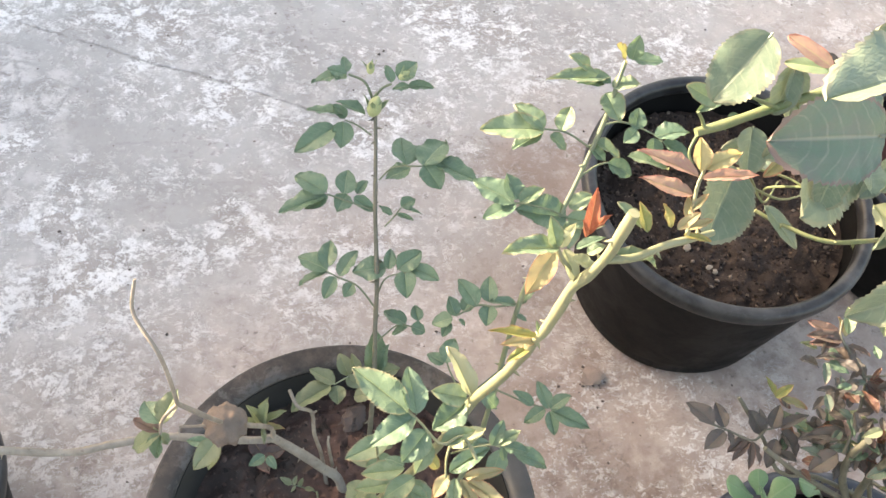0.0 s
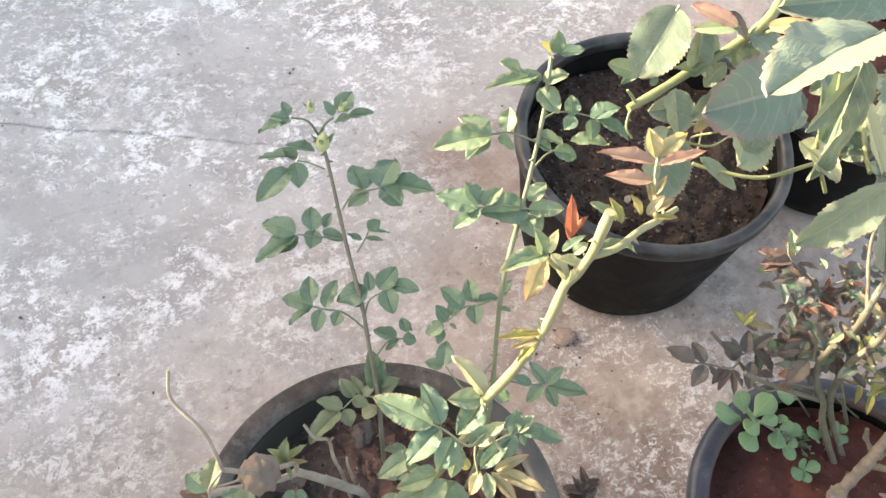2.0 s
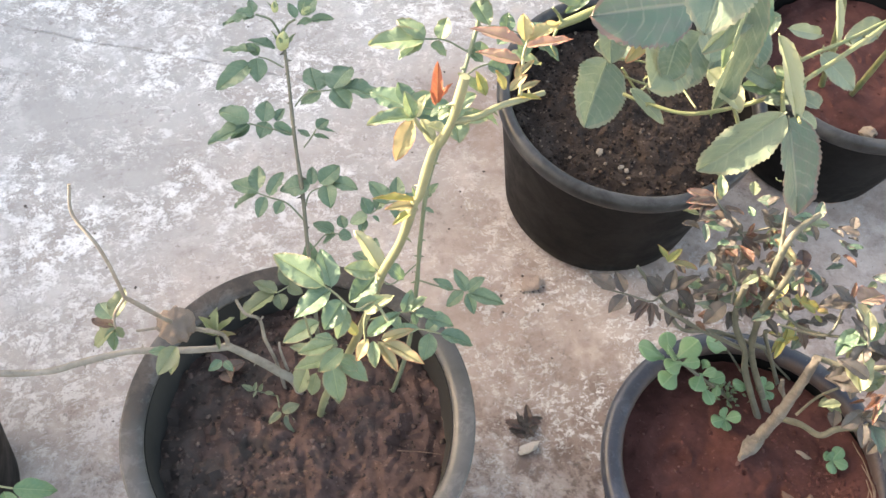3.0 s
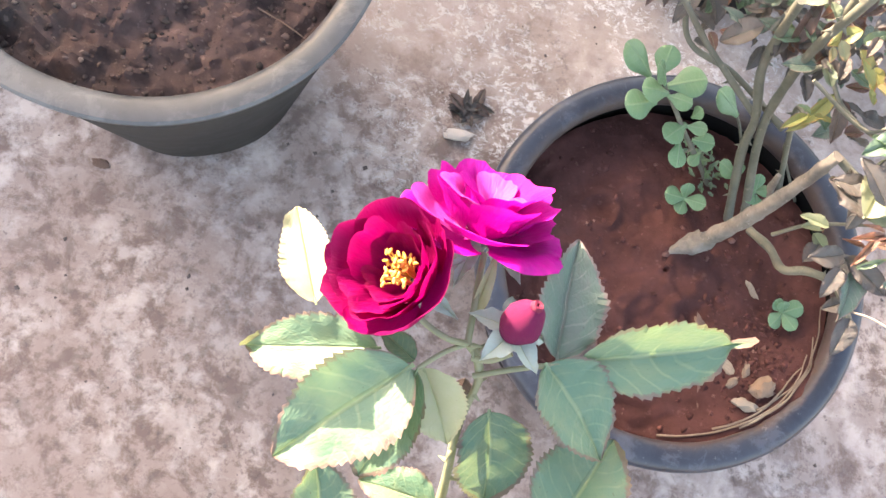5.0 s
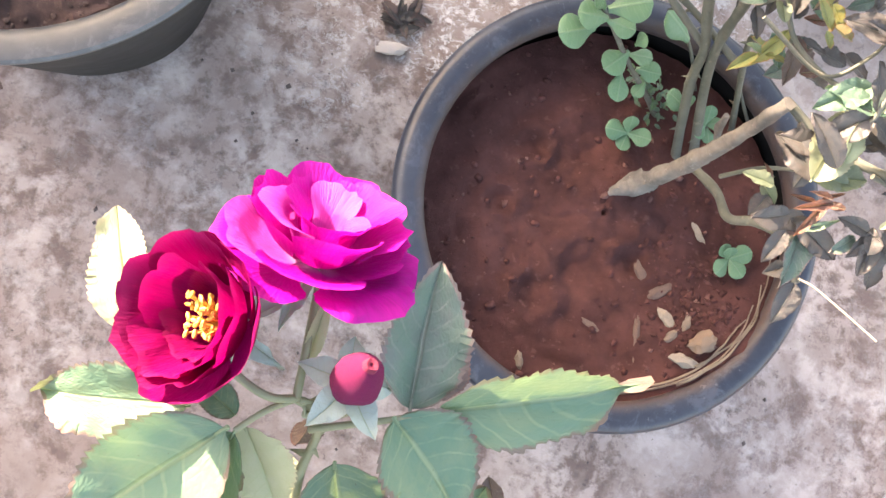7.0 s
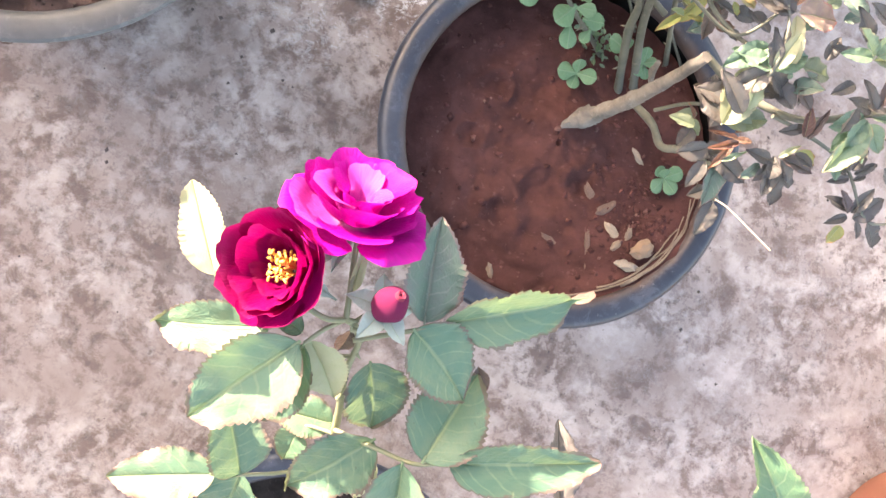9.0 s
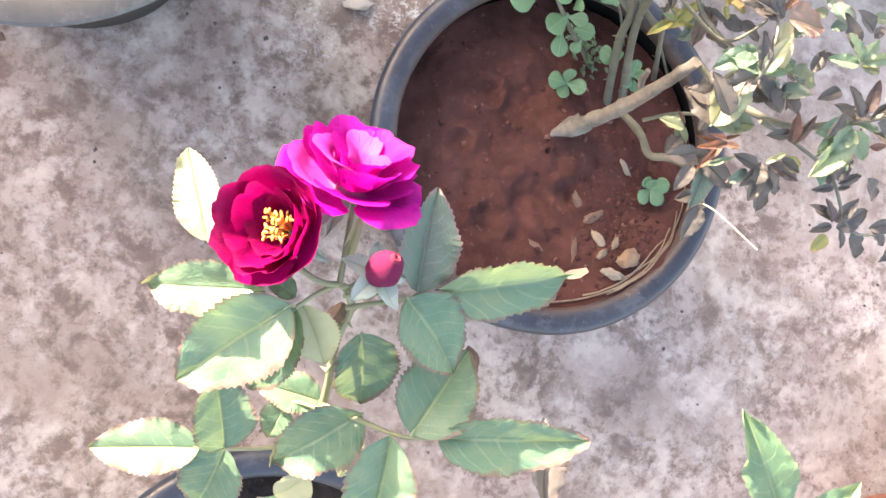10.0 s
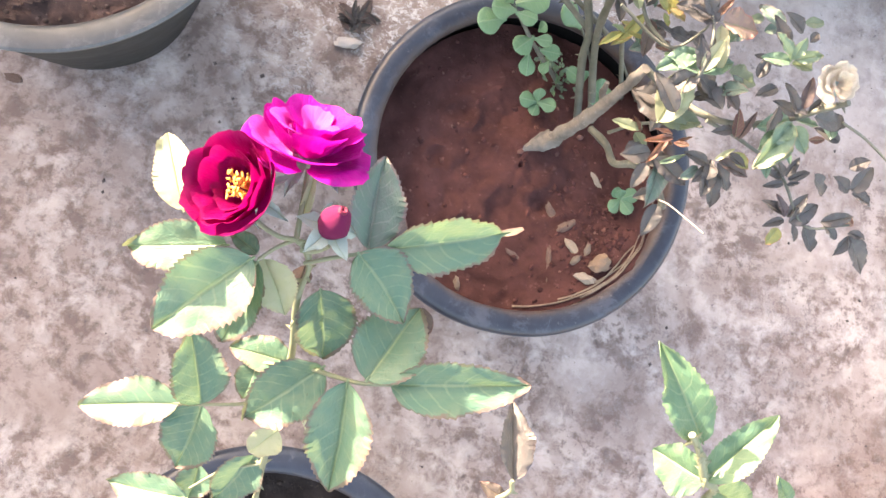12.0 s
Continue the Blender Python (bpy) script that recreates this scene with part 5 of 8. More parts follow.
leaf(PL, (0.1688, 0.6841, 0.5968), (0.1880, 0.6842, 0.6037), 0.85, LEAF_LIME)
leaf(PL, (0.1653, 0.6816, 0.5921), (0.1739, 0.6595, 0.5879), 0.79, LEAF_LIME)
leaf(PL, (0.1913, 0.6678, 0.5677), (0.1949, 0.6812, 0.5767), 0.85, LEAF_GREEN)
leaf(PL, (0.1926, 0.6675, 0.5676), (0.1826, 0.6590, 0.5634), 0.85, LEAF_GREEN)
leaf(PL, (0.2076, 0.6659, 0.5624), (0.2317, 0.6655, 0.5715), 0.67, LEAF_GREEN)
leaf(PL, (0.2067, 0.6638, 0.5626), (0.2050, 0.6490, 0.5535), 0.85, LEAF_GREEN)
leaf(PL, (0.2127, 0.6603, 0.5625), (0.2353, 0.6441, 0.5528), 0.55, LEAF_GREEN)
leaf(PL, (0.1894, 0.6572, 0.5488), (0.2213, 0.6499, 0.5482), 0.49, LEAF_LIME)
leaf(PL, (0.1607, 0.6587, 0.5640), (0.1822, 0.6538, 0.5539), 0.55, LEAF_LIME)
leaf(PL, (0.1559, 0.6575, 0.5613), (0.1697, 0.6492, 0.5545), 0.61, LEAF_GREEN)
leaf(PL, (0.1750, 0.6555, 0.5425), (0.1952, 0.6502, 0.5344), 0.73, LEAF_GREEN)
leaf(PL, (0.1198, 0.6624, 0.5747), (0.1004, 0.6799, 0.5842), 0.67, LEAF_LIME)
leaf(PL, (0.1194, 0.6613, 0.5747), (0.0738, 0.6623, 0.5808), 0.51, LEAF_LIME)
leaf(PL, (0.1190, 0.6602, 0.5748), (0.0958, 0.6521, 0.5660), 0.73, LEAF_GREEN)
leaf(PL, (0.1346, 0.6644, 0.5693), (0.1415, 0.6826, 0.5782), 0.67, LEAF_LIME)
leaf(PL, (0.1253, 0.6609, 0.5697), (0.1376, 0.6516, 0.5649), 0.85, LEAF_LIME)
leaf(PL, (0.0988, 0.6229, 0.5381), (0.0706, 0.6412, 0.5429), 0.61, LEAF_GREEN)
leaf(PL, (0.1020, 0.6254, 0.5379), (0.0959, 0.6440, 0.5470), 0.79, LEAF_GREEN)
leaf(PL, (0.1036, 0.6233, 0.5379), (0.1232, 0.6357, 0.5417), 0.49, LEAF_LIME)
leaf(PL, (0.1006, 0.6212, 0.5381), (0.0755, 0.6146, 0.5342), 0.55, LEAF_GREEN)
leaf(PL, (0.1412, 0.6205, 0.5225), (0.1020, 0.6214, 0.5332), 0.67, LEAF_GREEN)
leaf(PL, (0.1437, 0.6251, 0.5271), (0.1600, 0.6330, 0.5360), 0.67, LEAF_LIME)
leaf(PL, (0.1420, 0.6191, 0.5225), (0.1689, 0.6107, 0.5270), 0.51, LEAF_LIME)
leaf(PL, (0.1404, 0.6195, 0.5177), (0.1409, 0.5952, 0.5187), 0.85, LEAF_LIME)
leaf(PL, (0.1118, 0.5795, 0.4623), (0.1224, 0.5881, 0.4713), 0.49, LEAF_GREEN)
leaf(PL, (0.1077, 0.5790, 0.4624), (0.0867, 0.5783, 0.4726), 0.43, LEAF_GREEN)
leaf(PL, (0.0862, 0.5784, 0.4678), (0.0868, 0.5968, 0.4767), 0.67, LEAF_GREEN)
leaf(PL, (0.0853, 0.5758, 0.4680), (0.0828, 0.5609, 0.4619), 0.85, LEAF_GREEN)
leaf(PL, (0.1082, 0.5719, 0.4579), (0.1163, 0.5668, 0.4579), 0.49, LEAF_GREEN)
leaf(PL, (0.0764, 0.5755, 0.4682), (0.0626, 0.5946, 0.4775), 0.61, LEAF_GREEN)
leaf(PL, (0.0661, 0.5728, 0.4638), (0.0742, 0.5846, 0.4727), 0.61, LEAF_GREEN)
leaf(PL, (0.0600, 0.5690, 0.4641), (0.0548, 0.5817, 0.4734), 0.73, LEAF_GREEN)
leaf(PL, (0.0614, 0.5659, 0.4642), (0.0679, 0.5628, 0.4594), 0.49, LEAF_GREEN)
leaf(PL, (0.0570, 0.5672, 0.4643), (0.0409, 0.5661, 0.4600), 0.73, LEAF_GREEN)
leaf(PL, (0.0544, 0.5662, 0.4625), (0.0489, 0.5555, 0.4554), 0.61, LEAF_GREEN)
leaf(PL, (0.0553, 0.5539, 0.4120), (0.0644, 0.5749, 0.4157), 0.61, LEAF_GREEN)
leaf(PL, (0.0546, 0.5544, 0.4092), (0.0413, 0.5624, 0.4121), 0.73, LEAF_GREEN)
leaf(PL, (0.1433, 0.5258, 0.3772), (0.1353, 0.5468, 0.3862), 0.55, LEAF_GREEN)
leaf(PL, (0.1448, 0.5255, 0.3772), (0.1611, 0.5336, 0.3860), 0.61, LEAF_GREEN)
leaf(PL, (0.1453, 0.5241, 0.3773), (0.1768, 0.5077, 0.3771), 0.39, LEAF_GREEN)
leaf(PL, (0.1404, 0.5255, 0.3773), (0.1226, 0.5177, 0.3686), 0.61, LEAF_GREEN)
leaf(PL, (0.1437, 0.5229, 0.3774), (0.1475, 0.5049, 0.3684), 0.55, LEAF_GREEN)
leaf(PL, (0.1311, 0.5293, 0.3774), (0.1144, 0.5384, 0.3871), 0.43, LEAF_GREEN)
BARK[PL.name] = STEM_CANE
stem(PL, .0035, .0031, [(0.0571, 0.4749, 0.5263), (0.0705, 0.4715, 0.5746), (0.0779, 0.4678, 0.6252), (0.0821, 0.4687, 0.6367), (0.0865, 0.4709, 0.6599), (0.0904, 0.4741, 0.6763), (0.0961, 0.4745, 0.6878), (0.1019, 0.4751, 0.7053), (0.1053, 0.4779, 0.7218), (0.1079, 0.4800, 0.7363)])
stem(PL, .0024, .0017, [(0.1008, 0.4740, 0.7034), (0.1159, 0.4744, 0.7049), (0.1330, 0.4816, 0.7041), (0.1483, 0.4869, 0.7015), (0.1637, 0.4931, 0.6978)])
stem(PL, .0017, .0012, [(0.0904, 0.4741, 0.6763), (0.0899, 0.4792, 0.6809), (0.0829, 0.4831, 0.6907), (0.0800, 0.4867, 0.6956)])
stem(PL, .0015, .0009, [(0.1466, 0.4881, 0.7034), (0.1491, 0.4989, 0.7126), (0.1513, 0.5077, 0.7190), (0.1554, 0.5154, 0.7235)])
stem(PL, .0013, .0007, [(0.0564, 0.4370, 0.5185), (0.0473, 0.4491, 0.5279), (0.0325, 0.4430, 0.5335), (0.0201, 0.4555, 0.5381), (0.0089, 0.4654, 0.5428)])
stem(PL, .0013, .0008, [(0.0571, 0.4749, 0.5263), (0.0482, 0.4613, 0.5176), (0.0394, 0.4456, 0.5089), (0.0377, 0.4321, 0.5000)])
stem(PL, .0008, .0006, [(0.0413, 0.4450, 0.5089), (0.0643, 0.4529, 0.4982), (0.0788, 0.4550, 0.4928), (0.0900, 0.4536, 0.4877)])
leaf(PL, (0.0944, 0.4883, 0.7049), (0.0952, 0.4993, 0.7289), .28, LEAF_RED)
leaf(PL, (0.0957, 0.4898, 0.7048), (0.1029, 0.4909, 0.7192), .25, LEAF_RED)
leaf(PL, (0.0931, 0.4866, 0.7050), (0.0902, 0.4907, 0.7147), .3, LEAF_RED)
leaf(PL, (0.0800, 0.4867, 0.6956), (0.0515, 0.4807, 0.7065), .42, LEAF_LIME)
leaf(PL, (0.0784, 0.4852, 0.6957), (0.0656, 0.4713, 0.6722), .40, LEAF_AMBER)
leaf(PL, (0.0800, 0.4867, 0.6956), (0.0757, 0.4960, 0.7099), .5, LEAF_LIME)
leaf(PL, (0.0818, 0.4870, 0.6955), (0.0862, 0.4912, 0.7099), .4, LEAF_PALE_LIT)
leaf(PL, (0.0849, 0.4885, 0.6904), (0.0924, 0.4726, 0.6812), .45, LEAF_PALE_LIT)
leaf(PL, (0.0882, 0.4836, 0.6906), (0.1043, 0.4782, 0.6855), .45, LEAF_PALE_LIT)
leaf(PL, (0.0935, 0.4799, 0.7004), (0.1021, 0.4821, 0.7050), .6, LEAF_LIME)
leaf(PL, (0.0900, 0.4859, 0.6953), (0.1028, 0.4879, 0.7047), .35, LEAF_GREEN)
leaf(PL, (0.1214, 0.4895, 0.7090), (0.1100, 0.4997, 0.7186), .5, LEAF_LIME)
leaf(PL, (0.1237, 0.4868, 0.7090), (0.1199, 0.4991, 0.7184), .4, LEAF_YOUNG)
leaf(PL, (0.1360, 0.4882, 0.7106), (0.1321, 0.4964, 0.7201), .5, LEAF_YOUNG)
leaf(PL, (0.1391, 0.4873, 0.7105), (0.1501, 0.4929, 0.7178), .4, LEAF_AMBER)
leaf(PL, (0.1467, 0.4900, 0.7063), (0.1600, 0.4939, 0.7096), .3, LEAF_AMBER)
leaf(PL, (0.1445, 0.4879, 0.7045), (0.1593, 0.4846, 0.7032), .25, LEAF_YOUNG)
leaf(PL, (0.1088, 0.4795, 0.7000), (0.1290, 0.4779, 0.6995), .4, LEAF_LIME)
leaf(PL, (0.1214, 0.4781, 0.7026), (0.1321, 0.4743, 0.6947), .5, LEAF_LIME)
leaf(PL, (0.1529, 0.5140, 0.7236), (0.1551, 0.5306, 0.7307), .6, LEAF_PEACH)
leaf(PL, (0.1554, 0.5154, 0.7235), (0.1772, 0.5243, 0.7274), .4, LEAF_PEACH)
leaf(PL, (0.1506, 0.5104, 0.7239), (0.1201, 0.5227, 0.7320), .28, LEAF_PINK)
leaf(PL, (0.1524, 0.5090, 0.7239), (0.1817, 0.5088, 0.7280), .22, LEAF_PINK)
leaf(PL, (0.1493, 0.5050, 0.7153), (0.1227, 0.5141, 0.7195), .3, LEAF_PINK)
leaf(PL, (0.1481, 0.4971, 0.7128), (0.1578, 0.5054, 0.7170), .3, LEAF_AMBER)
leaf(PL, (0.1456, 0.4936, 0.7100), (0.1478, 0.5054, 0.7153), .35, LEAF_AMBER)
leaf(PL, (0.0794, 0.4667, 0.6330), (0.0507, 0.4698, 0.6385), .22, LEAF_YOUNG)
leaf(PL, (0.0793, 0.4675, 0.6281), (0.0587, 0.4633, 0.6338), .3, LEAF_AMBER)
leaf(PL, (0.0786, 0.4686, 0.6232), (0.0649, 0.4756, 0.6330), .3, LEAF_YOUNG)
leaf(PL, (0.0769, 0.4674, 0.6184), (0.0626, 0.4593, 0.6192), .35, LEAF_YOUNG)
leaf(PL, (0.0793, 0.4673, 0.6349), (0.0780, 0.4739, 0.6405), .3, LEAF_LIME)
leaf(PL, (0.0562, 0.4774, 0.5262), (0.0431, 0.5053, 0.5447), .42, LEAF_PALE_LIT)
leaf(PL, (0.0524, 0.4763, 0.5264), (0.0302, 0.4781, 0.5367), .6, LEAF_LIME)
leaf(PL, (0.0514, 0.4729, 0.5247), (0.0294, 0.4580, 0.5183), .65, LEAF_GREEN)
leaf(PL, (0.0613, 0.4784, 0.5309), (0.0753, 0.4715, 0.5163), .5, LEAF_GREEN)
leaf(PL, (0.0118, 0.4615, 0.5429), (-0.0220, 0.4888, 0.5522), .46, LEAF_LIME)
leaf(PL, (0.0176, 0.4606, 0.5408), (0.0136, 0.4903, 0.5482), .56, LEAF_GREEN)
leaf(PL, (0.0165, 0.4596, 0.5399), (-0.0129, 0.4431, 0.5349), .54, LEAF_GREEN)
leaf(PL, (0.0241, 0.4519, 0.5333), (0.0081, 0.4345, 0.5250), .72, LEAF_GREEN)
leaf(PL, (0.0259, 0.4468, 0.5286), (0.0170, 0.4292, 0.5153), .5, LEAF_LIME)
leaf(PL, (0.0333, 0.4446, 0.5285), (0.0565, 0.4542, 0.5274), .45, LEAF_LIME)
leaf(PL, (0.0408, 0.4459, 0.5185), (0.0621, 0.4557, 0.5271), .5, LEAF_PALE_LIT)
leaf(PL, (0.0709, 0.4532, 0.4980), (0.0793, 0.4674, 0.5067), .5, LEAF_GREEN)
leaf(PL, (0.0756, 0.4541, 0.4978), (0.0897, 0.4599, 0.5067), .5, LEAF_LIME)
leaf(PL, (0.0804, 0.4532, 0.4928), (0.0968, 0.4497, 0.4925), .6, LEAF_GREEN)
leaf(PL, (0.0893, 0.4515, 0.4878), (0.1108, 0.4434, 0.4828), .5, LEAF_GREEN)
leaf(PL, (0.0784, 0.4538, 0.4929), (0.0801, 0.4451, 0.4884), .6, LEAF_GREEN)
leaf(PL, (0.0401, 0.4341, 0.5047), (0.0668, 0.4467, 0.5129), .4, LEAF_GREEN)
leaf(PL, (0.0402, 0.4335, 0.4998), (0.0284, 0.4219, 0.4889), .5, LEAF_AMBER)
leaf(PL, (0.0503, 0.4318, 0.4996), (0.0751, 0.4329, 0.5085), .3, LEAF_AMBER)
leaf(PL, (0.0518, 0.4301, 0.4997), (0.0797, 0.4074, 0.4991), .28, LEAF_AMBER)
leaf(PL, (0.0476, 0.4301, 0.4998), (0.0598, 0.4083, 0.4886), .35, LEAF_AMBER)
leaf(PL, (0.0437, 0.4312, 0.4999), (0.0424, 0.4135, 0.4889), .5, LEAF_LIME)
leaf(PL, (0.0324, 0.4364, 0.5048), (0.0226, 0.4471, 0.5190), .4, LEAF_YOUNG)
leaf(PL, (0.0141, 0.4518, 0.4611), (-0.0164, 0.4530, 0.4516), .45, LEAF_LIME)
leaf(PL, (0.0208, 0.4454, 0.4612), (-0.0021, 0.4347, 0.4489), .5, LEAF_LIME)
leaf(PL, (0.0134, 0.4511, 0.4708), (0.0001, 0.4573, 0.4709), .5, LEAF_GREEN)
leaf(PL, (0.0154, 0.4412, 0.4512), (0.0321, 0.4355, 0.4399), .5, LEAF_LIME)
leaf(PL, (-0.0002, 0.4752, 0.4027), (-0.0243, 0.4824, 0.4030), .4, LEAF_DULL)
leaf(PL, (0.0072, 0.4707, 0.4315), (-0.0120, 0.4676, 0.4226), .5, LEAF_GREEN)
leaf(PL, (0.0156, 0.4479, 0.4420), (0.0395, 0.4288, 0.4303), .5, LEAF_LIME)
leaf(PL, (0.0119, 0.4484, 0.4421), (-0.0214, 0.4493, 0.4312), .48, LEAF_LIME)
leaf(PL, (0.0104, 0.4448, 0.4415), (0.0122, 0.4170, 0.4149), .52, LEAF_LIME)
leaf(PL, (0.0042, 0.4730, 0.4604), (-0.0274, 0.4638, 0.4521), .5, LEAF_LIME)
leaf(PL, (-0.0115, 0.4684, 0.3833), (-0.0244, 0.4550, 0.3620), .6, LEAF_DULL)
leaf(PL, (-0.0047, 0.4619, 0.3835), (-0.0123, 0.4504, 0.3619), .5, LEAF_DULL)
leaf(PL, (0.1035, 0.5076, 0.3409), (0.1211, 0.5158, 0.3496), .6, LEAF_GREEN)
leaf(PL, (0.1057, 0.5041, 0.3409), (0.0972, 0.4836, 0.3230), .6, LEAF_GREEN)
leaf(PL, (0.1164, 0.5025, 0.3407), (0.1470, 0.4904, 0.3308), .45, LEAF_GREEN)
leaf(PL, (0.0666, 0.4990, 0.3997), (0.0806, 0.4890, 0.3806), .45, LEAF_GREEN)
leaf(PL, (0.0949, 0.5072, 0.3507), (0.0615, 0.5012, 0.3614), .3, LEAF_GREEN)
stem(PL, .001, .0008, [(-0.0061, 0.4699, 0.4801), (-0.0011, 0.4566, 0.4421), (0.0117, 0.4469, 0.4421)])
stem(PL, .001, .0008, [(0.0615, 0.5012, 0.3614), (0.0947, 0.5059, 0.3507), (0.1164, 0.5025, 0.3407)])
stem(PL, 0.0038, 0.0035, [(-0.0169, 0.4869, 0.1557), (-0.0006, 0.4776, 0.2856), (0.0355, 0.4715, 0.4306), (0.0571, 0.4749, 0.5263)], STEM_CANE)
BARK[PL.name] = STEM_GREY
stem(PL, .0046, .0038, [(-0.0293, 0.4641, 0.1518), (-0.0278, 0.5120, 0.2291), (-0.0458, 0.5166, 0.2778), (-0.0696, 0.5242, 0.3067), (-0.0862, 0.5298, 0.3213)])
stem(PL, .0035, .003, [(-0.0862, 0.5298, 0.3213), (-0.1010, 0.5244, 0.3315), (-0.1377, 0.5217, 0.3460), (-0.1711, 0.5210, 0.3566), (-0.2082, 0.5130, 0.3653), (-0.2306, 0.5061, 0.3708), (-0.2526, 0.5039, 0.3767), (-0.2952, 0.4990, 0.4037)])
stem(PL, .0021, .0017, [(-0.0862, 0.5298, 0.3213), (-0.0868, 0.5245, 0.3600), (-0.1103, 0.4941, 0.4500), (-0.1275, 0.4674, 0.5532)])
stem(PL, .0015, .0010, [(-0.1275, 0.4674, 0.5532), (-0.1270, 0.4684, 0.5887), (-0.1276, 0.4680, 0.6242), (-0.1399, 0.4858, 0.6362), (-0.1364, 0.4950, 0.6562)])
stem(PL, .0012, .0009, [(-0.1275, 0.4674, 0.5532), (-0.1389, 0.4649, 0.5350), (-0.1424, 0.4612, 0.5200)])
stem(PL, .0014, .0010, [(-0.1115, 0.4963, 0.4450), (-0.1303, 0.4929, 0.4500), (-0.1431, 0.4928, 0.4500)])
stem(PL, .002, .0014, [(-0.0411, 0.5152, 0.2104), (-0.0457, 0.5304, 0.2677), (-0.0513, 0.5345, 0.3153), (-0.0527, 0.5425, 0.3437), (-0.0636, 0.5404, 0.3632), (-0.0704, 0.5516, 0.3724)])
stem(PL, .0015, .0010, [(-0.0528, 0.5412, 0.3437), (-0.0486, 0.5400, 0.3532)])
stem(PL, .0018, .001, [(-0.0362, 0.5277, 0.2486), (-0.0395, 0.5337, 0.2865), (-0.0392, 0.5387, 0.2958)])
leaf(PL, (-0.1410, 0.4647, 0.5300), (-0.1311, 0.4830, 0.5400), 0.60, LEAF_DULL)
leaf(PL, (-0.1416, 0.4652, 0.5280), (-0.1533, 0.4825, 0.5250), 0.66, LEAF_GREEN)
leaf(PL, (-0.1426, 0.4629, 0.5200), (-0.1624, 0.4748, 0.5150), 0.36, LEAF_BROWN)
leaf(PL, (-0.1427, 0.4617, 0.5200), (-0.1655, 0.4604, 0.5000), 0.50, LEAF_DULL)
leaf(PL, (-0.1420, 0.4611, 0.5200), (-0.1497, 0.4530, 0.5000), 0.55, LEAF_GREEN)
leaf(PL, (-0.1423, 0.4620, 0.5200), (-0.1379, 0.4576, 0.5100), 0.50, LEAF_DULL)
leaf(PL, (-0.1251, 0.5104, 0.3750), (-0.1436, 0.4881, 0.3700), 0.62, LEAF_DULL)
leaf(PL, (-0.1327, 0.5099, 0.3700), (-0.1508, 0.5119, 0.3700), 0.50, LEAF_GREEN)
leaf(PL, (-0.1251, 0.5099, 0.3720), (-0.1345, 0.4905, 0.3600), 0.40, LEAF_DULL)
leaf(PL, (-0.0921, 0.5111, 0.3300), (-0.1048, 0.5034, 0.3300), 0.60, LEAF_GREEN)
leaf(PL, (-0.0896, 0.5105, 0.3300), (-0.0828, 0.4995, 0.3300), 0.60, LEAF_GREEN)
leaf(PL, (-0.0930, 0.5329, 0.3452), (-0.1035, 0.5381, 0.3740), 0.34, LEAF_DULL)
leaf(PL, (-0.0930, 0.5329, 0.3452), (-0.0903, 0.5372, 0.3832), 0.30, LEAF_DULL)
leaf(PL, (-0.0930, 0.5329, 0.3452), (-0.0745, 0.5340, 0.3733), 0.26, LEAF_DULL)
leaf(PL, (-0.0931, 0.5317, 0.3453), (-0.0748, 0.5255, 0.3546), 0.26, LEAF_AMBER)
leaf(PL, (-0.0932, 0.5298, 0.3453), (-0.0913, 0.5157, 0.3459), 0.30, LEAF_DULL)
leaf(PL, (-0.0957, 0.5320, 0.3453), (-0.1079, 0.5316, 0.3648), 0.30, LEAF_DULL)

gall = bmesh.new()
bmesh.ops.create_icosphere(gall, subdivisions=4, radius=1.0)
for v in gall.verts:
    a = math.atan2(v.co.y, v.co.x)
    v.co *= 1 + 0.26 * noise.noise(v.co * 2.4) + 0.13 * noise.noise(v.co * 6) + 0.07 * noise.noise(v.co * 15) + 0.05 * math.sin(5 * a + 2 * v.co.z)
gall = part("dry_gall", gall, STEM_GALL, PL, "round dry brown lump on a bare twig", crease=80)
gall.matrix_basis = Matrix.Translation(Vector((-0.1114, 0.4929, 0.4500)) - PL.location) @ Matrix.Diagonal((0.0145, 0.0150, 0.0125, 1))

# ---- weeds in the wide pot ----
PL = plant("weed", (-0.0584, 0.4926, 0.1694), "small grey-green weed seedling growing in brown soil", STEM_GREEN, "weed", "weeds")
stem(PL, .0012, .0008, [(-0.0586, 0.4931, 0.1741), (-0.0515, 0.5104, 0.2271), (-0.0485, 0.4866, 0.2308)])
stem(PL, .0008, .0006, [(-0.0515, 0.5104, 0.2271), (-0.0672, 0.5111, 0.2439), (-0.0752, 0.5126, 0.2467)])
leaf(PL, (-0.0735, 0.5123, 0.2466), (-0.0829, 0.5168, 0.2541), .5, LEAF_DULL)
leaf(PL, (-0.0713, 0.5110, 0.2488), (-0.0685, 0.5179, 0.2537), .5, LEAF_DULL)
leaf(PL, (-0.0697, 0.5105, 0.2466), (-0.0742, 0.5056, 0.2450), .5, LEAF_DULL)
leaf(PL, (-0.0669, 0.5109, 0.2446), (-0.0632, 0.5164, 0.2508), .5, LEAF_DULL)
leaf(PL, (-0.0617, 0.5094, 0.2417), (-0.0531, 0.5073, 0.2430), .5, LEAF_DULL)
leaf(PL, (-0.0466, 0.4880, 0.2373), (-0.0285, 0.4917, 0.2414), .6, LEAF_DULL)
leaf(PL, (-0.0478, 0.4869, 0.2374), (-0.0618, 0.4787, 0.2363), .6, LEAF_DULL)
leaf(PL, (-0.0441, 0.4841, 0.2355), (-0.0348, 0.4656, 0.2280), .5, LEAF_DULL)
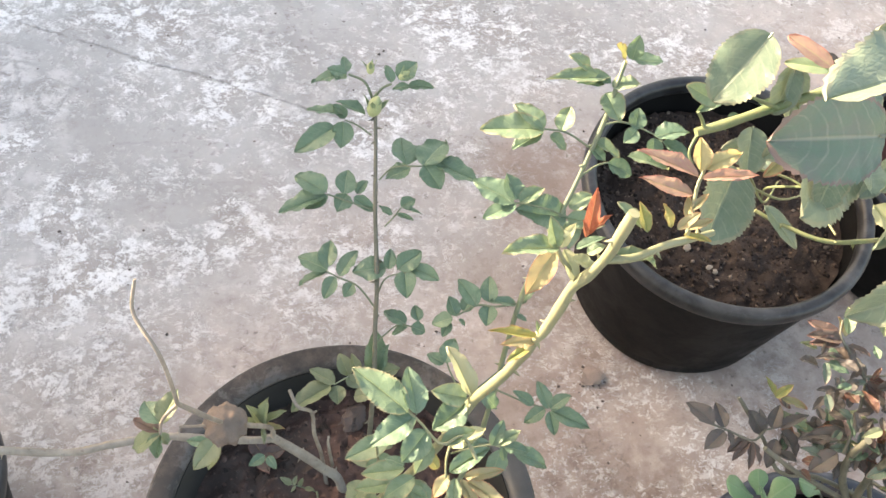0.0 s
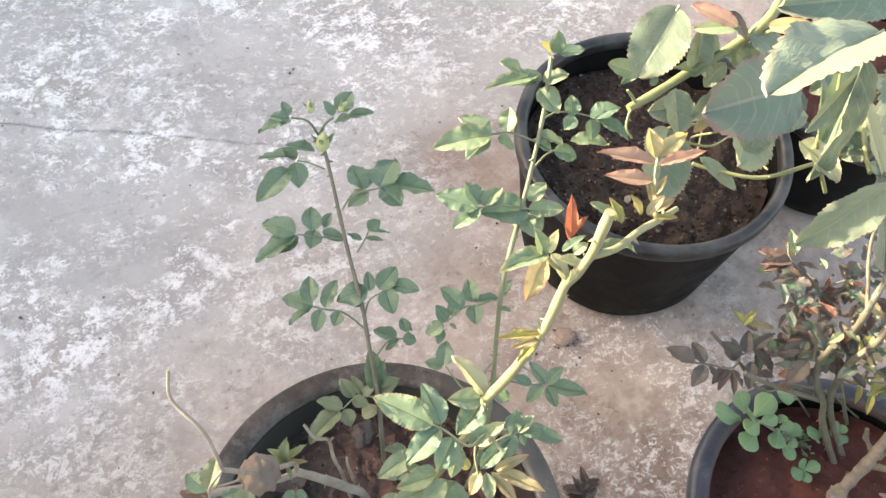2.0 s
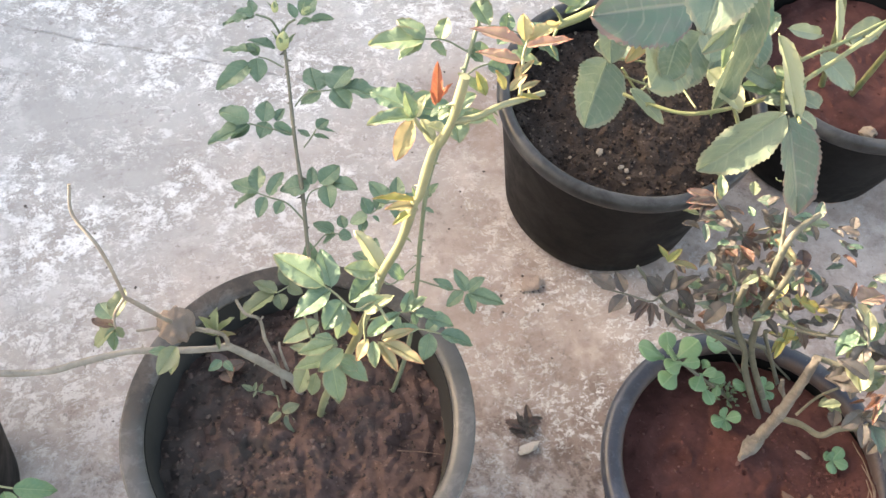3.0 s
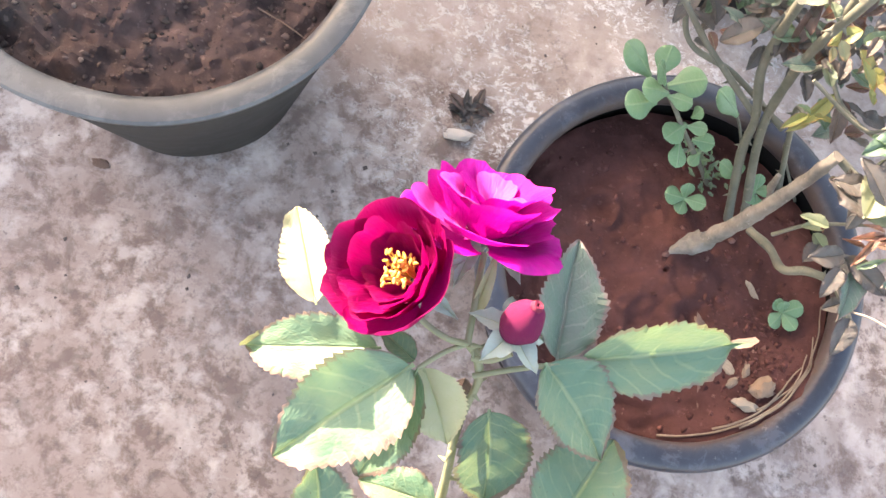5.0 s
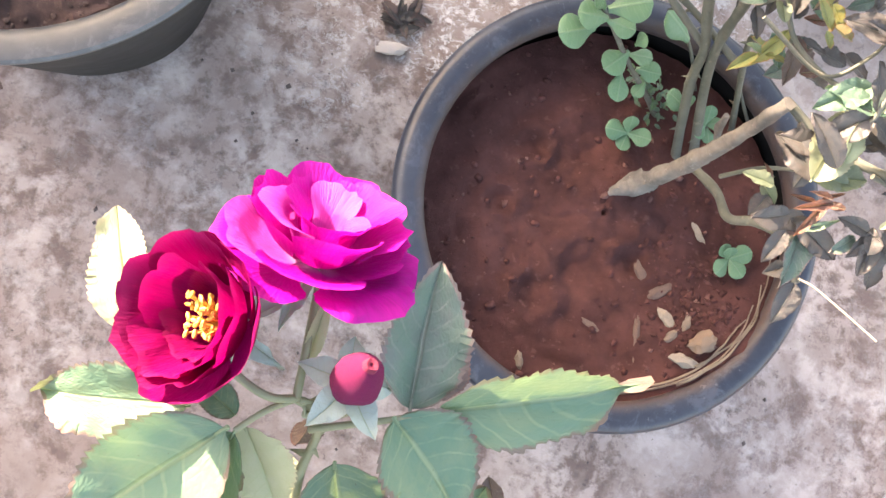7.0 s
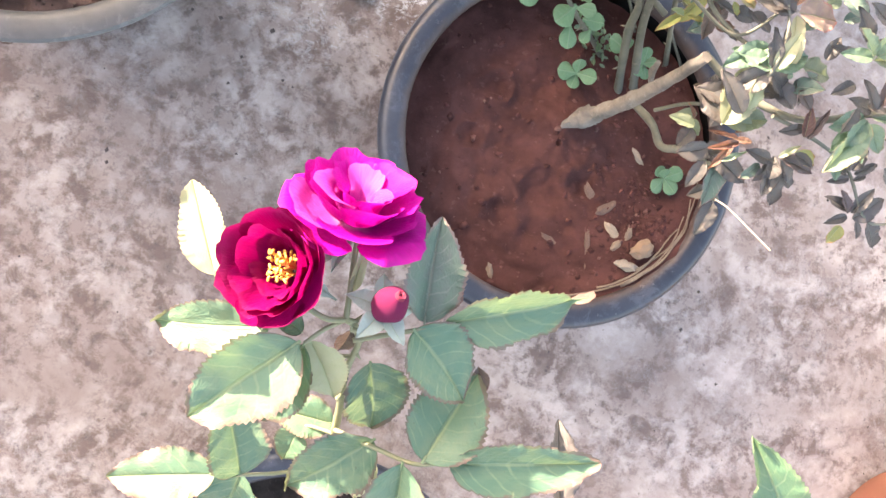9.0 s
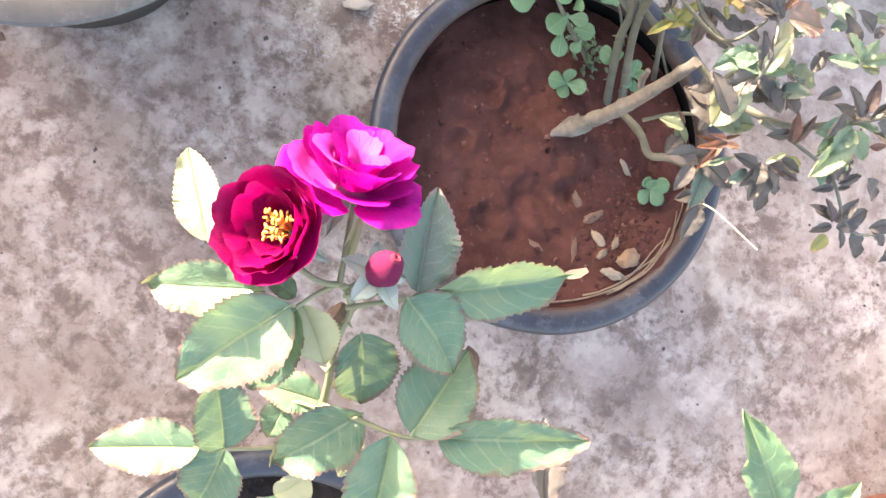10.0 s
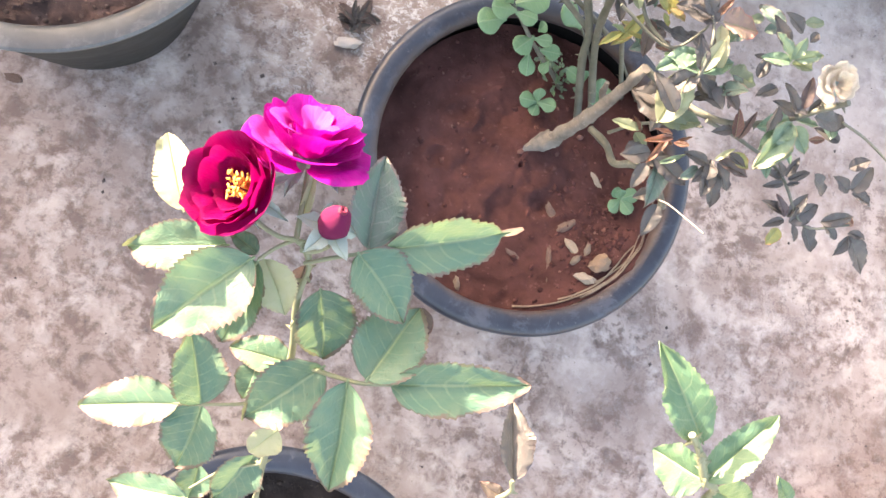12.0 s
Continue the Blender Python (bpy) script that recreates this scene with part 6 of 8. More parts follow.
leaf(PL, (-0.0541, 0.4928, 0.2166), (-0.0524, 0.4662, 0.1952), .3, LEAF_BROWN)
PL = plant("weed", (-0.1317, 0.4556, 0.1713), "small pale leafy weed at the edge of the soil", STEM_GREEN, "weed", "weeds")
stem(PL, .0012, .0008, [(-0.1315, 0.4560, 0.1807), (-0.1475, 0.4434, 0.1911), (-0.1693, 0.4393, 0.1970)])
leaf(PL, (-0.1625, 0.4458, 0.2013), (-0.1528, 0.4579, 0.2053), .6, LEAF_DULL)
leaf(PL, (-0.1625, 0.4458, 0.2013), (-0.1669, 0.4570, 0.2060), .6, LEAF_DULL)
leaf(PL, (-0.1654, 0.4433, 0.2015), (-0.1755, 0.4463, 0.2067), .6, LEAF_DULL)
leaf(PL, (-0.1627, 0.4399, 0.2014), (-0.1542, 0.4446, 0.2009), .6, LEAF_DULL)
leaf(PL, (-0.1655, 0.4391, 0.2016), (-0.1740, 0.4299, 0.2022), .6, LEAF_DULL)
leaf(PL, (-0.1601, 0.4366, 0.2014), (-0.1548, 0.4270, 0.2013), .6, LEAF_DULL)
leaf(PL, (-0.1684, 0.4360, 0.2018), (-0.1805, 0.4367, 0.2024), .6, LEAF_DULL)
leaf(PL, (-0.1516, 0.4394, 0.2009), (-0.1484, 0.4497, 0.2005), .5, LEAF_DULL)

# ---- the bush in the red soil ----
PL = plant("rose_bush", (0.4581, 0.4002, 0.1697), "bushy rose with small dark leaves, rusty tips and a pruned trunk", STEM_OLIVE)
stem(PL, .0035, .0026, [(0.4715, 0.4028, 0.2243), (0.4844, 0.3883, 0.2393), (0.4886, 0.3684, 0.2598), (0.5006, 0.3679, 0.2744), (0.5150, 0.3587, 0.2895), (0.5273, 0.3338, 0.2955)])
stem(PL, .0022, .0018, [(0.5117, 0.3587, 0.2896), (0.5200, 0.3605, 0.3043)])
stem(PL, .0038, .0032, [(0.4756, 0.4142, 0.1659), (0.4420, 0.4490, 0.2469), (0.4313, 0.4596, 0.2857), (0.4122, 0.4720, 0.3249), (0.4041, 0.4786, 0.3595), (0.3938, 0.4756, 0.4097)])
stem(PL, .0036, .0028, [(0.4896, 0.4195, 0.1653), (0.4432, 0.4556, 0.2710), (0.4266, 0.4653, 0.3400), (0.4184, 0.4643, 0.3908), (0.4140, 0.4591, 0.4359), (0.4158, 0.4633, 0.4606)])
stem(PL, .0026, .002, [(0.4309, 0.4617, 0.2856), (0.3946, 0.4712, 0.3103), (0.3692, 0.4808, 0.3245), (0.3430, 0.4810, 0.3546), (0.3263, 0.4872, 0.3678)])
stem(PL, .0024, .0016, [(0.5118, 0.4529, 0.1682), (0.4699, 0.4672, 0.2602), (0.4562, 0.4751, 0.2944), (0.4643, 0.4635, 0.3048), (0.4676, 0.4688, 0.3293)])
stem(PL, .0018, .0014, [(0.4267, 0.4612, 0.3604), (0.4373, 0.4653, 0.3701), (0.4521, 0.4471, 0.3660), (0.4716, 0.4314, 0.3718), (0.4868, 0.4190, 0.3876)])
stem(PL, .0016, .0010, [(0.4838, 0.3996, 0.2388), (0.4983, 0.4057, 0.2677), (0.5162, 0.4040, 0.2972), (0.5256, 0.3948, 0.3376)])
stem(PL, .0014, .0009, [(0.5187, 0.4560, 0.1871), (0.4830, 0.4721, 0.2273), (0.4784, 0.4776, 0.2366)])
stem(PL, .003, .0022, [(0.4616, 0.4182, 0.3544), (0.4932, 0.4002, 0.3580), (0.5278, 0.3884, 0.3787), (0.5619, 0.4000, 0.3879), (0.5776, 0.4064, 0.4185), (0.5831, 0.4077, 0.4364)])
stem(PL, .0016, .001, [(0.5121, 0.3865, 0.3738), (0.5470, 0.3849, 0.3633), (0.5931, 0.3755, 0.3479), (0.6265, 0.3450, 0.3389), (0.6657, 0.3576, 0.3377)])
stem(PL, .0016, .001, [(0.4932, 0.4002, 0.3580), (0.4822, 0.3982, 0.3992), (0.4822, 0.4022, 0.4144), (0.4836, 0.4272, 0.4181), (0.4782, 0.4473, 0.4169)])
stem(PL, .0014, .001, [(0.4225, 0.4427, 0.3868), (0.4671, 0.4287, 0.3771), (0.4863, 0.4439, 0.3862), (0.4899, 0.4553, 0.3957)])
stem(PL, .0012, .0009, [(0.5991, 0.4055, 0.4079), (0.6327, 0.4084, 0.3878), (0.6621, 0.3959, 0.3842)])
stem(PL, .0026, .0018, [(0.4534, 0.4601, 0.2853), (0.4056, 0.4820, 0.2947), (0.3627, 0.4840, 0.3108), (0.3441, 0.5066, 0.3343), (0.3201, 0.5377, 0.3576)])
stem(PL, .0012, .0008, [(0.3433, 0.5117, 0.3436), (0.3240, 0.4991, 0.3542), (0.2987, 0.5070, 0.3622), (0.2752, 0.5150, 0.3664)])
stem(PL, .001, .0008, [(0.3401, 0.5114, 0.3437), (0.3611, 0.5138, 0.3478), (0.3830, 0.5209, 0.3517)])
stem(PL, .0034, .0026, [(0.4318, 0.4889, 0.3873), (0.4233, 0.4875, 0.4286), (0.4327, 0.4987, 0.4562), (0.4591, 0.5109, 0.4629)])
stem(PL, .002, .0014, [(0.4219, 0.4886, 0.4382), (0.4385, 0.5334, 0.4642), (0.4511, 0.5595, 0.5013)])
stem(PL, .0016, .001, [(0.3977, 0.4808, 0.3625), (0.4095, 0.5122, 0.3896), (0.4099, 0.5328, 0.4079), (0.3895, 0.5585, 0.4266), (0.3899, 0.5716, 0.4357)])
stem(PL, .0012, .0008, [(0.4092, 0.5317, 0.4080), (0.4364, 0.5292, 0.4169), (0.4482, 0.5325, 0.4212)])
leaf(PL, (0.2880, 0.5113, 0.3662), (0.2675, 0.5310, 0.3688), .55, LEAF_DARK)
leaf(PL, (0.2976, 0.5082, 0.3641), (0.2932, 0.5297, 0.3682), .5, LEAF_DARK)
leaf(PL, (0.2970, 0.5057, 0.3623), (0.2772, 0.4913, 0.3606), .62, LEAF_DARK)
leaf(PL, (0.3011, 0.5050, 0.3613), (0.3028, 0.4922, 0.3599), .5, LEAF_DARK)
leaf(PL, (0.3207, 0.4983, 0.3543), (0.3032, 0.4844, 0.3506), .35, LEAF_BROWN)
leaf(PL, (0.3217, 0.4980, 0.3543), (0.3184, 0.4761, 0.3458), .3, LEAF_BROWN)
leaf(PL, (0.3232, 0.4976, 0.3543), (0.3318, 0.4812, 0.3452), .35, LEAF_BROWN)
leaf(PL, (0.3194, 0.5017, 0.3542), (0.3007, 0.4911, 0.3504), .4, LEAF_BROWN)
leaf(PL, (0.3392, 0.5098, 0.3438), (0.3269, 0.5250, 0.3579), .6, LEAF_DARK)
leaf(PL, (0.3427, 0.5107, 0.3437), (0.3368, 0.5265, 0.3575), .4, LEAF_DARK)
leaf(PL, (0.3490, 0.5123, 0.3454), (0.3566, 0.5292, 0.3569), .6, LEAF_DARK)
leaf(PL, (0.3548, 0.5128, 0.3471), (0.3808, 0.5204, 0.3566), .35, LEAF_DARK)
leaf(PL, (0.3571, 0.5100, 0.3452), (0.3718, 0.4894, 0.3342), .6, LEAF_DARK)
leaf(PL, (0.3521, 0.5038, 0.3418), (0.3417, 0.4817, 0.3306), .5, LEAF_DARK)
leaf(PL, (0.3469, 0.5326, 0.3713), (0.3390, 0.5468, 0.3806), .35, LEAF_YOUNG)
leaf(PL, (0.3461, 0.5310, 0.3714), (0.3617, 0.5385, 0.3803), .4, LEAF_YOUNG)
leaf(PL, (0.3514, 0.5295, 0.3713), (0.3764, 0.5218, 0.3662), .35, LEAF_AMBER)
leaf(PL, (0.4009, 0.4936, 0.3714), (0.3667, 0.4972, 0.3722), .45, LEAF_DARK)
leaf(PL, (0.3925, 0.4823, 0.3626), (0.3710, 0.4730, 0.3445), .55, LEAF_DARK)
leaf(PL, (0.4031, 0.4943, 0.3809), (0.4176, 0.5006, 0.3898), .5, LEAF_DARK)
leaf(PL, (0.3901, 0.4814, 0.3531), (0.3985, 0.4792, 0.3395), .5, LEAF_DARK)
leaf(PL, (0.4135, 0.4763, 0.3623), (0.4161, 0.4980, 0.3900), .3, LEAF_BROWN)
leaf(PL, (0.4135, 0.4763, 0.3623), (0.4324, 0.4847, 0.3709), .45, LEAF_DARK)
leaf(PL, (0.4124, 0.4758, 0.3575), (0.4104, 0.4784, 0.3496), .5, LEAF_DARK)
leaf(PL, (0.3889, 0.5575, 0.4267), (0.3602, 0.5624, 0.4321), .45, LEAF_BROWN)
leaf(PL, (0.3885, 0.5589, 0.4266), (0.3644, 0.5753, 0.4314), .4, LEAF_BROWN)
leaf(PL, (0.3869, 0.5561, 0.4268), (0.3595, 0.5555, 0.4276), .4, LEAF_BROWN)
leaf(PL, (0.3937, 0.5607, 0.4264), (0.3889, 0.5751, 0.4356), .5, LEAF_AMBER)
leaf(PL, (0.3935, 0.5608, 0.4312), (0.3971, 0.5826, 0.4398), .4, LEAF_LIME)
leaf(PL, (0.3947, 0.5537, 0.4219), (0.3988, 0.5365, 0.4176), .5, LEAF_DARK)
leaf(PL, (0.3964, 0.5546, 0.4218), (0.4138, 0.5453, 0.4217), .4, LEAF_BROWN)
leaf(PL, (0.3891, 0.5455, 0.4175), (0.3686, 0.5481, 0.4180), .4, LEAF_DARK)
leaf(PL, (0.4041, 0.5281, 0.4082), (0.3871, 0.5226, 0.3994), .5, LEAF_DARK)
leaf(PL, (0.4093, 0.5266, 0.4082), (0.4133, 0.5060, 0.3993), .45, LEAF_DARK)
leaf(PL, (0.4109, 0.5274, 0.4081), (0.4252, 0.5093, 0.4036), .5, LEAF_BROWN)
leaf(PL, (0.4135, 0.5287, 0.4080), (0.4315, 0.5235, 0.4077), .45, LEAF_RUST)
leaf(PL, (0.4157, 0.5288, 0.4098), (0.4226, 0.5362, 0.4170), .35, LEAF_RUST)
leaf(PL, (0.4364, 0.5292, 0.4169), (0.4300, 0.5411, 0.4262), .55, LEAF_DARK)
leaf(PL, (0.4397, 0.5296, 0.4168), (0.4562, 0.5306, 0.4205), .5, LEAF_DARK)
leaf(PL, (0.4399, 0.5251, 0.4170), (0.4464, 0.5073, 0.4127), .5, LEAF_RUST)
leaf(PL, (0.4362, 0.5272, 0.4151), (0.4370, 0.5126, 0.4080), .4, LEAF_AMBER)
leaf(PL, (0.4072, 0.5370, 0.4126), (0.3963, 0.5303, 0.4084), .4, LEAF_BROWN)
leaf(PL, (0.4380, 0.4757, 0.4033), (0.4239, 0.4663, 0.3908), .5, LEAF_YOUNG)
leaf(PL, (0.4410, 0.4697, 0.4010), (0.4503, 0.4747, 0.4129), .5, LEAF_LIME)
leaf(PL, (0.4380, 0.4607, 0.4061), (0.4577, 0.4447, 0.3966), .5, LEAF_YOUNG)
leaf(PL, (0.4475, 0.4523, 0.3657), (0.4389, 0.4324, 0.3468), .35, LEAF_YOUNG)
leaf(PL, (0.4533, 0.4504, 0.3658), (0.4628, 0.4275, 0.3468), .4, LEAF_BROWN)
leaf(PL, (0.4385, 0.4837, 0.4278), (0.4242, 0.5059, 0.4374), .35, LEAF_AMBER)
leaf(PL, (0.4820, 0.4030, 0.4144), (0.4738, 0.4252, 0.4235), .42, LEAF_DARK)
leaf(PL, (0.4828, 0.4032, 0.4144), (0.4907, 0.4280, 0.4232), .40, LEAF_PALE_LIT)
leaf(PL, (0.4824, 0.4020, 0.4124), (0.4629, 0.3847, 0.4002), .55, LEAF_DARK)
leaf(PL, (0.4801, 0.3776, 0.4004), (0.4794, 0.4028, 0.4093), .40, LEAF_PALE_LIT)
leaf(PL, (0.4765, 0.3741, 0.4006), (0.4537, 0.3935, 0.4100), .45, LEAF_DARK)
leaf(PL, (0.4815, 0.4003, 0.4125), (0.5076, 0.3962, 0.3990), .60, LEAF_DARK)
leaf(PL, (0.4852, 0.4031, 0.4123), (0.5075, 0.4219, 0.4079), .50, LEAF_GREEN)
leaf(PL, (0.4830, 0.4031, 0.4123), (0.4563, 0.4110, 0.4090), .45, LEAF_GREEN)
leaf(PL, (0.5051, 0.4049, 0.4037), (0.5228, 0.3954, 0.3886), .45, LEAF_DARK)
leaf(PL, (0.5075, 0.4146, 0.4031), (0.5358, 0.4190, 0.3923), .5, LEAF_DULL)
leaf(PL, (0.4699, 0.3856, 0.3897), (0.4476, 0.3844, 0.3901), .6, LEAF_DARK)
leaf(PL, (0.4764, 0.3885, 0.3793), (0.4709, 0.3735, 0.3700), .5, LEAF_DARK)
leaf(PL, (0.4691, 0.3698, 0.3907), (0.4957, 0.3724, 0.3902), .55, LEAF_DULL)
leaf(PL, (0.4787, 0.3553, 0.4017), (0.4568, 0.3445, 0.4077), .2, LEAF_RUST)
leaf(PL, (0.4762, 0.3566, 0.4017), (0.4684, 0.3346, 0.3927), .2, LEAF_RUST)
leaf(PL, (0.4782, 0.3573, 0.4016), (0.4628, 0.3559, 0.4070), .2, LEAF_RUST)
leaf(PL, (0.4654, 0.3672, 0.3602), (0.4464, 0.3689, 0.3603), .5, LEAF_DULL)
leaf(PL, (0.4841, 0.3576, 0.3503), (0.4628, 0.3480, 0.3511), .6, LEAF_DARK)
leaf(PL, (0.4846, 0.3555, 0.3504), (0.5156, 0.3468, 0.3403), .40, LEAF_DARK)
leaf(PL, (0.4839, 0.3483, 0.3508), (0.4792, 0.3279, 0.3418), .5, LEAF_DARK)
leaf(PL, (0.4992, 0.3338, 0.3311), (0.4868, 0.3250, 0.3317), .7, LEAF_DARK)
leaf(PL, (0.4928, 0.3512, 0.3505), (0.5093, 0.3616, 0.3599), .2, LEAF_LIME)
leaf(PL, (0.5295, 0.3752, 0.3897), (0.5243, 0.3931, 0.3990), .4, LEAF_RUST)
leaf(PL, (0.5320, 0.3747, 0.3897), (0.5377, 0.3956, 0.3988), .25, LEAF_BROWN)
leaf(PL, (0.5282, 0.3815, 0.3893), (0.5114, 0.3735, 0.3900), .4, LEAF_DARK)
leaf(PL, (0.5263, 0.3605, 0.3598), (0.5065, 0.3619, 0.3651), .45, LEAF_DARK)
leaf(PL, (0.5287, 0.3603, 0.3598), (0.5208, 0.3435, 0.3557), .5, LEAF_DARK)
leaf(PL, (0.5303, 0.3595, 0.3598), (0.5323, 0.3366, 0.3508), .45, LEAF_DARK)
leaf(PL, (0.5321, 0.3600, 0.3597), (0.5459, 0.3316, 0.3458), .35, LEAF_DARK)
leaf(PL, (0.5344, 0.3631, 0.3595), (0.5540, 0.3484, 0.3499), .5, LEAF_DARK)
leaf(PL, (0.5347, 0.3656, 0.3594), (0.5651, 0.3628, 0.3541), .3, LEAF_BROWN)
leaf(PL, (0.5325, 0.3648, 0.3595), (0.5414, 0.3749, 0.3690), .3, LEAF_PALE_LIT)
leaf(PL, (0.5379, 0.3691, 0.3694), (0.5633, 0.3683, 0.3589), .4, LEAF_YOUNG)
leaf(PL, (0.5629, 0.3978, 0.3984), (0.5394, 0.3838, 0.4046), .55, LEAF_GREEN)
leaf(PL, (0.5655, 0.3964, 0.3984), (0.5441, 0.3546, 0.4010), .38, LEAF_LIME)
leaf(PL, (0.5657, 0.3956, 0.3985), (0.5453, 0.3708, 0.4001), .45, LEAF_GREEN)
leaf(PL, (0.5682, 0.3950, 0.3985), (0.5843, 0.3794, 0.3940), .55, LEAF_LIME)
leaf(PL, (0.5686, 0.3997, 0.3982), (0.5881, 0.4020, 0.3979), .35, LEAF_LIME)
leaf(PL, (0.5664, 0.4035, 0.3980), (0.5435, 0.4037, 0.4086), .4, LEAF_DARK)
leaf(PL, (0.5624, 0.4016, 0.4085), (0.5460, 0.4149, 0.4183), .4, LEAF_DARK)
leaf(PL, (0.5663, 0.4051, 0.4083), (0.5644, 0.4260, 0.4175), .4, LEAF_BROWN)
leaf(PL, (0.5711, 0.4046, 0.4082), (0.5821, 0.4189, 0.4177), .35, LEAF_DARK)
leaf(PL, (0.5763, 0.4020, 0.4083), (0.6077, 0.4077, 0.4021), .45, LEAF_DARK)
leaf(PL, (0.5813, 0.3885, 0.3987), (0.5947, 0.3930, 0.3983), .4, LEAF_RUST)
leaf(PL, (0.5391, 0.4266, 0.4281), (0.5184, 0.4353, 0.4434), .45, LEAF_LIME)
leaf(PL, (0.5398, 0.4277, 0.4280), (0.5426, 0.4418, 0.4376), .5, LEAF_LIME)
leaf(PL, (0.5410, 0.4282, 0.4280), (0.5606, 0.4372, 0.4325), .4, LEAF_LIME)
leaf(PL, (0.5385, 0.4256, 0.4281), (0.5175, 0.4230, 0.4285), .45, LEAF_GREEN)
leaf(PL, (0.5395, 0.4246, 0.4282), (0.5631, 0.4322, 0.4171), .35, LEAF_DULL)
leaf(PL, (0.5353, 0.4341, 0.4277), (0.5166, 0.4494, 0.4373), .4, LEAF_DARK)
leaf(PL, (0.5433, 0.4503, 0.4266), (0.5244, 0.4546, 0.4370), .5, LEAF_DARK)
leaf(PL, (0.4816, 0.4420, 0.4172), (0.4610, 0.4431, 0.4225), .4, LEAF_DARK)
leaf(PL, (0.4811, 0.4440, 0.4171), (0.4663, 0.4562, 0.4268), .5, LEAF_DARK)
leaf(PL, (0.4833, 0.4448, 0.4170), (0.4883, 0.4559, 0.4267), .3, LEAF_RUST)
leaf(PL, (0.4495, 0.4404, 0.4072), (0.4360, 0.4489, 0.4171), .3, LEAF_YOUNG)
leaf(PL, (0.4516, 0.4412, 0.4072), (0.4697, 0.4431, 0.3966), .3, LEAF_AMBER)
leaf(PL, (0.4480, 0.4375, 0.4074), (0.4562, 0.4315, 0.4026), .35, LEAF_YOUNG)
leaf(PL, (0.4370, 0.4365, 0.3566), (0.4219, 0.4214, 0.3577), .3, LEAF_YOUNG)
leaf(PL, (0.4389, 0.4382, 0.3565), (0.4259, 0.4357, 0.3669), .3, LEAF_LIME)
leaf(PL, (0.4413, 0.4382, 0.3565), (0.4555, 0.4387, 0.3563), .3, LEAF_YOUNG)
leaf(PL, (0.6368, 0.3909, 0.3670), (0.6503, 0.4013, 0.3731), .55, LEAF_DARK)
leaf(PL, (0.6561, 0.3819, 0.3467), (0.6642, 0.4018, 0.3579), .55, LEAF_DARK)
leaf(PL, (0.6565, 0.3797, 0.3469), (0.6809, 0.3793, 0.3391), .5, LEAF_DARK)
leaf(PL, (0.6536, 0.3811, 0.3468), (0.6351, 0.3851, 0.3571), .5, LEAF_DARK)
leaf(PL, (0.5939, 0.3710, 0.3481), (0.5753, 0.3732, 0.3534), .35, LEAF_DARK)
leaf(PL, (0.5959, 0.3740, 0.3480), (0.5828, 0.3818, 0.3579), .4, LEAF_DARK)
leaf(PL, (0.5983, 0.3748, 0.3479), (0.6010, 0.3904, 0.3572), .4, LEAF_DARK)
leaf(PL, (0.5997, 0.3729, 0.3480), (0.6188, 0.3864, 0.3470), .3, LEAF_DARK)
leaf(PL, (0.5968, 0.3695, 0.3482), (0.5809, 0.3619, 0.3488), .35, LEAF_DARK)
leaf(PL, (0.5997, 0.3682, 0.3482), (0.6111, 0.3743, 0.3477), .3, LEAF_DARK)
leaf(PL, (0.6156, 0.3810, 0.3575), (0.6350, 0.3703, 0.3476), .5, LEAF_DARK)
leaf(PL, (0.6078, 0.3486, 0.3389), (0.5860, 0.3527, 0.3441), .4, LEAF_DARK)
leaf(PL, (0.6096, 0.3469, 0.3390), (0.5940, 0.3592, 0.3488), .4, LEAF_BROWN)
leaf(PL, (0.6116, 0.3474, 0.3390), (0.6201, 0.3678, 0.3480), .4, LEAF_DARK)
leaf(PL, (0.6088, 0.3442, 0.3392), (0.5930, 0.3344, 0.3399), .4, LEAF_DARK)
leaf(PL, (0.6140, 0.3435, 0.3391), (0.6347, 0.3637, 0.3429), .5, LEAF_DARK)
leaf(PL, (0.6168, 0.3420, 0.3392), (0.6251, 0.3309, 0.3345), .4, LEAF_DARK)
leaf(PL, (0.6265, 0.3450, 0.3389), (0.6472, 0.3289, 0.3292), .45, LEAF_DARK)
leaf(PL, (0.6054, 0.3360, 0.3396), (0.6016, 0.3212, 0.3353), .7, LEAF_YOUNG)
leaf(PL, (0.6406, 0.3519, 0.3383), (0.6659, 0.3642, 0.3424), .4, LEAF_DARK)
leaf(PL, (0.6436, 0.3505, 0.3384), (0.6614, 0.3448, 0.3333), .5, LEAF_DARK)
leaf(PL, (0.6709, 0.3502, 0.3329), (0.6650, 0.3319, 0.3288), .55, LEAF_DARK)
leaf(PL, (0.6709, 0.3502, 0.3329), (0.7028, 0.3274, 0.3183), .42, LEAF_DARK)
leaf(PL, (0.6694, 0.3522, 0.3328), (0.6865, 0.3528, 0.3326), .5, LEAF_DARK)
leaf(PL, (0.6599, 0.3605, 0.3376), (0.6707, 0.3592, 0.3375), .7, LEAF_RUST)
leaf(PL, (0.4903, 0.4009, 0.3479), (0.4711, 0.4040, 0.3530), .6, LEAF_DARK)
leaf(PL, (0.4890, 0.3984, 0.3480), (0.4933, 0.4112, 0.3574), .5, LEAF_DARK)
leaf(PL, (0.4925, 0.3801, 0.2988), (0.4838, 0.3643, 0.2997), .7, LEAF_DARK)
leaf(PL, (0.4867, 0.3863, 0.2985), (0.4995, 0.3765, 0.2988), .6, LEAF_DULL)
leaf(PL, (0.4887, 0.3892, 0.3083), (0.4732, 0.3854, 0.3087), .5, LEAF_DULL)
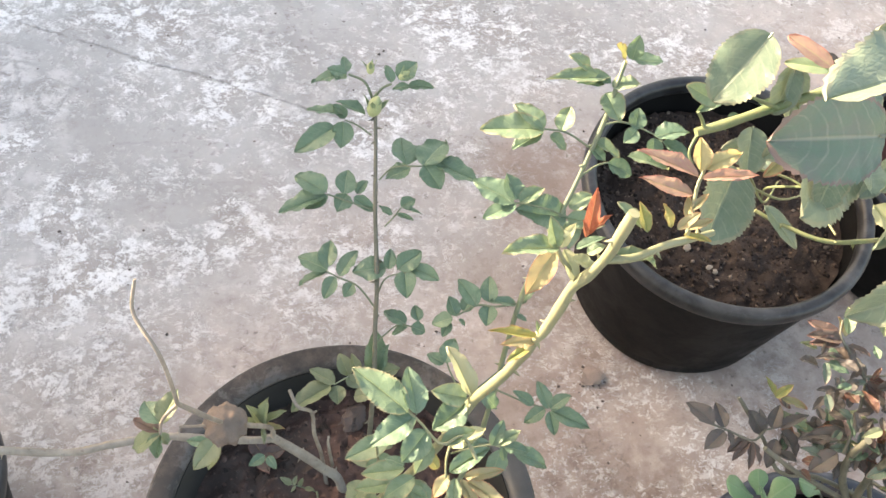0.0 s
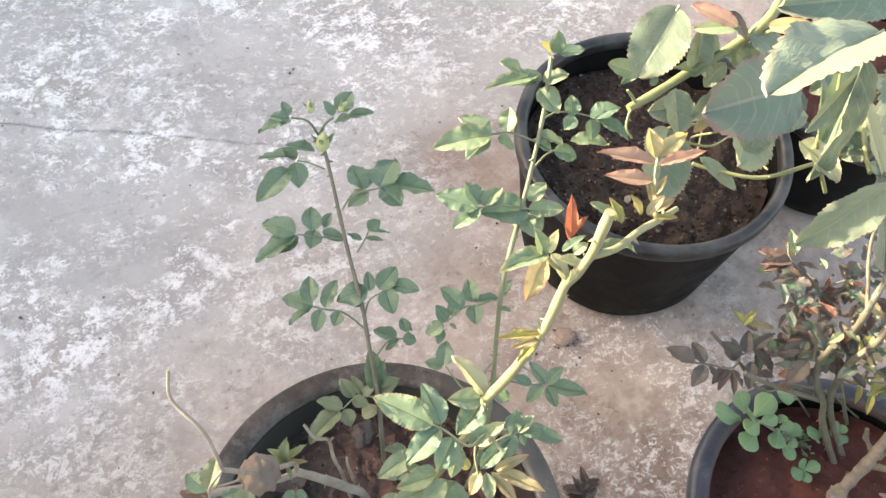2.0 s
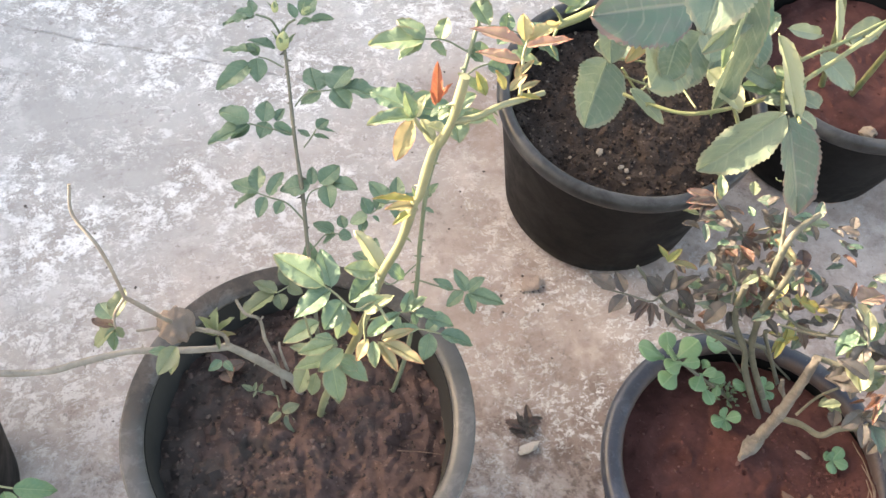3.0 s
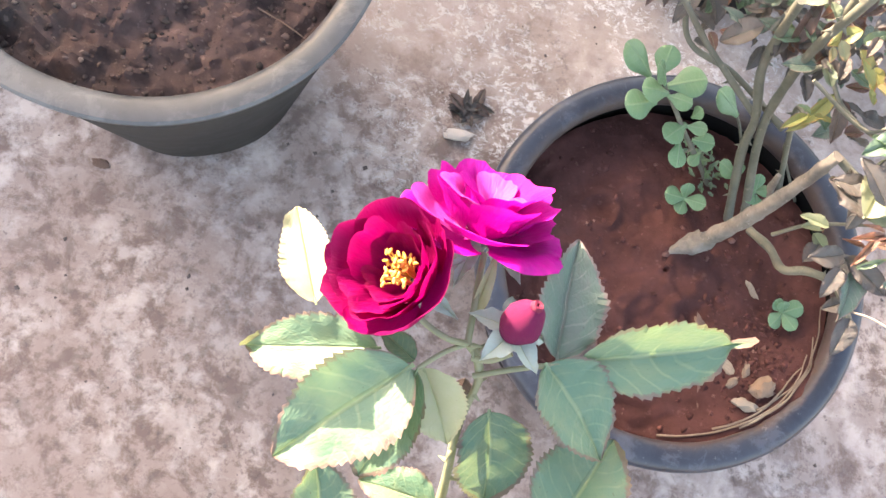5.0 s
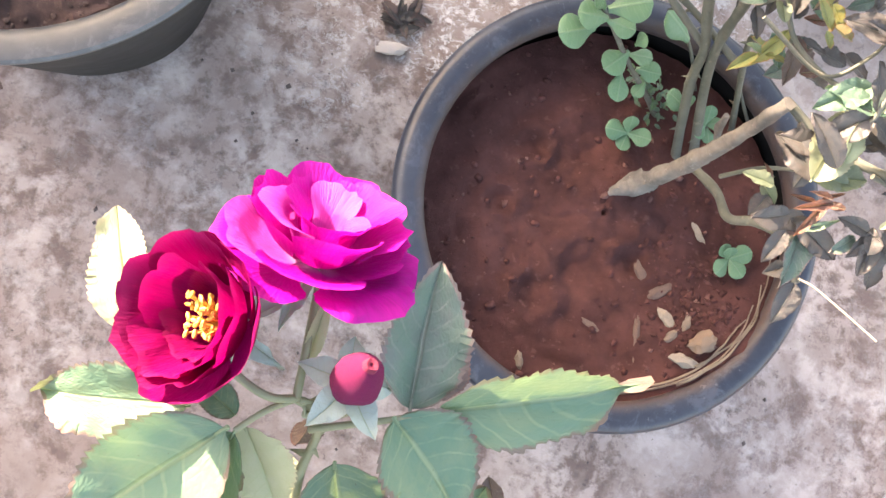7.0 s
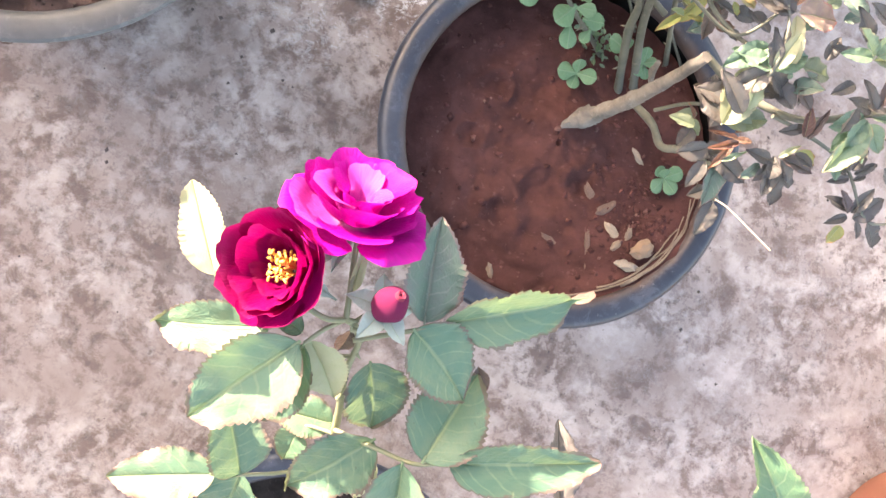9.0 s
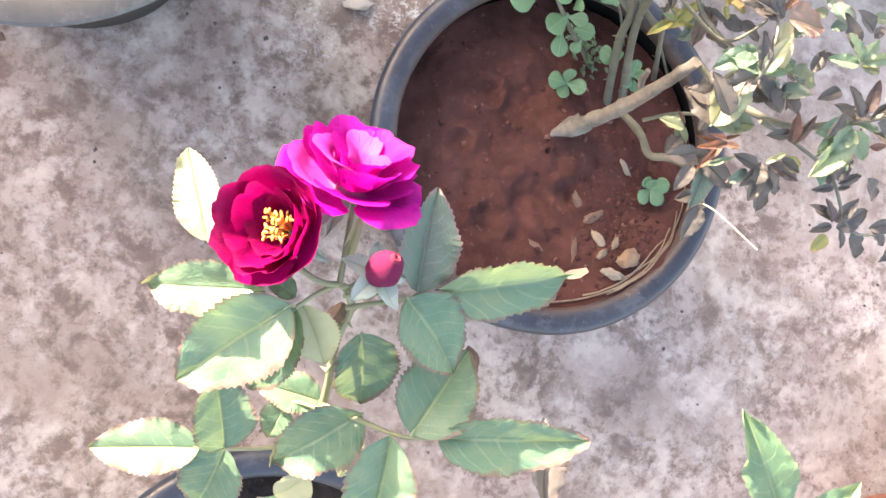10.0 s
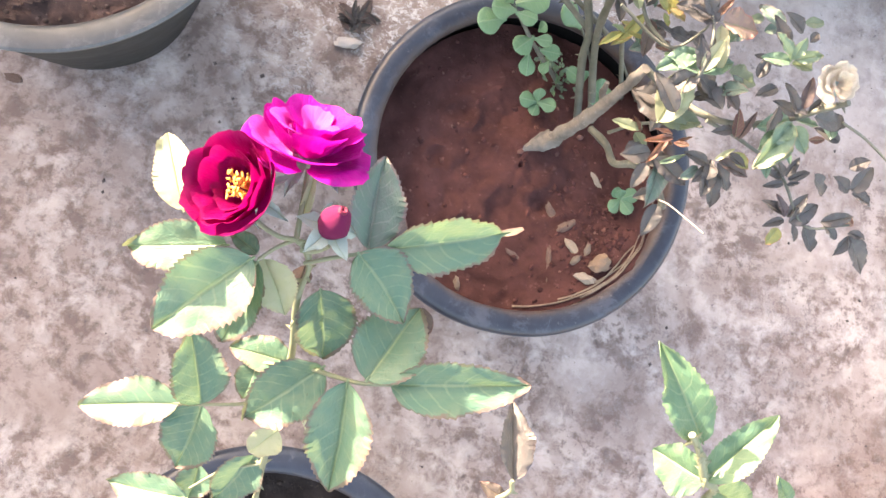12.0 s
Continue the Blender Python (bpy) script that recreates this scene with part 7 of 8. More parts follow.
leaf(PL, (0.4878, 0.3847, 0.3086), (0.4762, 0.3926, 0.3183), .25, LEAF_RUST)
leaf(PL, (0.5079, 0.3700, 0.3190), (0.4949, 0.3570, 0.3199), .65, LEAF_DARK)
leaf(PL, (0.5084, 0.3764, 0.3288), (0.4875, 0.3725, 0.3393), .15, LEAF_RUST)
leaf(PL, (0.5116, 0.3796, 0.3286), (0.5200, 0.3848, 0.3383), .2, LEAF_RUST)
leaf(PL, (0.4582, 0.4576, 0.3151), (0.4432, 0.4429, 0.3161), .3, LEAF_YOUNG)
leaf(PL, (0.4596, 0.4603, 0.3149), (0.4456, 0.4617, 0.3250), .35, LEAF_YOUNG)
leaf(PL, (0.4621, 0.4591, 0.3150), (0.4801, 0.4619, 0.3146), .25, LEAF_DULL)
leaf(PL, (0.4227, 0.4595, 0.4014), (0.4260, 0.4517, 0.3965), .5, LEAF_AMBER)
leaf(PL, (0.4223, 0.4583, 0.4117), (0.4313, 0.4494, 0.4068), .5, LEAF_AMBER)
leaf(PL, (0.4483, 0.4526, 0.4065), (0.4624, 0.4474, 0.3964), .4, LEAF_YOUNG)
root = [(0.4430, 0.3865, 0.212)]
for q, lift in ((0.25, 0.0040), (0.6, 0.0025), (0.85, 0.0005), (1.15, -0.004)):
    rx, ry = 0.4385 - 0.015 * q, 0.3828 - 0.010 * q
    root.append((rx, ry, soil_height(rx - 0.4244, ry - 0.358, 0.135, 0.183, 0.006, 0.004, 3.0) + lift))
stem(PL, 0.0078, 0.0018, root, WOOD, 0.5)
stem(PL, 0.0085, 0.0038, [(0.4270, 0.3735, 0.165), (0.4330, 0.3790, 0.182), (0.4396, 0.3840, 0.197), (0.4470, 0.3895, 0.232), (0.4531, 0.3956, 0.270), (0.4583, 0.4062, 0.325), (0.4607, 0.4137, 0.362)], WOOD, 0.42)
stem(PL, 0.0030, 0.0022, [(0.4654, 0.4071, 0.2632), (0.4586, 0.4160, 0.2777), (0.4554, 0.4218, 0.2922)], WOOD, 0.6)
stem(PL, 0.0009, 0.0006, [(0.5150, 0.3587, 0.2895), (0.5048, 0.3310, 0.3312), (0.5049, 0.3193, 0.3623), (0.5117, 0.2928, 0.4153)], PALE_TWIG)
bloom(PL, (0.5721, 0.4179, 0.4388), (0.0, -0.3, 0.95), 0.0130, FADED, 5, [(3, 0.35, 0.50, 1.5, 0.0), (4, 0.65, 0.35, 1.4, 0.5), (5, 0.95, 0.05, 1.3, 0.2)], "faded cream rose going brown", False)
leaf(PL, (0.4878, 0.4411, 0.4180), (0.5178, 0.4471, 0.4140), 0.78, LEAF_PINK)
leaf(PL, (0.4883, 0.4397, 0.4150), (0.4957, 0.4063, 0.4110), 0.42, LEAF_PALE_LIT)
leaf(PL, (0.4856, 0.4414, 0.4170), (0.4545, 0.4467, 0.4130), 0.55, LEAF_DARK)
leaf(PL, (0.5288, 0.4488, 0.4250), (0.5111, 0.4637, 0.4210), 0.60, LEAF_DUSK)
leaf(PL, (0.4675, 0.3650, 0.3950), (0.4850, 0.4135, 0.3910), 0.50, LEAF_PALE_LIT)
leaf(PL, (0.4746, 0.3682, 0.3920), (0.4470, 0.3871, 0.3880), 0.55, LEAF_DARK)
leaf(PL, (0.5089, 0.3868, 0.4030), (0.4857, 0.4039, 0.3990), 0.55, LEAF_DARK)
leaf(PL, (0.4789, 0.4172, 0.4100), (0.4531, 0.3976, 0.4060), 0.45, LEAF_GREEN)
leaf(PL, (0.4884, 0.3540, 0.3520), (0.5191, 0.3418, 0.3480), 0.45, LEAF_DARK)
leaf(PL, (0.4960, 0.3541, 0.3450), (0.4970, 0.3180, 0.3410), 0.42, LEAF_DUSK)
leaf(PL, (0.5083, 0.3261, 0.3300), (0.5033, 0.2996, 0.3260), 0.50, LEAF_DARK)
leaf(PL, (0.4719, 0.3680, 0.3880), (0.5049, 0.3806, 0.3840), 0.50, LEAF_DULL)
leaf(PL, (0.5685, 0.3886, 0.3980), (0.5490, 0.3565, 0.3940), 0.45, LEAF_LIME)


def tuft(parent, centre, spread, count, seed, mats, size):
    """Small leaves in loose whorls round a twig end."""
    rnd = random.Random(seed)
    for _ in range(count):
        a, b = Vector(centre), Vector((rnd.gauss(0, 1), rnd.gauss(0, 1), rnd.gauss(0, 0.6)))
        start = a + b * spread
        way = Vector((rnd.gauss(0, 1), rnd.gauss(0, 1), rnd.uniform(-0.4, 0.35))).normalized()
        leaf(parent, start, start + way * size * rnd.uniform(0.65, 1.15), rnd.uniform(0.38, 0.6), rnd.choice(mats))


C_MIX = [LEAF_DARK, LEAF_DARK, LEAF_DULL, LEAF_DUSK, LEAF_DARK, LEAF_DUSK, LEAF_GREEN, LEAF_DARK, LEAF_RUST, LEAF_BROWN]
for k, spot_c in enumerate([(0.4817, 0.3782, 0.3798), (0.5136, 0.3926, 0.3992), (0.5585, 0.4055, 0.4083), (0.5510, 0.3800, 0.3809), (0.5200, 0.3603, 0.3599), (0.6031, 0.3958, 0.3898), (0.5357, 0.4380, 0.4170), (0.4992, 0.4279, 0.4076),
                           (0.3976, 0.5103, 0.3900), (0.4153, 0.4954, 0.4093), (0.4184, 0.4827, 0.3618), (0.4392, 0.4764, 0.4032), (0.3833, 0.5475, 0.4176), (0.4476, 0.5247, 0.4259), (0.5136, 0.5049, 0.4027), (0.4781, 0.4857, 0.3785), (0.5582, 0.4696, 0.3943), (0.5445, 0.4429, 0.3348), (0.4494, 0.5071, 0.3983),
                           (0.4244, 0.5221, 0.4079), (0.4424, 0.4928, 0.4086), (0.4092, 0.4970, 0.3711), (0.4393, 0.4764, 0.3711), (0.3825, 0.4899, 0.3530), (0.4654, 0.5249, 0.4252), (0.4396, 0.4751, 0.3443), (0.4672, 0.4521, 0.3453), (0.3941, 0.5236, 0.3991), (0.4410, 0.5510, 0.4351), (0.3740, 0.5267, 0.3326), (0.3987, 0.5213, 0.3417), (0.4143, 0.5197, 0.3604), (0.4355, 0.4896, 0.3706), (0.3776, 0.5048, 0.3239), (0.4054, 0.5005, 0.3424)]):
    tuft(PL, spot_c, 0.011, 3 if k < 8 or k in (16, 17) else 9, 40 + k, C_MIX, 0.019)

# ---- the broad-leaved rose over the tall pot ----
PL = plant("rose_bush", (0.7452, 0.8654, 0.1721), "rose plant with long canes and broad dusty green leaves", STEM_BANDED)
stem(PL, 0.0050, 0.0042, [(0.7356, 0.8744, 0.1676), (0.6794, 0.8589, 0.3489), (0.5454, 0.8031, 0.5486), (0.4002, 0.7293, 0.6265)])
stem(PL, 0.0042, 0.0026, [(0.7729, 0.8565, 0.1667), (0.7385, 0.8051, 0.3668), (0.6480, 0.7091, 0.5112), (0.5845, 0.6789, 0.5301)])
stem(PL, 0.0026, 0.0020, [(0.5845, 0.6789, 0.5301), (0.5064, 0.6269, 0.5529), (0.4335, 0.5874, 0.5587)])
stem(PL, .0042, .0035, [(0.4002, 0.7293, 0.6265), (0.3579, 0.6810, 0.6261), (0.3217, 0.6682, 0.6112), (0.2884, 0.6612, 0.6040), (0.2496, 0.6512, 0.5958), (0.2251, 0.6455, 0.5918)])
stem(PL, .0022, .0016, [(0.4335, 0.5874, 0.5587), (0.4172, 0.5940, 0.5348), (0.3912, 0.6003, 0.5163), (0.3471, 0.6019, 0.5127), (0.3111, 0.6209, 0.5130), (0.2960, 0.6298, 0.5150)])
stem(PL, .0016, .0010, [(0.3438, 0.6705, 0.6155), (0.3541, 0.6549, 0.6372), (0.3532, 0.6432, 0.6574)])
stem(PL, .0016, .0010, [(0.2313, 0.6463, 0.5936), (0.2273, 0.6494, 0.6013), (0.2206, 0.6481, 0.6113)])
stem(PL, .0013, .0010, [(0.2267, 0.6450, 0.5899), (0.2209, 0.6353, 0.5827), (0.2248, 0.6291, 0.5750)])
stem(PL, .0018, .0012, [(0.2843, 0.6579, 0.6043), (0.2565, 0.6516, 0.6230)])
stem(PL, .0018, .0012, [(0.4335, 0.5874, 0.5587), (0.4229, 0.5673, 0.5502), (0.4062, 0.5372, 0.5702)])
leaf(PL, (0.2650, 0.6795, 0.6553), (0.2306, 0.6541, 0.6156), .72, LEAF_MATT, MILD)
leaf(PL, (0.2881, 0.5629, 0.6911), (0.2150, 0.5463, 0.7057), .66, LEAF_DUSK, OVER)
leaf(PL, (0.2228, 0.4827, 0.8350), (0.1427, 0.4540, 0.8523), .44, LEAF_MATT, SUNNY)
leaf(PL, (0.3111, 0.5490, 0.7737), (0.2272, 0.5475, 0.7902), .34, LEAF_MATT, OVER)
leaf(PL, (0.3299, 0.5630, 0.7026), (0.3334, 0.5396, 0.5874), .26, LEAF_MATT, OVER)
leaf(PL, (0.3439, 0.5711, 0.6889), (0.3036, 0.5472, 0.6522), .30, LEAF_MATT, OVER)
leaf(PL, (0.3278, 0.5711, 0.6066), (0.3489, 0.5375, 0.5968), .62, LEAF_PALE_LIT)
leaf(PL, (0.3644, 0.5130, 0.6194), (0.3152, 0.5092, 0.5523), .46, LEAF_MATT, OVER)
leaf(PL, (0.3249, 0.6327, 0.5798), (0.2948, 0.5737, 0.5977), .85, LEAF_MATT, OVER)
leaf(PL, (0.3392, 0.7037, 0.4898), (0.2924, 0.7016, 0.5008), .55, LEAF_MATT, OVER)
leaf(PL, (0.3331, 0.7271, 0.4891), (0.3425, 0.7007, 0.4802), .6, LEAF_MATT, OVER)
leaf(PL, (0.2908, 0.6736, 0.6312), (0.3035, 0.6588, 0.5891), .45, LEAF_MATT, OVER)
leaf(PL, (0.3309, 0.6687, 0.6207), (0.3659, 0.6499, 0.6022), .6, LEAF_MATT, OVER)
leaf(PL, (0.2984, 0.6344, 0.6145), (0.2756, 0.6271, 0.5815), .52, LEAF_MATT, OVER)
leaf(PL, (0.3062, 0.6579, 0.6468), (0.2783, 0.6802, 0.6553), .35, LEAF_PINK, OVER)
leaf(PL, (0.3114, 0.6598, 0.6418), (0.2812, 0.6736, 0.6361), .32, LEAF_LIME, OVER)
leaf(PL, (0.3204, 0.6432, 0.6574), (0.3435, 0.6260, 0.6681), .4, LEAF_AMBER, OVER)
leaf(PL, (0.3263, 0.6704, 0.6014), (0.3531, 0.6607, 0.5779), .5, LEAF_MATT, OVER)
leaf(PL, (0.2665, 0.7013, 0.5595), (0.2402, 0.7073, 0.5728), .55, LEAF_LIME, OVER)
leaf(PL, (0.2825, 0.7021, 0.5396), (0.2895, 0.7026, 0.5443), .7, LEAF_GREEN, OVER)
leaf(PL, (0.3035, 0.6769, 0.5884), (0.2826, 0.6756, 0.5890), .4, LEAF_GREEN, OVER)
leaf(PL, (0.4324, 0.5820, 0.5493), (0.4174, 0.6091, 0.5583), .4, LEAF_LIME, OVER)
leaf(PL, (0.4332, 0.5830, 0.5492), (0.4364, 0.6088, 0.5577), .5, LEAF_LIME, OVER)
leaf(PL, (0.4308, 0.5821, 0.5474), (0.4020, 0.6004, 0.5499), .35, LEAF_GREEN, OVER)
leaf(PL, (0.4298, 0.5805, 0.5475), (0.4044, 0.5860, 0.5404), .5, LEAF_MATT, OVER)
leaf(PL, (0.4300, 0.5793, 0.5475), (0.4244, 0.5575, 0.5409), .4, LEAF_MATT, OVER)
leaf(PL, (0.4295, 0.6483, 0.5757), (0.4001, 0.6439, 0.5578), .55, LEAF_MATT, OVER)
leaf(PL, (0.3930, 0.6458, 0.5580), (0.3641, 0.6165, 0.5503), .5, LEAF_MATT, OVER)
leaf(PL, (0.3614, 0.6571, 0.5584), (0.3975, 0.6389, 0.5388), .5, LEAF_MATT, OVER)
leaf(PL, (0.3009, 0.6286, 0.5226), (0.3311, 0.6009, 0.5035), .28, LEAF_MATT, OVER)
leaf(PL, (0.2944, 0.6723, 0.5115), (0.2619, 0.6130, 0.4954), .78, LEAF_MATT, OVER)
leaf(PL, (0.3640, 0.6502, 0.5586), (0.3311, 0.6113, 0.5418), .80, LEAF_MATT, OVER)
leaf(PL, (0.4051, 0.5502, 0.5612), (0.4313, 0.4979, 0.4837), .44, LEAF_DUSK, OVER)
leaf(PL, (0.4042, 0.6073, 0.5976), (0.4165, 0.5438, 0.5598), .24, LEAF_PALE_LIT, OVER)
leaf(PL, (0.3965, 0.6405, 0.5872), (0.3981, 0.5994, 0.5691), .60, LEAF_MATT, OVER)
leaf(PL, (0.4937, 0.6501, 0.5155), (0.5281, 0.6214, 0.4947), .48, LEAF_MATT, OVER)
leaf(PL, (0.4936, 0.6695, 0.5715), (0.4871, 0.6247, 0.5541), .22, LEAF_PALE_LIT, OVER)
leaf(PL, (0.5550, 0.6665, 0.5317), (0.5168, 0.6549, 0.5228), .55, LEAF_MATT, OVER)
leaf(PL, (0.4306, 0.6321, 0.5763), (0.4778, 0.6410, 0.5538), .25, LEAF_MATT, OVER)
leaf(PL, (0.4138, 0.5945, 0.5494), (0.3803, 0.6066, 0.5696), .45, LEAF_MATT, OVER)
leaf(PL, (0.4258, 0.6019, 0.5390), (0.3855, 0.5932, 0.5555), .4, LEAF_GREEN, OVER)
leaf(PL, (0.4309, 0.5879, 0.5394), (0.4673, 0.5868, 0.5272), .35, LEAF_MATT, OVER)
leaf(PL, (0.4203, 0.6196, 0.5772), (0.4371, 0.6096, 0.5577), .4, LEAF_PALE_LIT, OVER)
leaf(PL, (0.4493, 0.5908, 0.5097), (0.4718, 0.5806, 0.4983), .5, LEAF_MATT, OVER)
stem(PL, .0022, .0016, [(0.4022, 0.5554, 0.5611), (0.4106, 0.5765, 0.5599), (0.4295, 0.6037, 0.5582), (0.4565, 0.6177, 0.5567), (0.4959, 0.6321, 0.5534), (0.5845, 0.6789, 0.5301)])
stem(PL, .0012, .0009, [(0.2917, 0.6726, 0.5115), (0.3134, 0.6723, 0.5109), (0.3489, 0.6585, 0.5056), (0.3579, 0.6081, 0.5121)])
stem(PL, .0013, .0008, [(0.3024, 0.6646, 0.5019), (0.3400, 0.6634, 0.4816), (0.3806, 0.6835, 0.4605)])
stem(PL, .0013, .0008, [(0.3144, 0.6794, 0.4914), (0.3366, 0.6735, 0.4621), (0.3754, 0.7180, 0.4307)])
stem(PL, .0013, .0008, [(0.3515, 0.6626, 0.5006), (0.3563, 0.7036, 0.4413), (0.3954, 0.7469, 0.3623)])
leaf(PL, (0.2892, 0.6769, 0.5597), (0.2840, 0.6439, 0.5418), .85, LEAF_MATT, OVER)
leaf(PL, (0.3182, 0.6109, 0.6003), (0.3059, 0.5837, 0.5824), .95, LEAF_MATT, OVER)
leaf(PL, (0.3416, 0.5925, 0.5907), (0.3474, 0.6184, 0.5992), .9, LEAF_MATT, OVER)
leaf(PL, (0.2323, 0.4679, 0.8400), (0.2106, 0.4227, 0.8200), 0.66, LEAF_MATT, MILD)
leaf(PL, (0.2913, 0.6754, 0.6300), (0.2844, 0.6538, 0.6000), 0.62, LEAF_MATT, OVER)
leaf(PL, (0.3676, 0.6091, 0.6600), (0.3521, 0.5657, 0.6000), 0.42, LEAF_GREEN, OVER)
leaf(PL, (0.3303, 0.6817, 0.5000), (0.3068, 0.7149, 0.5000), 0.50, LEAF_DUSK, OVER)
leaf(PL, (0.3224, 0.6785, 0.6000), (0.3570, 0.6610, 0.5800), 0.55, LEAF_MATT, OVER)
leaf(PL, (0.3250, 0.6731, 0.5850), (0.3071, 0.6651, 0.5700), 0.60, LEAF_MATT, OVER)
leaf(PL, (0.4012, 0.6011, 0.5500), (0.4306, 0.5851, 0.5500), 0.45, LEAF_GREEN, OVER)
leaf(PL, (0.4422, 0.5641, 0.5500), (0.4248, 0.5895, 0.5500), 0.50, LEAF_MATT, OVER)
leaf(PL, (0.3302, 0.5595, 0.6216), (0.3388, 0.5870, 0.6495), .2, LEAF_LIME, OVER)
leaf(PL, (0.2844, 0.7173, 0.5584), (0.2584, 0.7082, 0.5401), .3, LEAF_GREEN, OVER)
leaf(PL, (0.3153, 0.6822, 0.6357), (0.3301, 0.6625, 0.6210), .4, LEAF_DARK, OVER)
leaf(PL, (0.3284, 0.6656, 0.5591), (0.2964, 0.6425, 0.5415), .35, LEAF_AMBER, OVER)
stem(PL, .0018, .0014, [(0.3714, 0.5583, 0.5428), (0.3568, 0.5634, 0.5721), (0.3374, 0.5657, 0.6114), (0.3505, 0.5793, 0.6297), (0.3511, 0.5917, 0.6584)])

# ---- jade plant in the red soil ----
PL = plant("jade_plant", (0.4334, 0.4363, 0.1750), "small jade plant with thick rounded pale green leaves", STEM_OLIVE, "succulent", "weeds")
stem(PL, .0022, .0018, [(0.4498, 0.4417, 0.1780), (0.4264, 0.4489, 0.2050), (0.3968, 0.4538, 0.2400), (0.3790, 0.4636, 0.2550), (0.3643, 0.4719, 0.2640)])
stem(PL, .0016, .0012, [(0.4354, 0.4214, 0.1780), (0.4234, 0.4189, 0.2000)])
stem(PL, .0016, .0012, [(0.4903, 0.4478, 0.1780), (0.4760, 0.4431, 0.2050)])
stem(PL, .0016, .0012, [(0.5324, 0.3556, 0.1850), (0.5217, 0.3553, 0.2030)])
stem(PL, .0015, .0012, [(0.4698, 0.4398, 0.1780), (0.4573, 0.4457, 0.2100)])
stem(PL, .0015, .0012, [(0.4714, 0.4749, 0.1780), (0.4487, 0.4833, 0.2150), (0.4360, 0.4848, 0.2350)])
jade_leaf(PL, (0.3542, 0.4752, 0.2620), (0.3266, 0.4868, 0.2720))
jade_leaf(PL, (0.3613, 0.4782, 0.2620), (0.3611, 0.4992, 0.2720))
jade_leaf(PL, (0.3648, 0.4598, 0.2580), (0.3419, 0.4449, 0.2620))
jade_leaf(PL, (0.3690, 0.4729, 0.2620), (0.3943, 0.4858, 0.2660))
jade_leaf(PL, (0.3704, 0.4660, 0.2640), (0.3485, 0.4590, 0.2700))
jade_leaf(PL, (0.3714, 0.4654, 0.2620), (0.3900, 0.4647, 0.2620))
jade_leaf(PL, (0.3953, 0.4578, 0.2450), (0.3821, 0.4398, 0.2450))
jade_leaf(PL, (0.3958, 0.4562, 0.2450), (0.4110, 0.4568, 0.2480))
jade_leaf(PL, (0.3949, 0.4444, 0.2400), (0.3987, 0.4259, 0.2350))
jade_leaf(PL, (0.3653, 0.4707, 0.2680), (0.3511, 0.4730, 0.2850))
jade_leaf(PL, (0.4360, 0.4848, 0.2350), (0.4118, 0.4928, 0.2450))
jade_leaf(PL, (0.4234, 0.4189, 0.2000), (0.4056, 0.4158, 0.2030))
jade_leaf(PL, (0.4234, 0.4189, 0.2000), (0.4205, 0.4287, 0.2100))
jade_leaf(PL, (0.4234, 0.4189, 0.2000), (0.4401, 0.4182, 0.2030))
jade_leaf(PL, (0.4240, 0.4197, 0.1980), (0.4219, 0.4057, 0.1980))
jade_leaf(PL, (0.4573, 0.4457, 0.2100), (0.4382, 0.4507, 0.2150))
jade_leaf(PL, (0.4573, 0.4457, 0.2100), (0.4528, 0.4541, 0.2200))
jade_leaf(PL, (0.4760, 0.4431, 0.2050), (0.4697, 0.4312, 0.2070))
jade_leaf(PL, (0.4760, 0.4431, 0.2050), (0.4874, 0.4471, 0.2070))
jade_leaf(PL, (0.4756, 0.4427, 0.2060), (0.4727, 0.4549, 0.2140))
jade_leaf(PL, (0.4756, 0.4427, 0.2060), (0.4639, 0.4454, 0.2120))
jade_leaf(PL, (0.4784, 0.4415, 0.2040), (0.4839, 0.4328, 0.2000))
jade_leaf(PL, (0.5217, 0.3553, 0.2030), (0.5137, 0.3415, 0.2040))
jade_leaf(PL, (0.5217, 0.3553, 0.2030), (0.5343, 0.3451, 0.2040))
jade_leaf(PL, (0.5217, 0.3553, 0.2030), (0.5120, 0.3620, 0.2080))
jade_leaf(PL, (0.5217, 0.3553, 0.2030), (0.5354, 0.3646, 0.2060))
jade_leaf(PL, (0.5212, 0.3550, 0.2040), (0.5168, 0.3618, 0.2130))
jade_leaf(PL, (0.3968, 0.4616, 0.2500), (0.4002, 0.4653, 0.2620))
jade_leaf(PL, (0.4060, 0.4523, 0.2350), (0.4231, 0.4547, 0.2350))
jade_leaf(PL, (0.4194, 0.4510, 0.2200), (0.4156, 0.4407, 0.2150))
for k, spot_w in enumerate([(0.4231, 0.4595, 0.2050), (0.4356, 0.4565, 0.2000), (0.4432, 0.4466, 0.1950), (0.4349, 0.4505, 0.1950), (0.4148, 0.4577, 0.2150)]):
    tuft(PL, spot_w, 0.005, 14, 90 + k, [LEAF_GREEN, LEAF_FRESH], 0.006)

# ---- a shoot in the pot at the whitewashed side ----
PL = plant("weed", (-0.4140, 0.4731, 0.1742), "leafy green weed in a black pot", STEM_GREEN, "weed", "weeds")
stem(PL, 0.0016, 0.0010, [(-0.4141, 0.4730, 0.1695), (-0.3464, 0.4561, 0.2586), (-0.2881, 0.4302, 0.2960)])
leaf(PL, (-0.2881, 0.4302, 0.2960), (-0.2519, 0.4256, 0.2877), 0.5, LEAF_FRESH)
leaf(PL, (-0.2976, 0.4300, 0.2915), (-0.2881, 0.3967, 0.2828), 0.5, LEAF_FRESH)


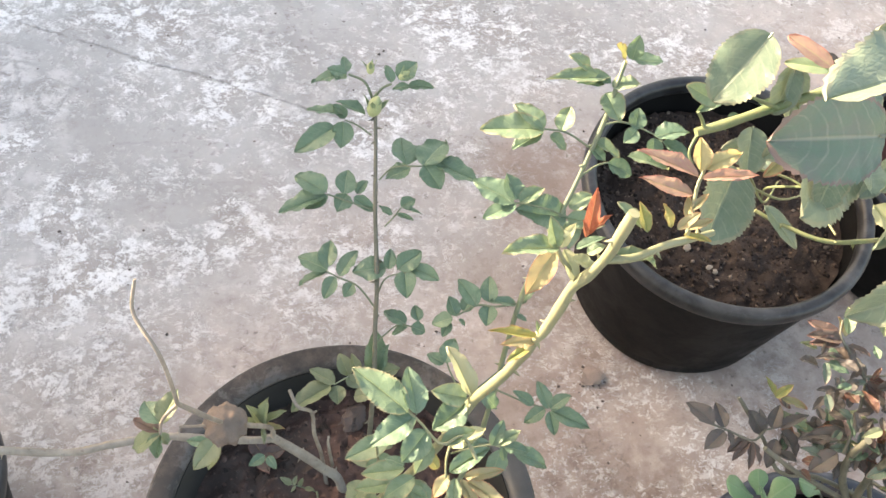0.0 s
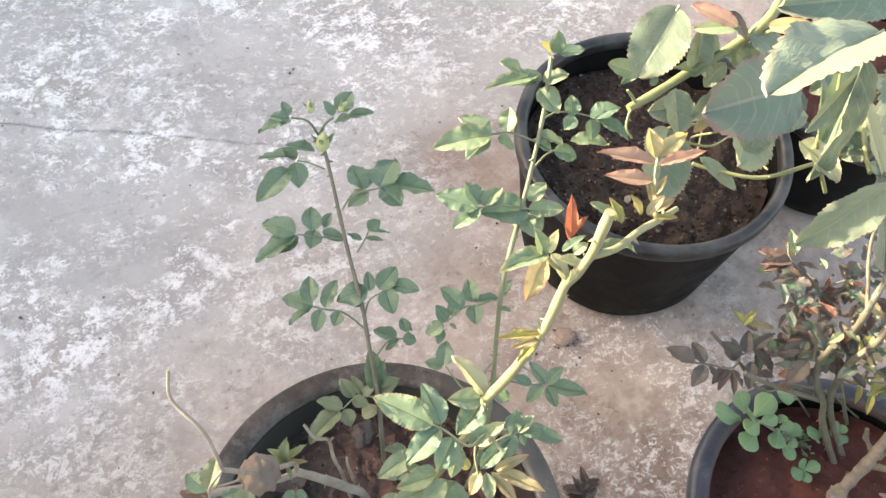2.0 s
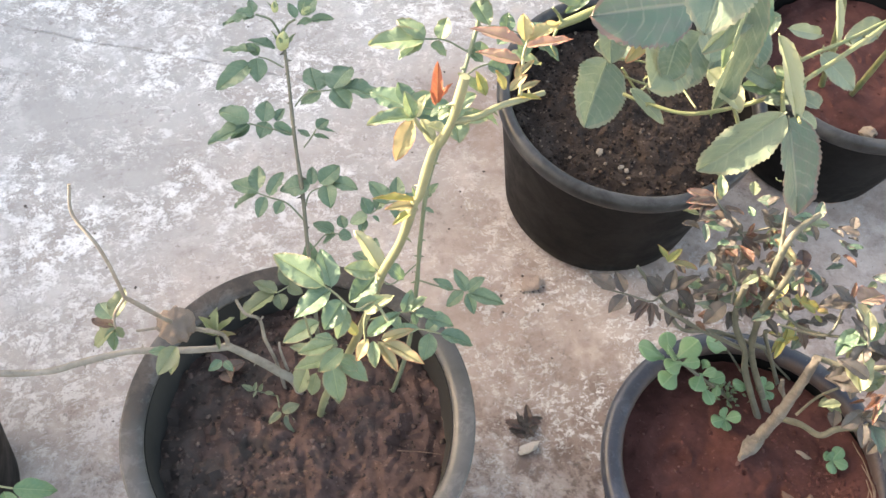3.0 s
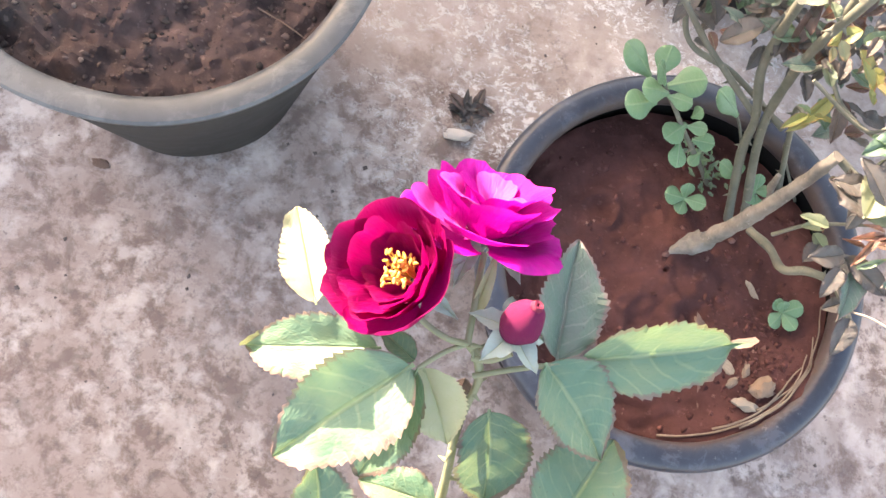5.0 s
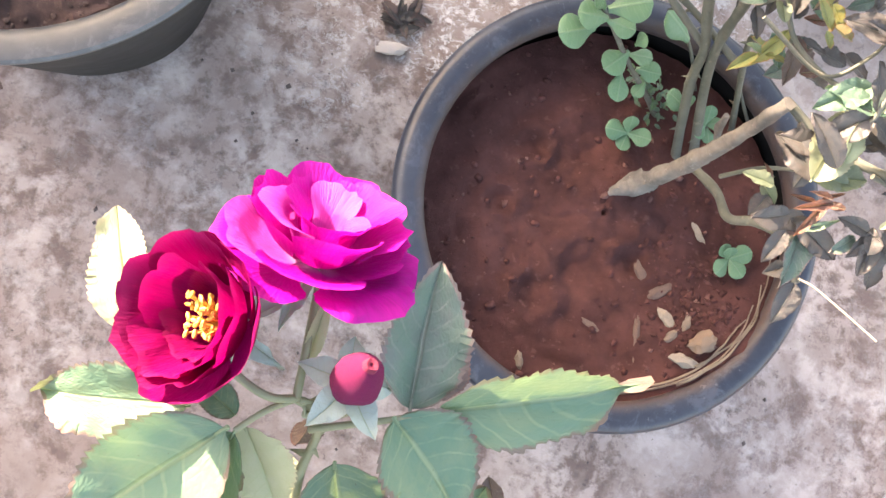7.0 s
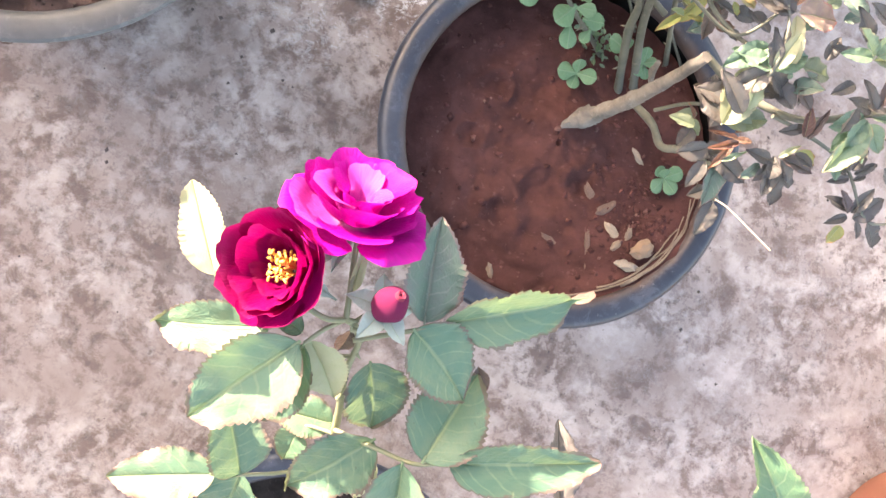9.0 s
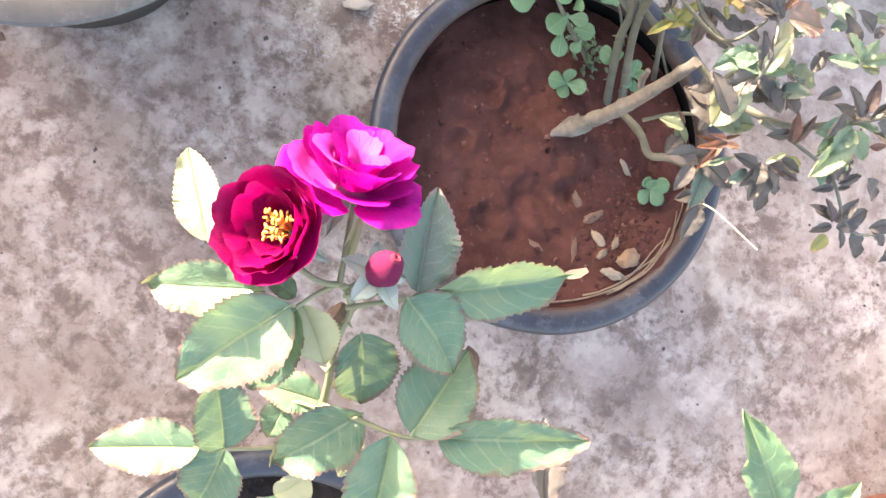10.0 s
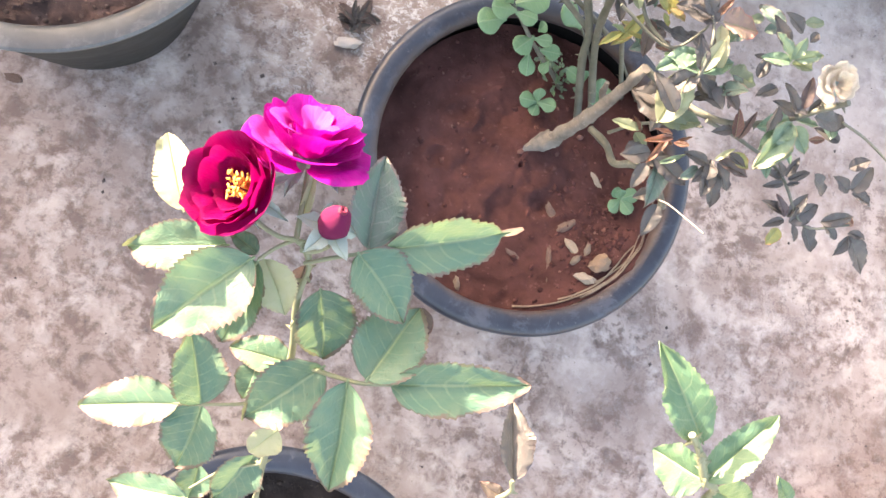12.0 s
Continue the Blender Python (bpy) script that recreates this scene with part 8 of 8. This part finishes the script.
# ---- litter ----
def stone_mesh(seed, flat):
    """A lump of stone, clod or chip with an uneven outline, thin ones bent like a shaving."""
    bm = bmesh.new()
    bmesh.ops.create_icosphere(bm, subdivisions=3, radius=1.0)
    for v in bm.verts:
        v.co *= 1 + 0.42 * noise.noise(v.co * 1.6 + Vector((seed, 0, 0))) + 0.22 * noise.noise(v.co * 4 + Vector((0, seed, 0))) + 0.10 * noise.noise(v.co * 9 + Vector((0, seed, 0)))
        v.co.z *= flat
    return bm


def chip(name, at, size, turn, mat, label, category, flat=0.3, seed=1.0):
    ob = part(name, stone_mesh(seed, flat), mat)
    ob.matrix_basis = Matrix.Translation(at) @ Matrix.Rotation(turn, 4, "Z") @ Matrix.Diagonal((size[0], size[1], size[1], 1))
    return tagged(ob, label, category, "litter")


PALE_CHIP = bark_material("pale_chip", (0.22, 0.17, 0.125), (0.31, 0.25, 0.19), (0.20, 0.14, 0.10), 0.8)
DULL_CHIP = bark_material("dull_chip", (0.15, 0.105, 0.075), (0.24, 0.185, 0.14), (0.12, 0.075, 0.055), 0.85)
BROWN_CHIP = bark_material("brown_chip", (0.085, 0.052, 0.042), (0.16, 0.105, 0.08), (0.22, 0.15, 0.11), 0.85)
TAN_CHIP = bark_material("tan_chip", (0.15, 0.092, 0.062), (0.25, 0.17, 0.115), (0.3, 0.22, 0.16), 0.85)
HUSK_DULL = bark_material("dusty_pebble", (0.20, 0.165, 0.13), (0.30, 0.26, 0.21), (0.16, 0.12, 0.09), 0.85)
HUSK = bark_material("pale_husk", (0.48, 0.41, 0.36), (0.60, 0.53, 0.47), (0.35, 0.28, 0.24), 0.8)
STONE = bark_material("dark_stone", (0.07, 0.055, 0.05), (0.13, 0.10, 0.09), (0.2, 0.17, 0.15), 0.85)
EARTH = soil_material("earth_clod", (0.36, 0.27, 0.23), (0.52, 0.42, 0.365), (0.6, 0.5, 0.44), 1.5)
chip("wood_chip", (0.4891, 0.2983, 0.2046), (0.0088, 0.0039), -0.58, PALE_CHIP, "pale curled wood chip lying on red soil", "wood chip", 0.70, 2.1)
chip("wood_chip", (0.5044, 0.2733, 0.2160), (0.0098, 0.0042), -0.04, PALE_CHIP, "grey-white wood chip lying on red soil", "wood chip", 0.70, 5.3)
chip("wood_chip", (0.5137, 0.2894, 0.2175), (0.0093, 0.0073), 0.76, TAN_CHIP, "tan chunk of bark on red soil", "wood chip", 0.70, 7.7)
chip("wood_chip", (0.4800, 0.3163, 0.2002), (0.0103, 0.0039), 0.72, BROWN_CHIP, "grey-brown flake of bark on red soil", "wood chip", 0.50, 9.1)
chip("wood_chip", (0.4642, 0.3250, 0.1965), (0.0093, 0.0034), -0.81, BROWN_CHIP, "thin brown sliver of bark on red soil", "wood chip", 0.50, 3.3)
chip("wood_chip", (0.4987, 0.3683, 0.1921), (0.0078, 0.0025), -0.78, PALE_CHIP, "pale splinter standing in red soil", "wood chip", 0.60, 4.9)
chip("wood_chip", (0.4939, 0.2878, 0.2085), (0.0062, 0.0031), 0.96, DULL_CHIP, "small brown bark crumb on red soil", "wood chip", 0.60, 6.4)
chip("wood_chip", (0.5019, 0.2994, 0.2095), (0.0057, 0.0028), 1.49, DULL_CHIP, "thin curled bark shaving on red soil", "wood chip", 0.60, 8.8)
chip("wood_chip", (0.4295, 0.3567, 0.1947), (0.0067, 0.0025), 1.41, DULL_CHIP, "thin dry twig end on red soil", "twig", 0.60, 8.2)
chip("wood_chip", (0.3993, 0.2390, 0.1870), (0.0067, 0.0028), -1.21, DULL_CHIP, "pale splinter at the edge of red soil", "wood chip", 0.60, 5.9)
chip("wood_chip", (0.4432, 0.2779, 0.1923), (0.0093, 0.0025), -0.24, BROWN_CHIP, "flat dark flake pressed into red soil", "wood chip", 0.40, 7.1)
chip("twig", (0.4723, 0.2793, 0.2002), (0.0155, 0.0023), -1.36, BROWN_CHIP, "dry brown stick pressed into red soil", "twig", 0.90, 1.7)
chip("pebble", (0.3841, 0.7940, 0.1930), (0.0065, 0.0042), 1.1, HUSK_DULL, "pale pebble on dark crumbly soil", "pebble", 0.5, 2.7)
chip("pebble", (0.4053, 0.7665, 0.1930), (0.0040, 0.0030), 0.3, HUSK_DULL, "small white pebble on dark crumbly soil", "pebble", 0.5, 3.9)
chip("pebble", (0.4111, 0.7603, 0.1930), (0.0036, 0.0028), 1.3, HUSK_DULL, "small white pebble on dark crumbly soil", "pebble", 0.5, 1.2)
chip("stone", (-0.0156, 0.5764, 0.2380), (0.0155, 0.0115), 0.9, STONE, "rough grey stone on the soil of the wide pot", "stone", 0.8, 4.1)
chip("pebble", (0.7650, 0.7856, 0.1770), (0.0120, 0.0100), 0.2, PALE_CHIP, "whitish stone on reddish soil", "stone", 0.6, 6.8)
chip("shell", (0.2432, 0.4807, 0.0050), (0.0150, 0.0062), 0.25, HUSK, "pale dry husk lying on the concrete", "husk", 0.55, 9.6)
chip("dirt_clod", (0.3005, 0.7145, 0.0050), (0.0140, 0.0125), 0.4, EARTH, "rounded clod of dry earth on the concrete", "dirt clod", 0.6, 2.2)
chip("pebble", (-0.0695, 0.3307, 0.0010), (0.0075, 0.0045), 0.1, BROWN_CHIP, "flat dark stone stuck to the concrete", "stone", 0.15, 7.2)

clod_rnd = random.Random(12)
for k in range(26):
    a, r = clod_rnd.uniform(0, 6.28), 0.115 * math.sqrt(clod_rnd.random())
    x, y = r * math.cos(a), r * math.sin(a)
    size = 0.0022 + 0.006 * clod_rnd.random() ** 2
    z = soil_height(x, y, 0.14, 0.228, 0.015, 0.008, 1.0)
    chip("soil_clod", (-0.027 + x, 0.464 + y, z + 0.1 * size), (size * 1.4, size), a * 3, BROWN_SOIL, "lump of dry brown earth on the soil", "soil clod", 0.55, 20.0 + k)

dead = empty("dead_leaf", 0.2455, 0.5066, 0.002, "withered dark brown leaf clump on the concrete", "dead leaf", "litter")
wither = random.Random(8)
for k in range(20):
    a, r = wither.uniform(0, 6.28), wither.uniform(0.010, 0.030)
    x, y = 0.2455 + wither.gauss(0, 0.004), 0.5066 + wither.gauss(0, 0.005)
    leaf(dead, (x, y, 0.003), (x + r * math.cos(a), y + r * math.sin(a), wither.uniform(0.002, 0.007)), wither.uniform(0.25, 0.5), LEAF_BROWN if k % 3 == 0 else LEAF_DARK)
dead = empty("dead_leaf", -0.1004, 0.5430, 0.236, "curled dry brown leaf on the soil", "dead leaf", "litter")
for k, (dx, dy) in enumerate(((0.02, 0.004), (-0.012, 0.016), (0.006, -0.02))):
    leaf(dead, (-0.1004, 0.5430, 0.238), (-0.1004 + dx, 0.5430 + dy, 0.245 + 0.005 * k), 0.7, LEAF_BROWN)
straw = part("straw", tube(spline([(0.0633, 0.4285, 0.238), (0.0872, 0.4223, 0.241), (0.1078, 0.4172, 0.238)]), 0.0007, 0.0005, 6), BROWN_CHIP)
tagged(straw, "thin dry straw lying on brown soil", "straw", "litter")

grass = bmesh.new()
for k, (r, a0, a1) in enumerate(((0.1285, -78, -6), (0.1262, -60, -14), (0.1300, -52, 6), (0.1240, -44, -20))):
    line = []
    for a in np.linspace(a0, a1, 13):
        rr = r + 0.0025 * noise.noise((a * 0.09, k, 0))
        gx, gy = rr * math.cos(radians(a)), rr * math.sin(radians(a))
        line.append(Vector((gx, gy, soil_height(gx, gy, 0.135, 0.183, 0.006, 0.004, 3.0) + 0.0022 + 0.002 * noise.noise((a * 0.07, 3, k)))))
    strand = tube(spline(line, 3), 0.0010, 0.0005, 6)
    me = bpy.data.meshes.new("strand")
    strand.to_mesh(me)
    strand.free()
    grass.from_mesh(me)
    bpy.data.meshes.remove(me)
grass = part("dry_grass", grass, DULL_CHIP)
grass.location = (0.4244, 0.358, 0)
tagged(grass, "thin pale dry grass stalks along the edge of red soil", "dry grass", "litter")


def grit():
    """Loose sand and specks swept over the concrete."""
    rnd = random.Random(77)
    verts, faces = [], []
    for q in range(1000):
        x, y = (rnd.uniform(-0.75, 1.1), rnd.uniform(-0.2, 1.7)) if q > 70 else (rnd.gauss(0.298, 0.018), rnd.gauss(0.705, 0.014))
        s = 0.0006 + 0.0022 * rnd.random() ** 4
        k = len(verts)
        for dx, dy, dz in ((1, 0, 0), (0, 1, 0), (-1, 0, 0), (0, -1, 0), (0, 0, 0.8)):
            verts.append((x + s * (dx + rnd.uniform(-0.3, 0.3)), y + s * (dy + rnd.uniform(-0.3, 0.3)), 0.0015 + s * dz))
        faces += [(k + q, k + (q + 1) % 4, k + 4) for q in range(4)]
    me = bpy.data.meshes.new("grit")
    me.from_pydata(verts, [], faces)
    me.materials.append(STONE)
    tagged(new("grit", me), "dark grit and sand specks on the concrete", "grit", kind="stuff")


grit()


def bark_litter():
    """Crumbled bark and earth at the edge of the red soil."""
    rnd = random.Random(31)
    verts, faces = [], []
    for _ in range(420):
        x, y = rnd.gauss(0.508, 0.020), rnd.gauss(0.310, 0.028)
        if math.hypot(x - 0.4244, y - 0.358) > 0.128:
            continue
        s = 0.0006 + 0.0022 * rnd.random() ** 3
        a, k = rnd.uniform(0, 6.28), len(verts)
        long = rnd.uniform(0.9, 1.7)
        z = soil_height(x - 0.4244, y - 0.358, 0.135, 0.183, 0.006, 0.004, 3.0) + 0.3 * s
        for dx, dy, dz in ((long, 0, 0), (0, 1, 0), (-long, 0, 0), (0, -1, 0), (0, 0, 0.8), (0, 0, -0.8)):
            dx, dy = dx + rnd.uniform(-0.3, 0.3), dy + rnd.uniform(-0.3, 0.3)
            verts.append((x + s * (dx * math.cos(a) - dy * math.sin(a)), y + s * (dx * math.sin(a) + dy * math.cos(a)), z + s * dz))
        faces += [(k + q, k + (q + 1) % 4, k + 4) for q in range(4)] + [(k + (q + 1) % 4, k + q, k + 5) for q in range(4)]
    me = bpy.data.meshes.new("bark_crumbs")
    me.from_pydata(verts, [], faces)
    me.materials.append(CRUMBS["red_soil"])
    tagged(new("bark_crumbs", me), "crumbled brown bark and earth on red soil", "bark crumbs", kind="stuff")


bark_litter()
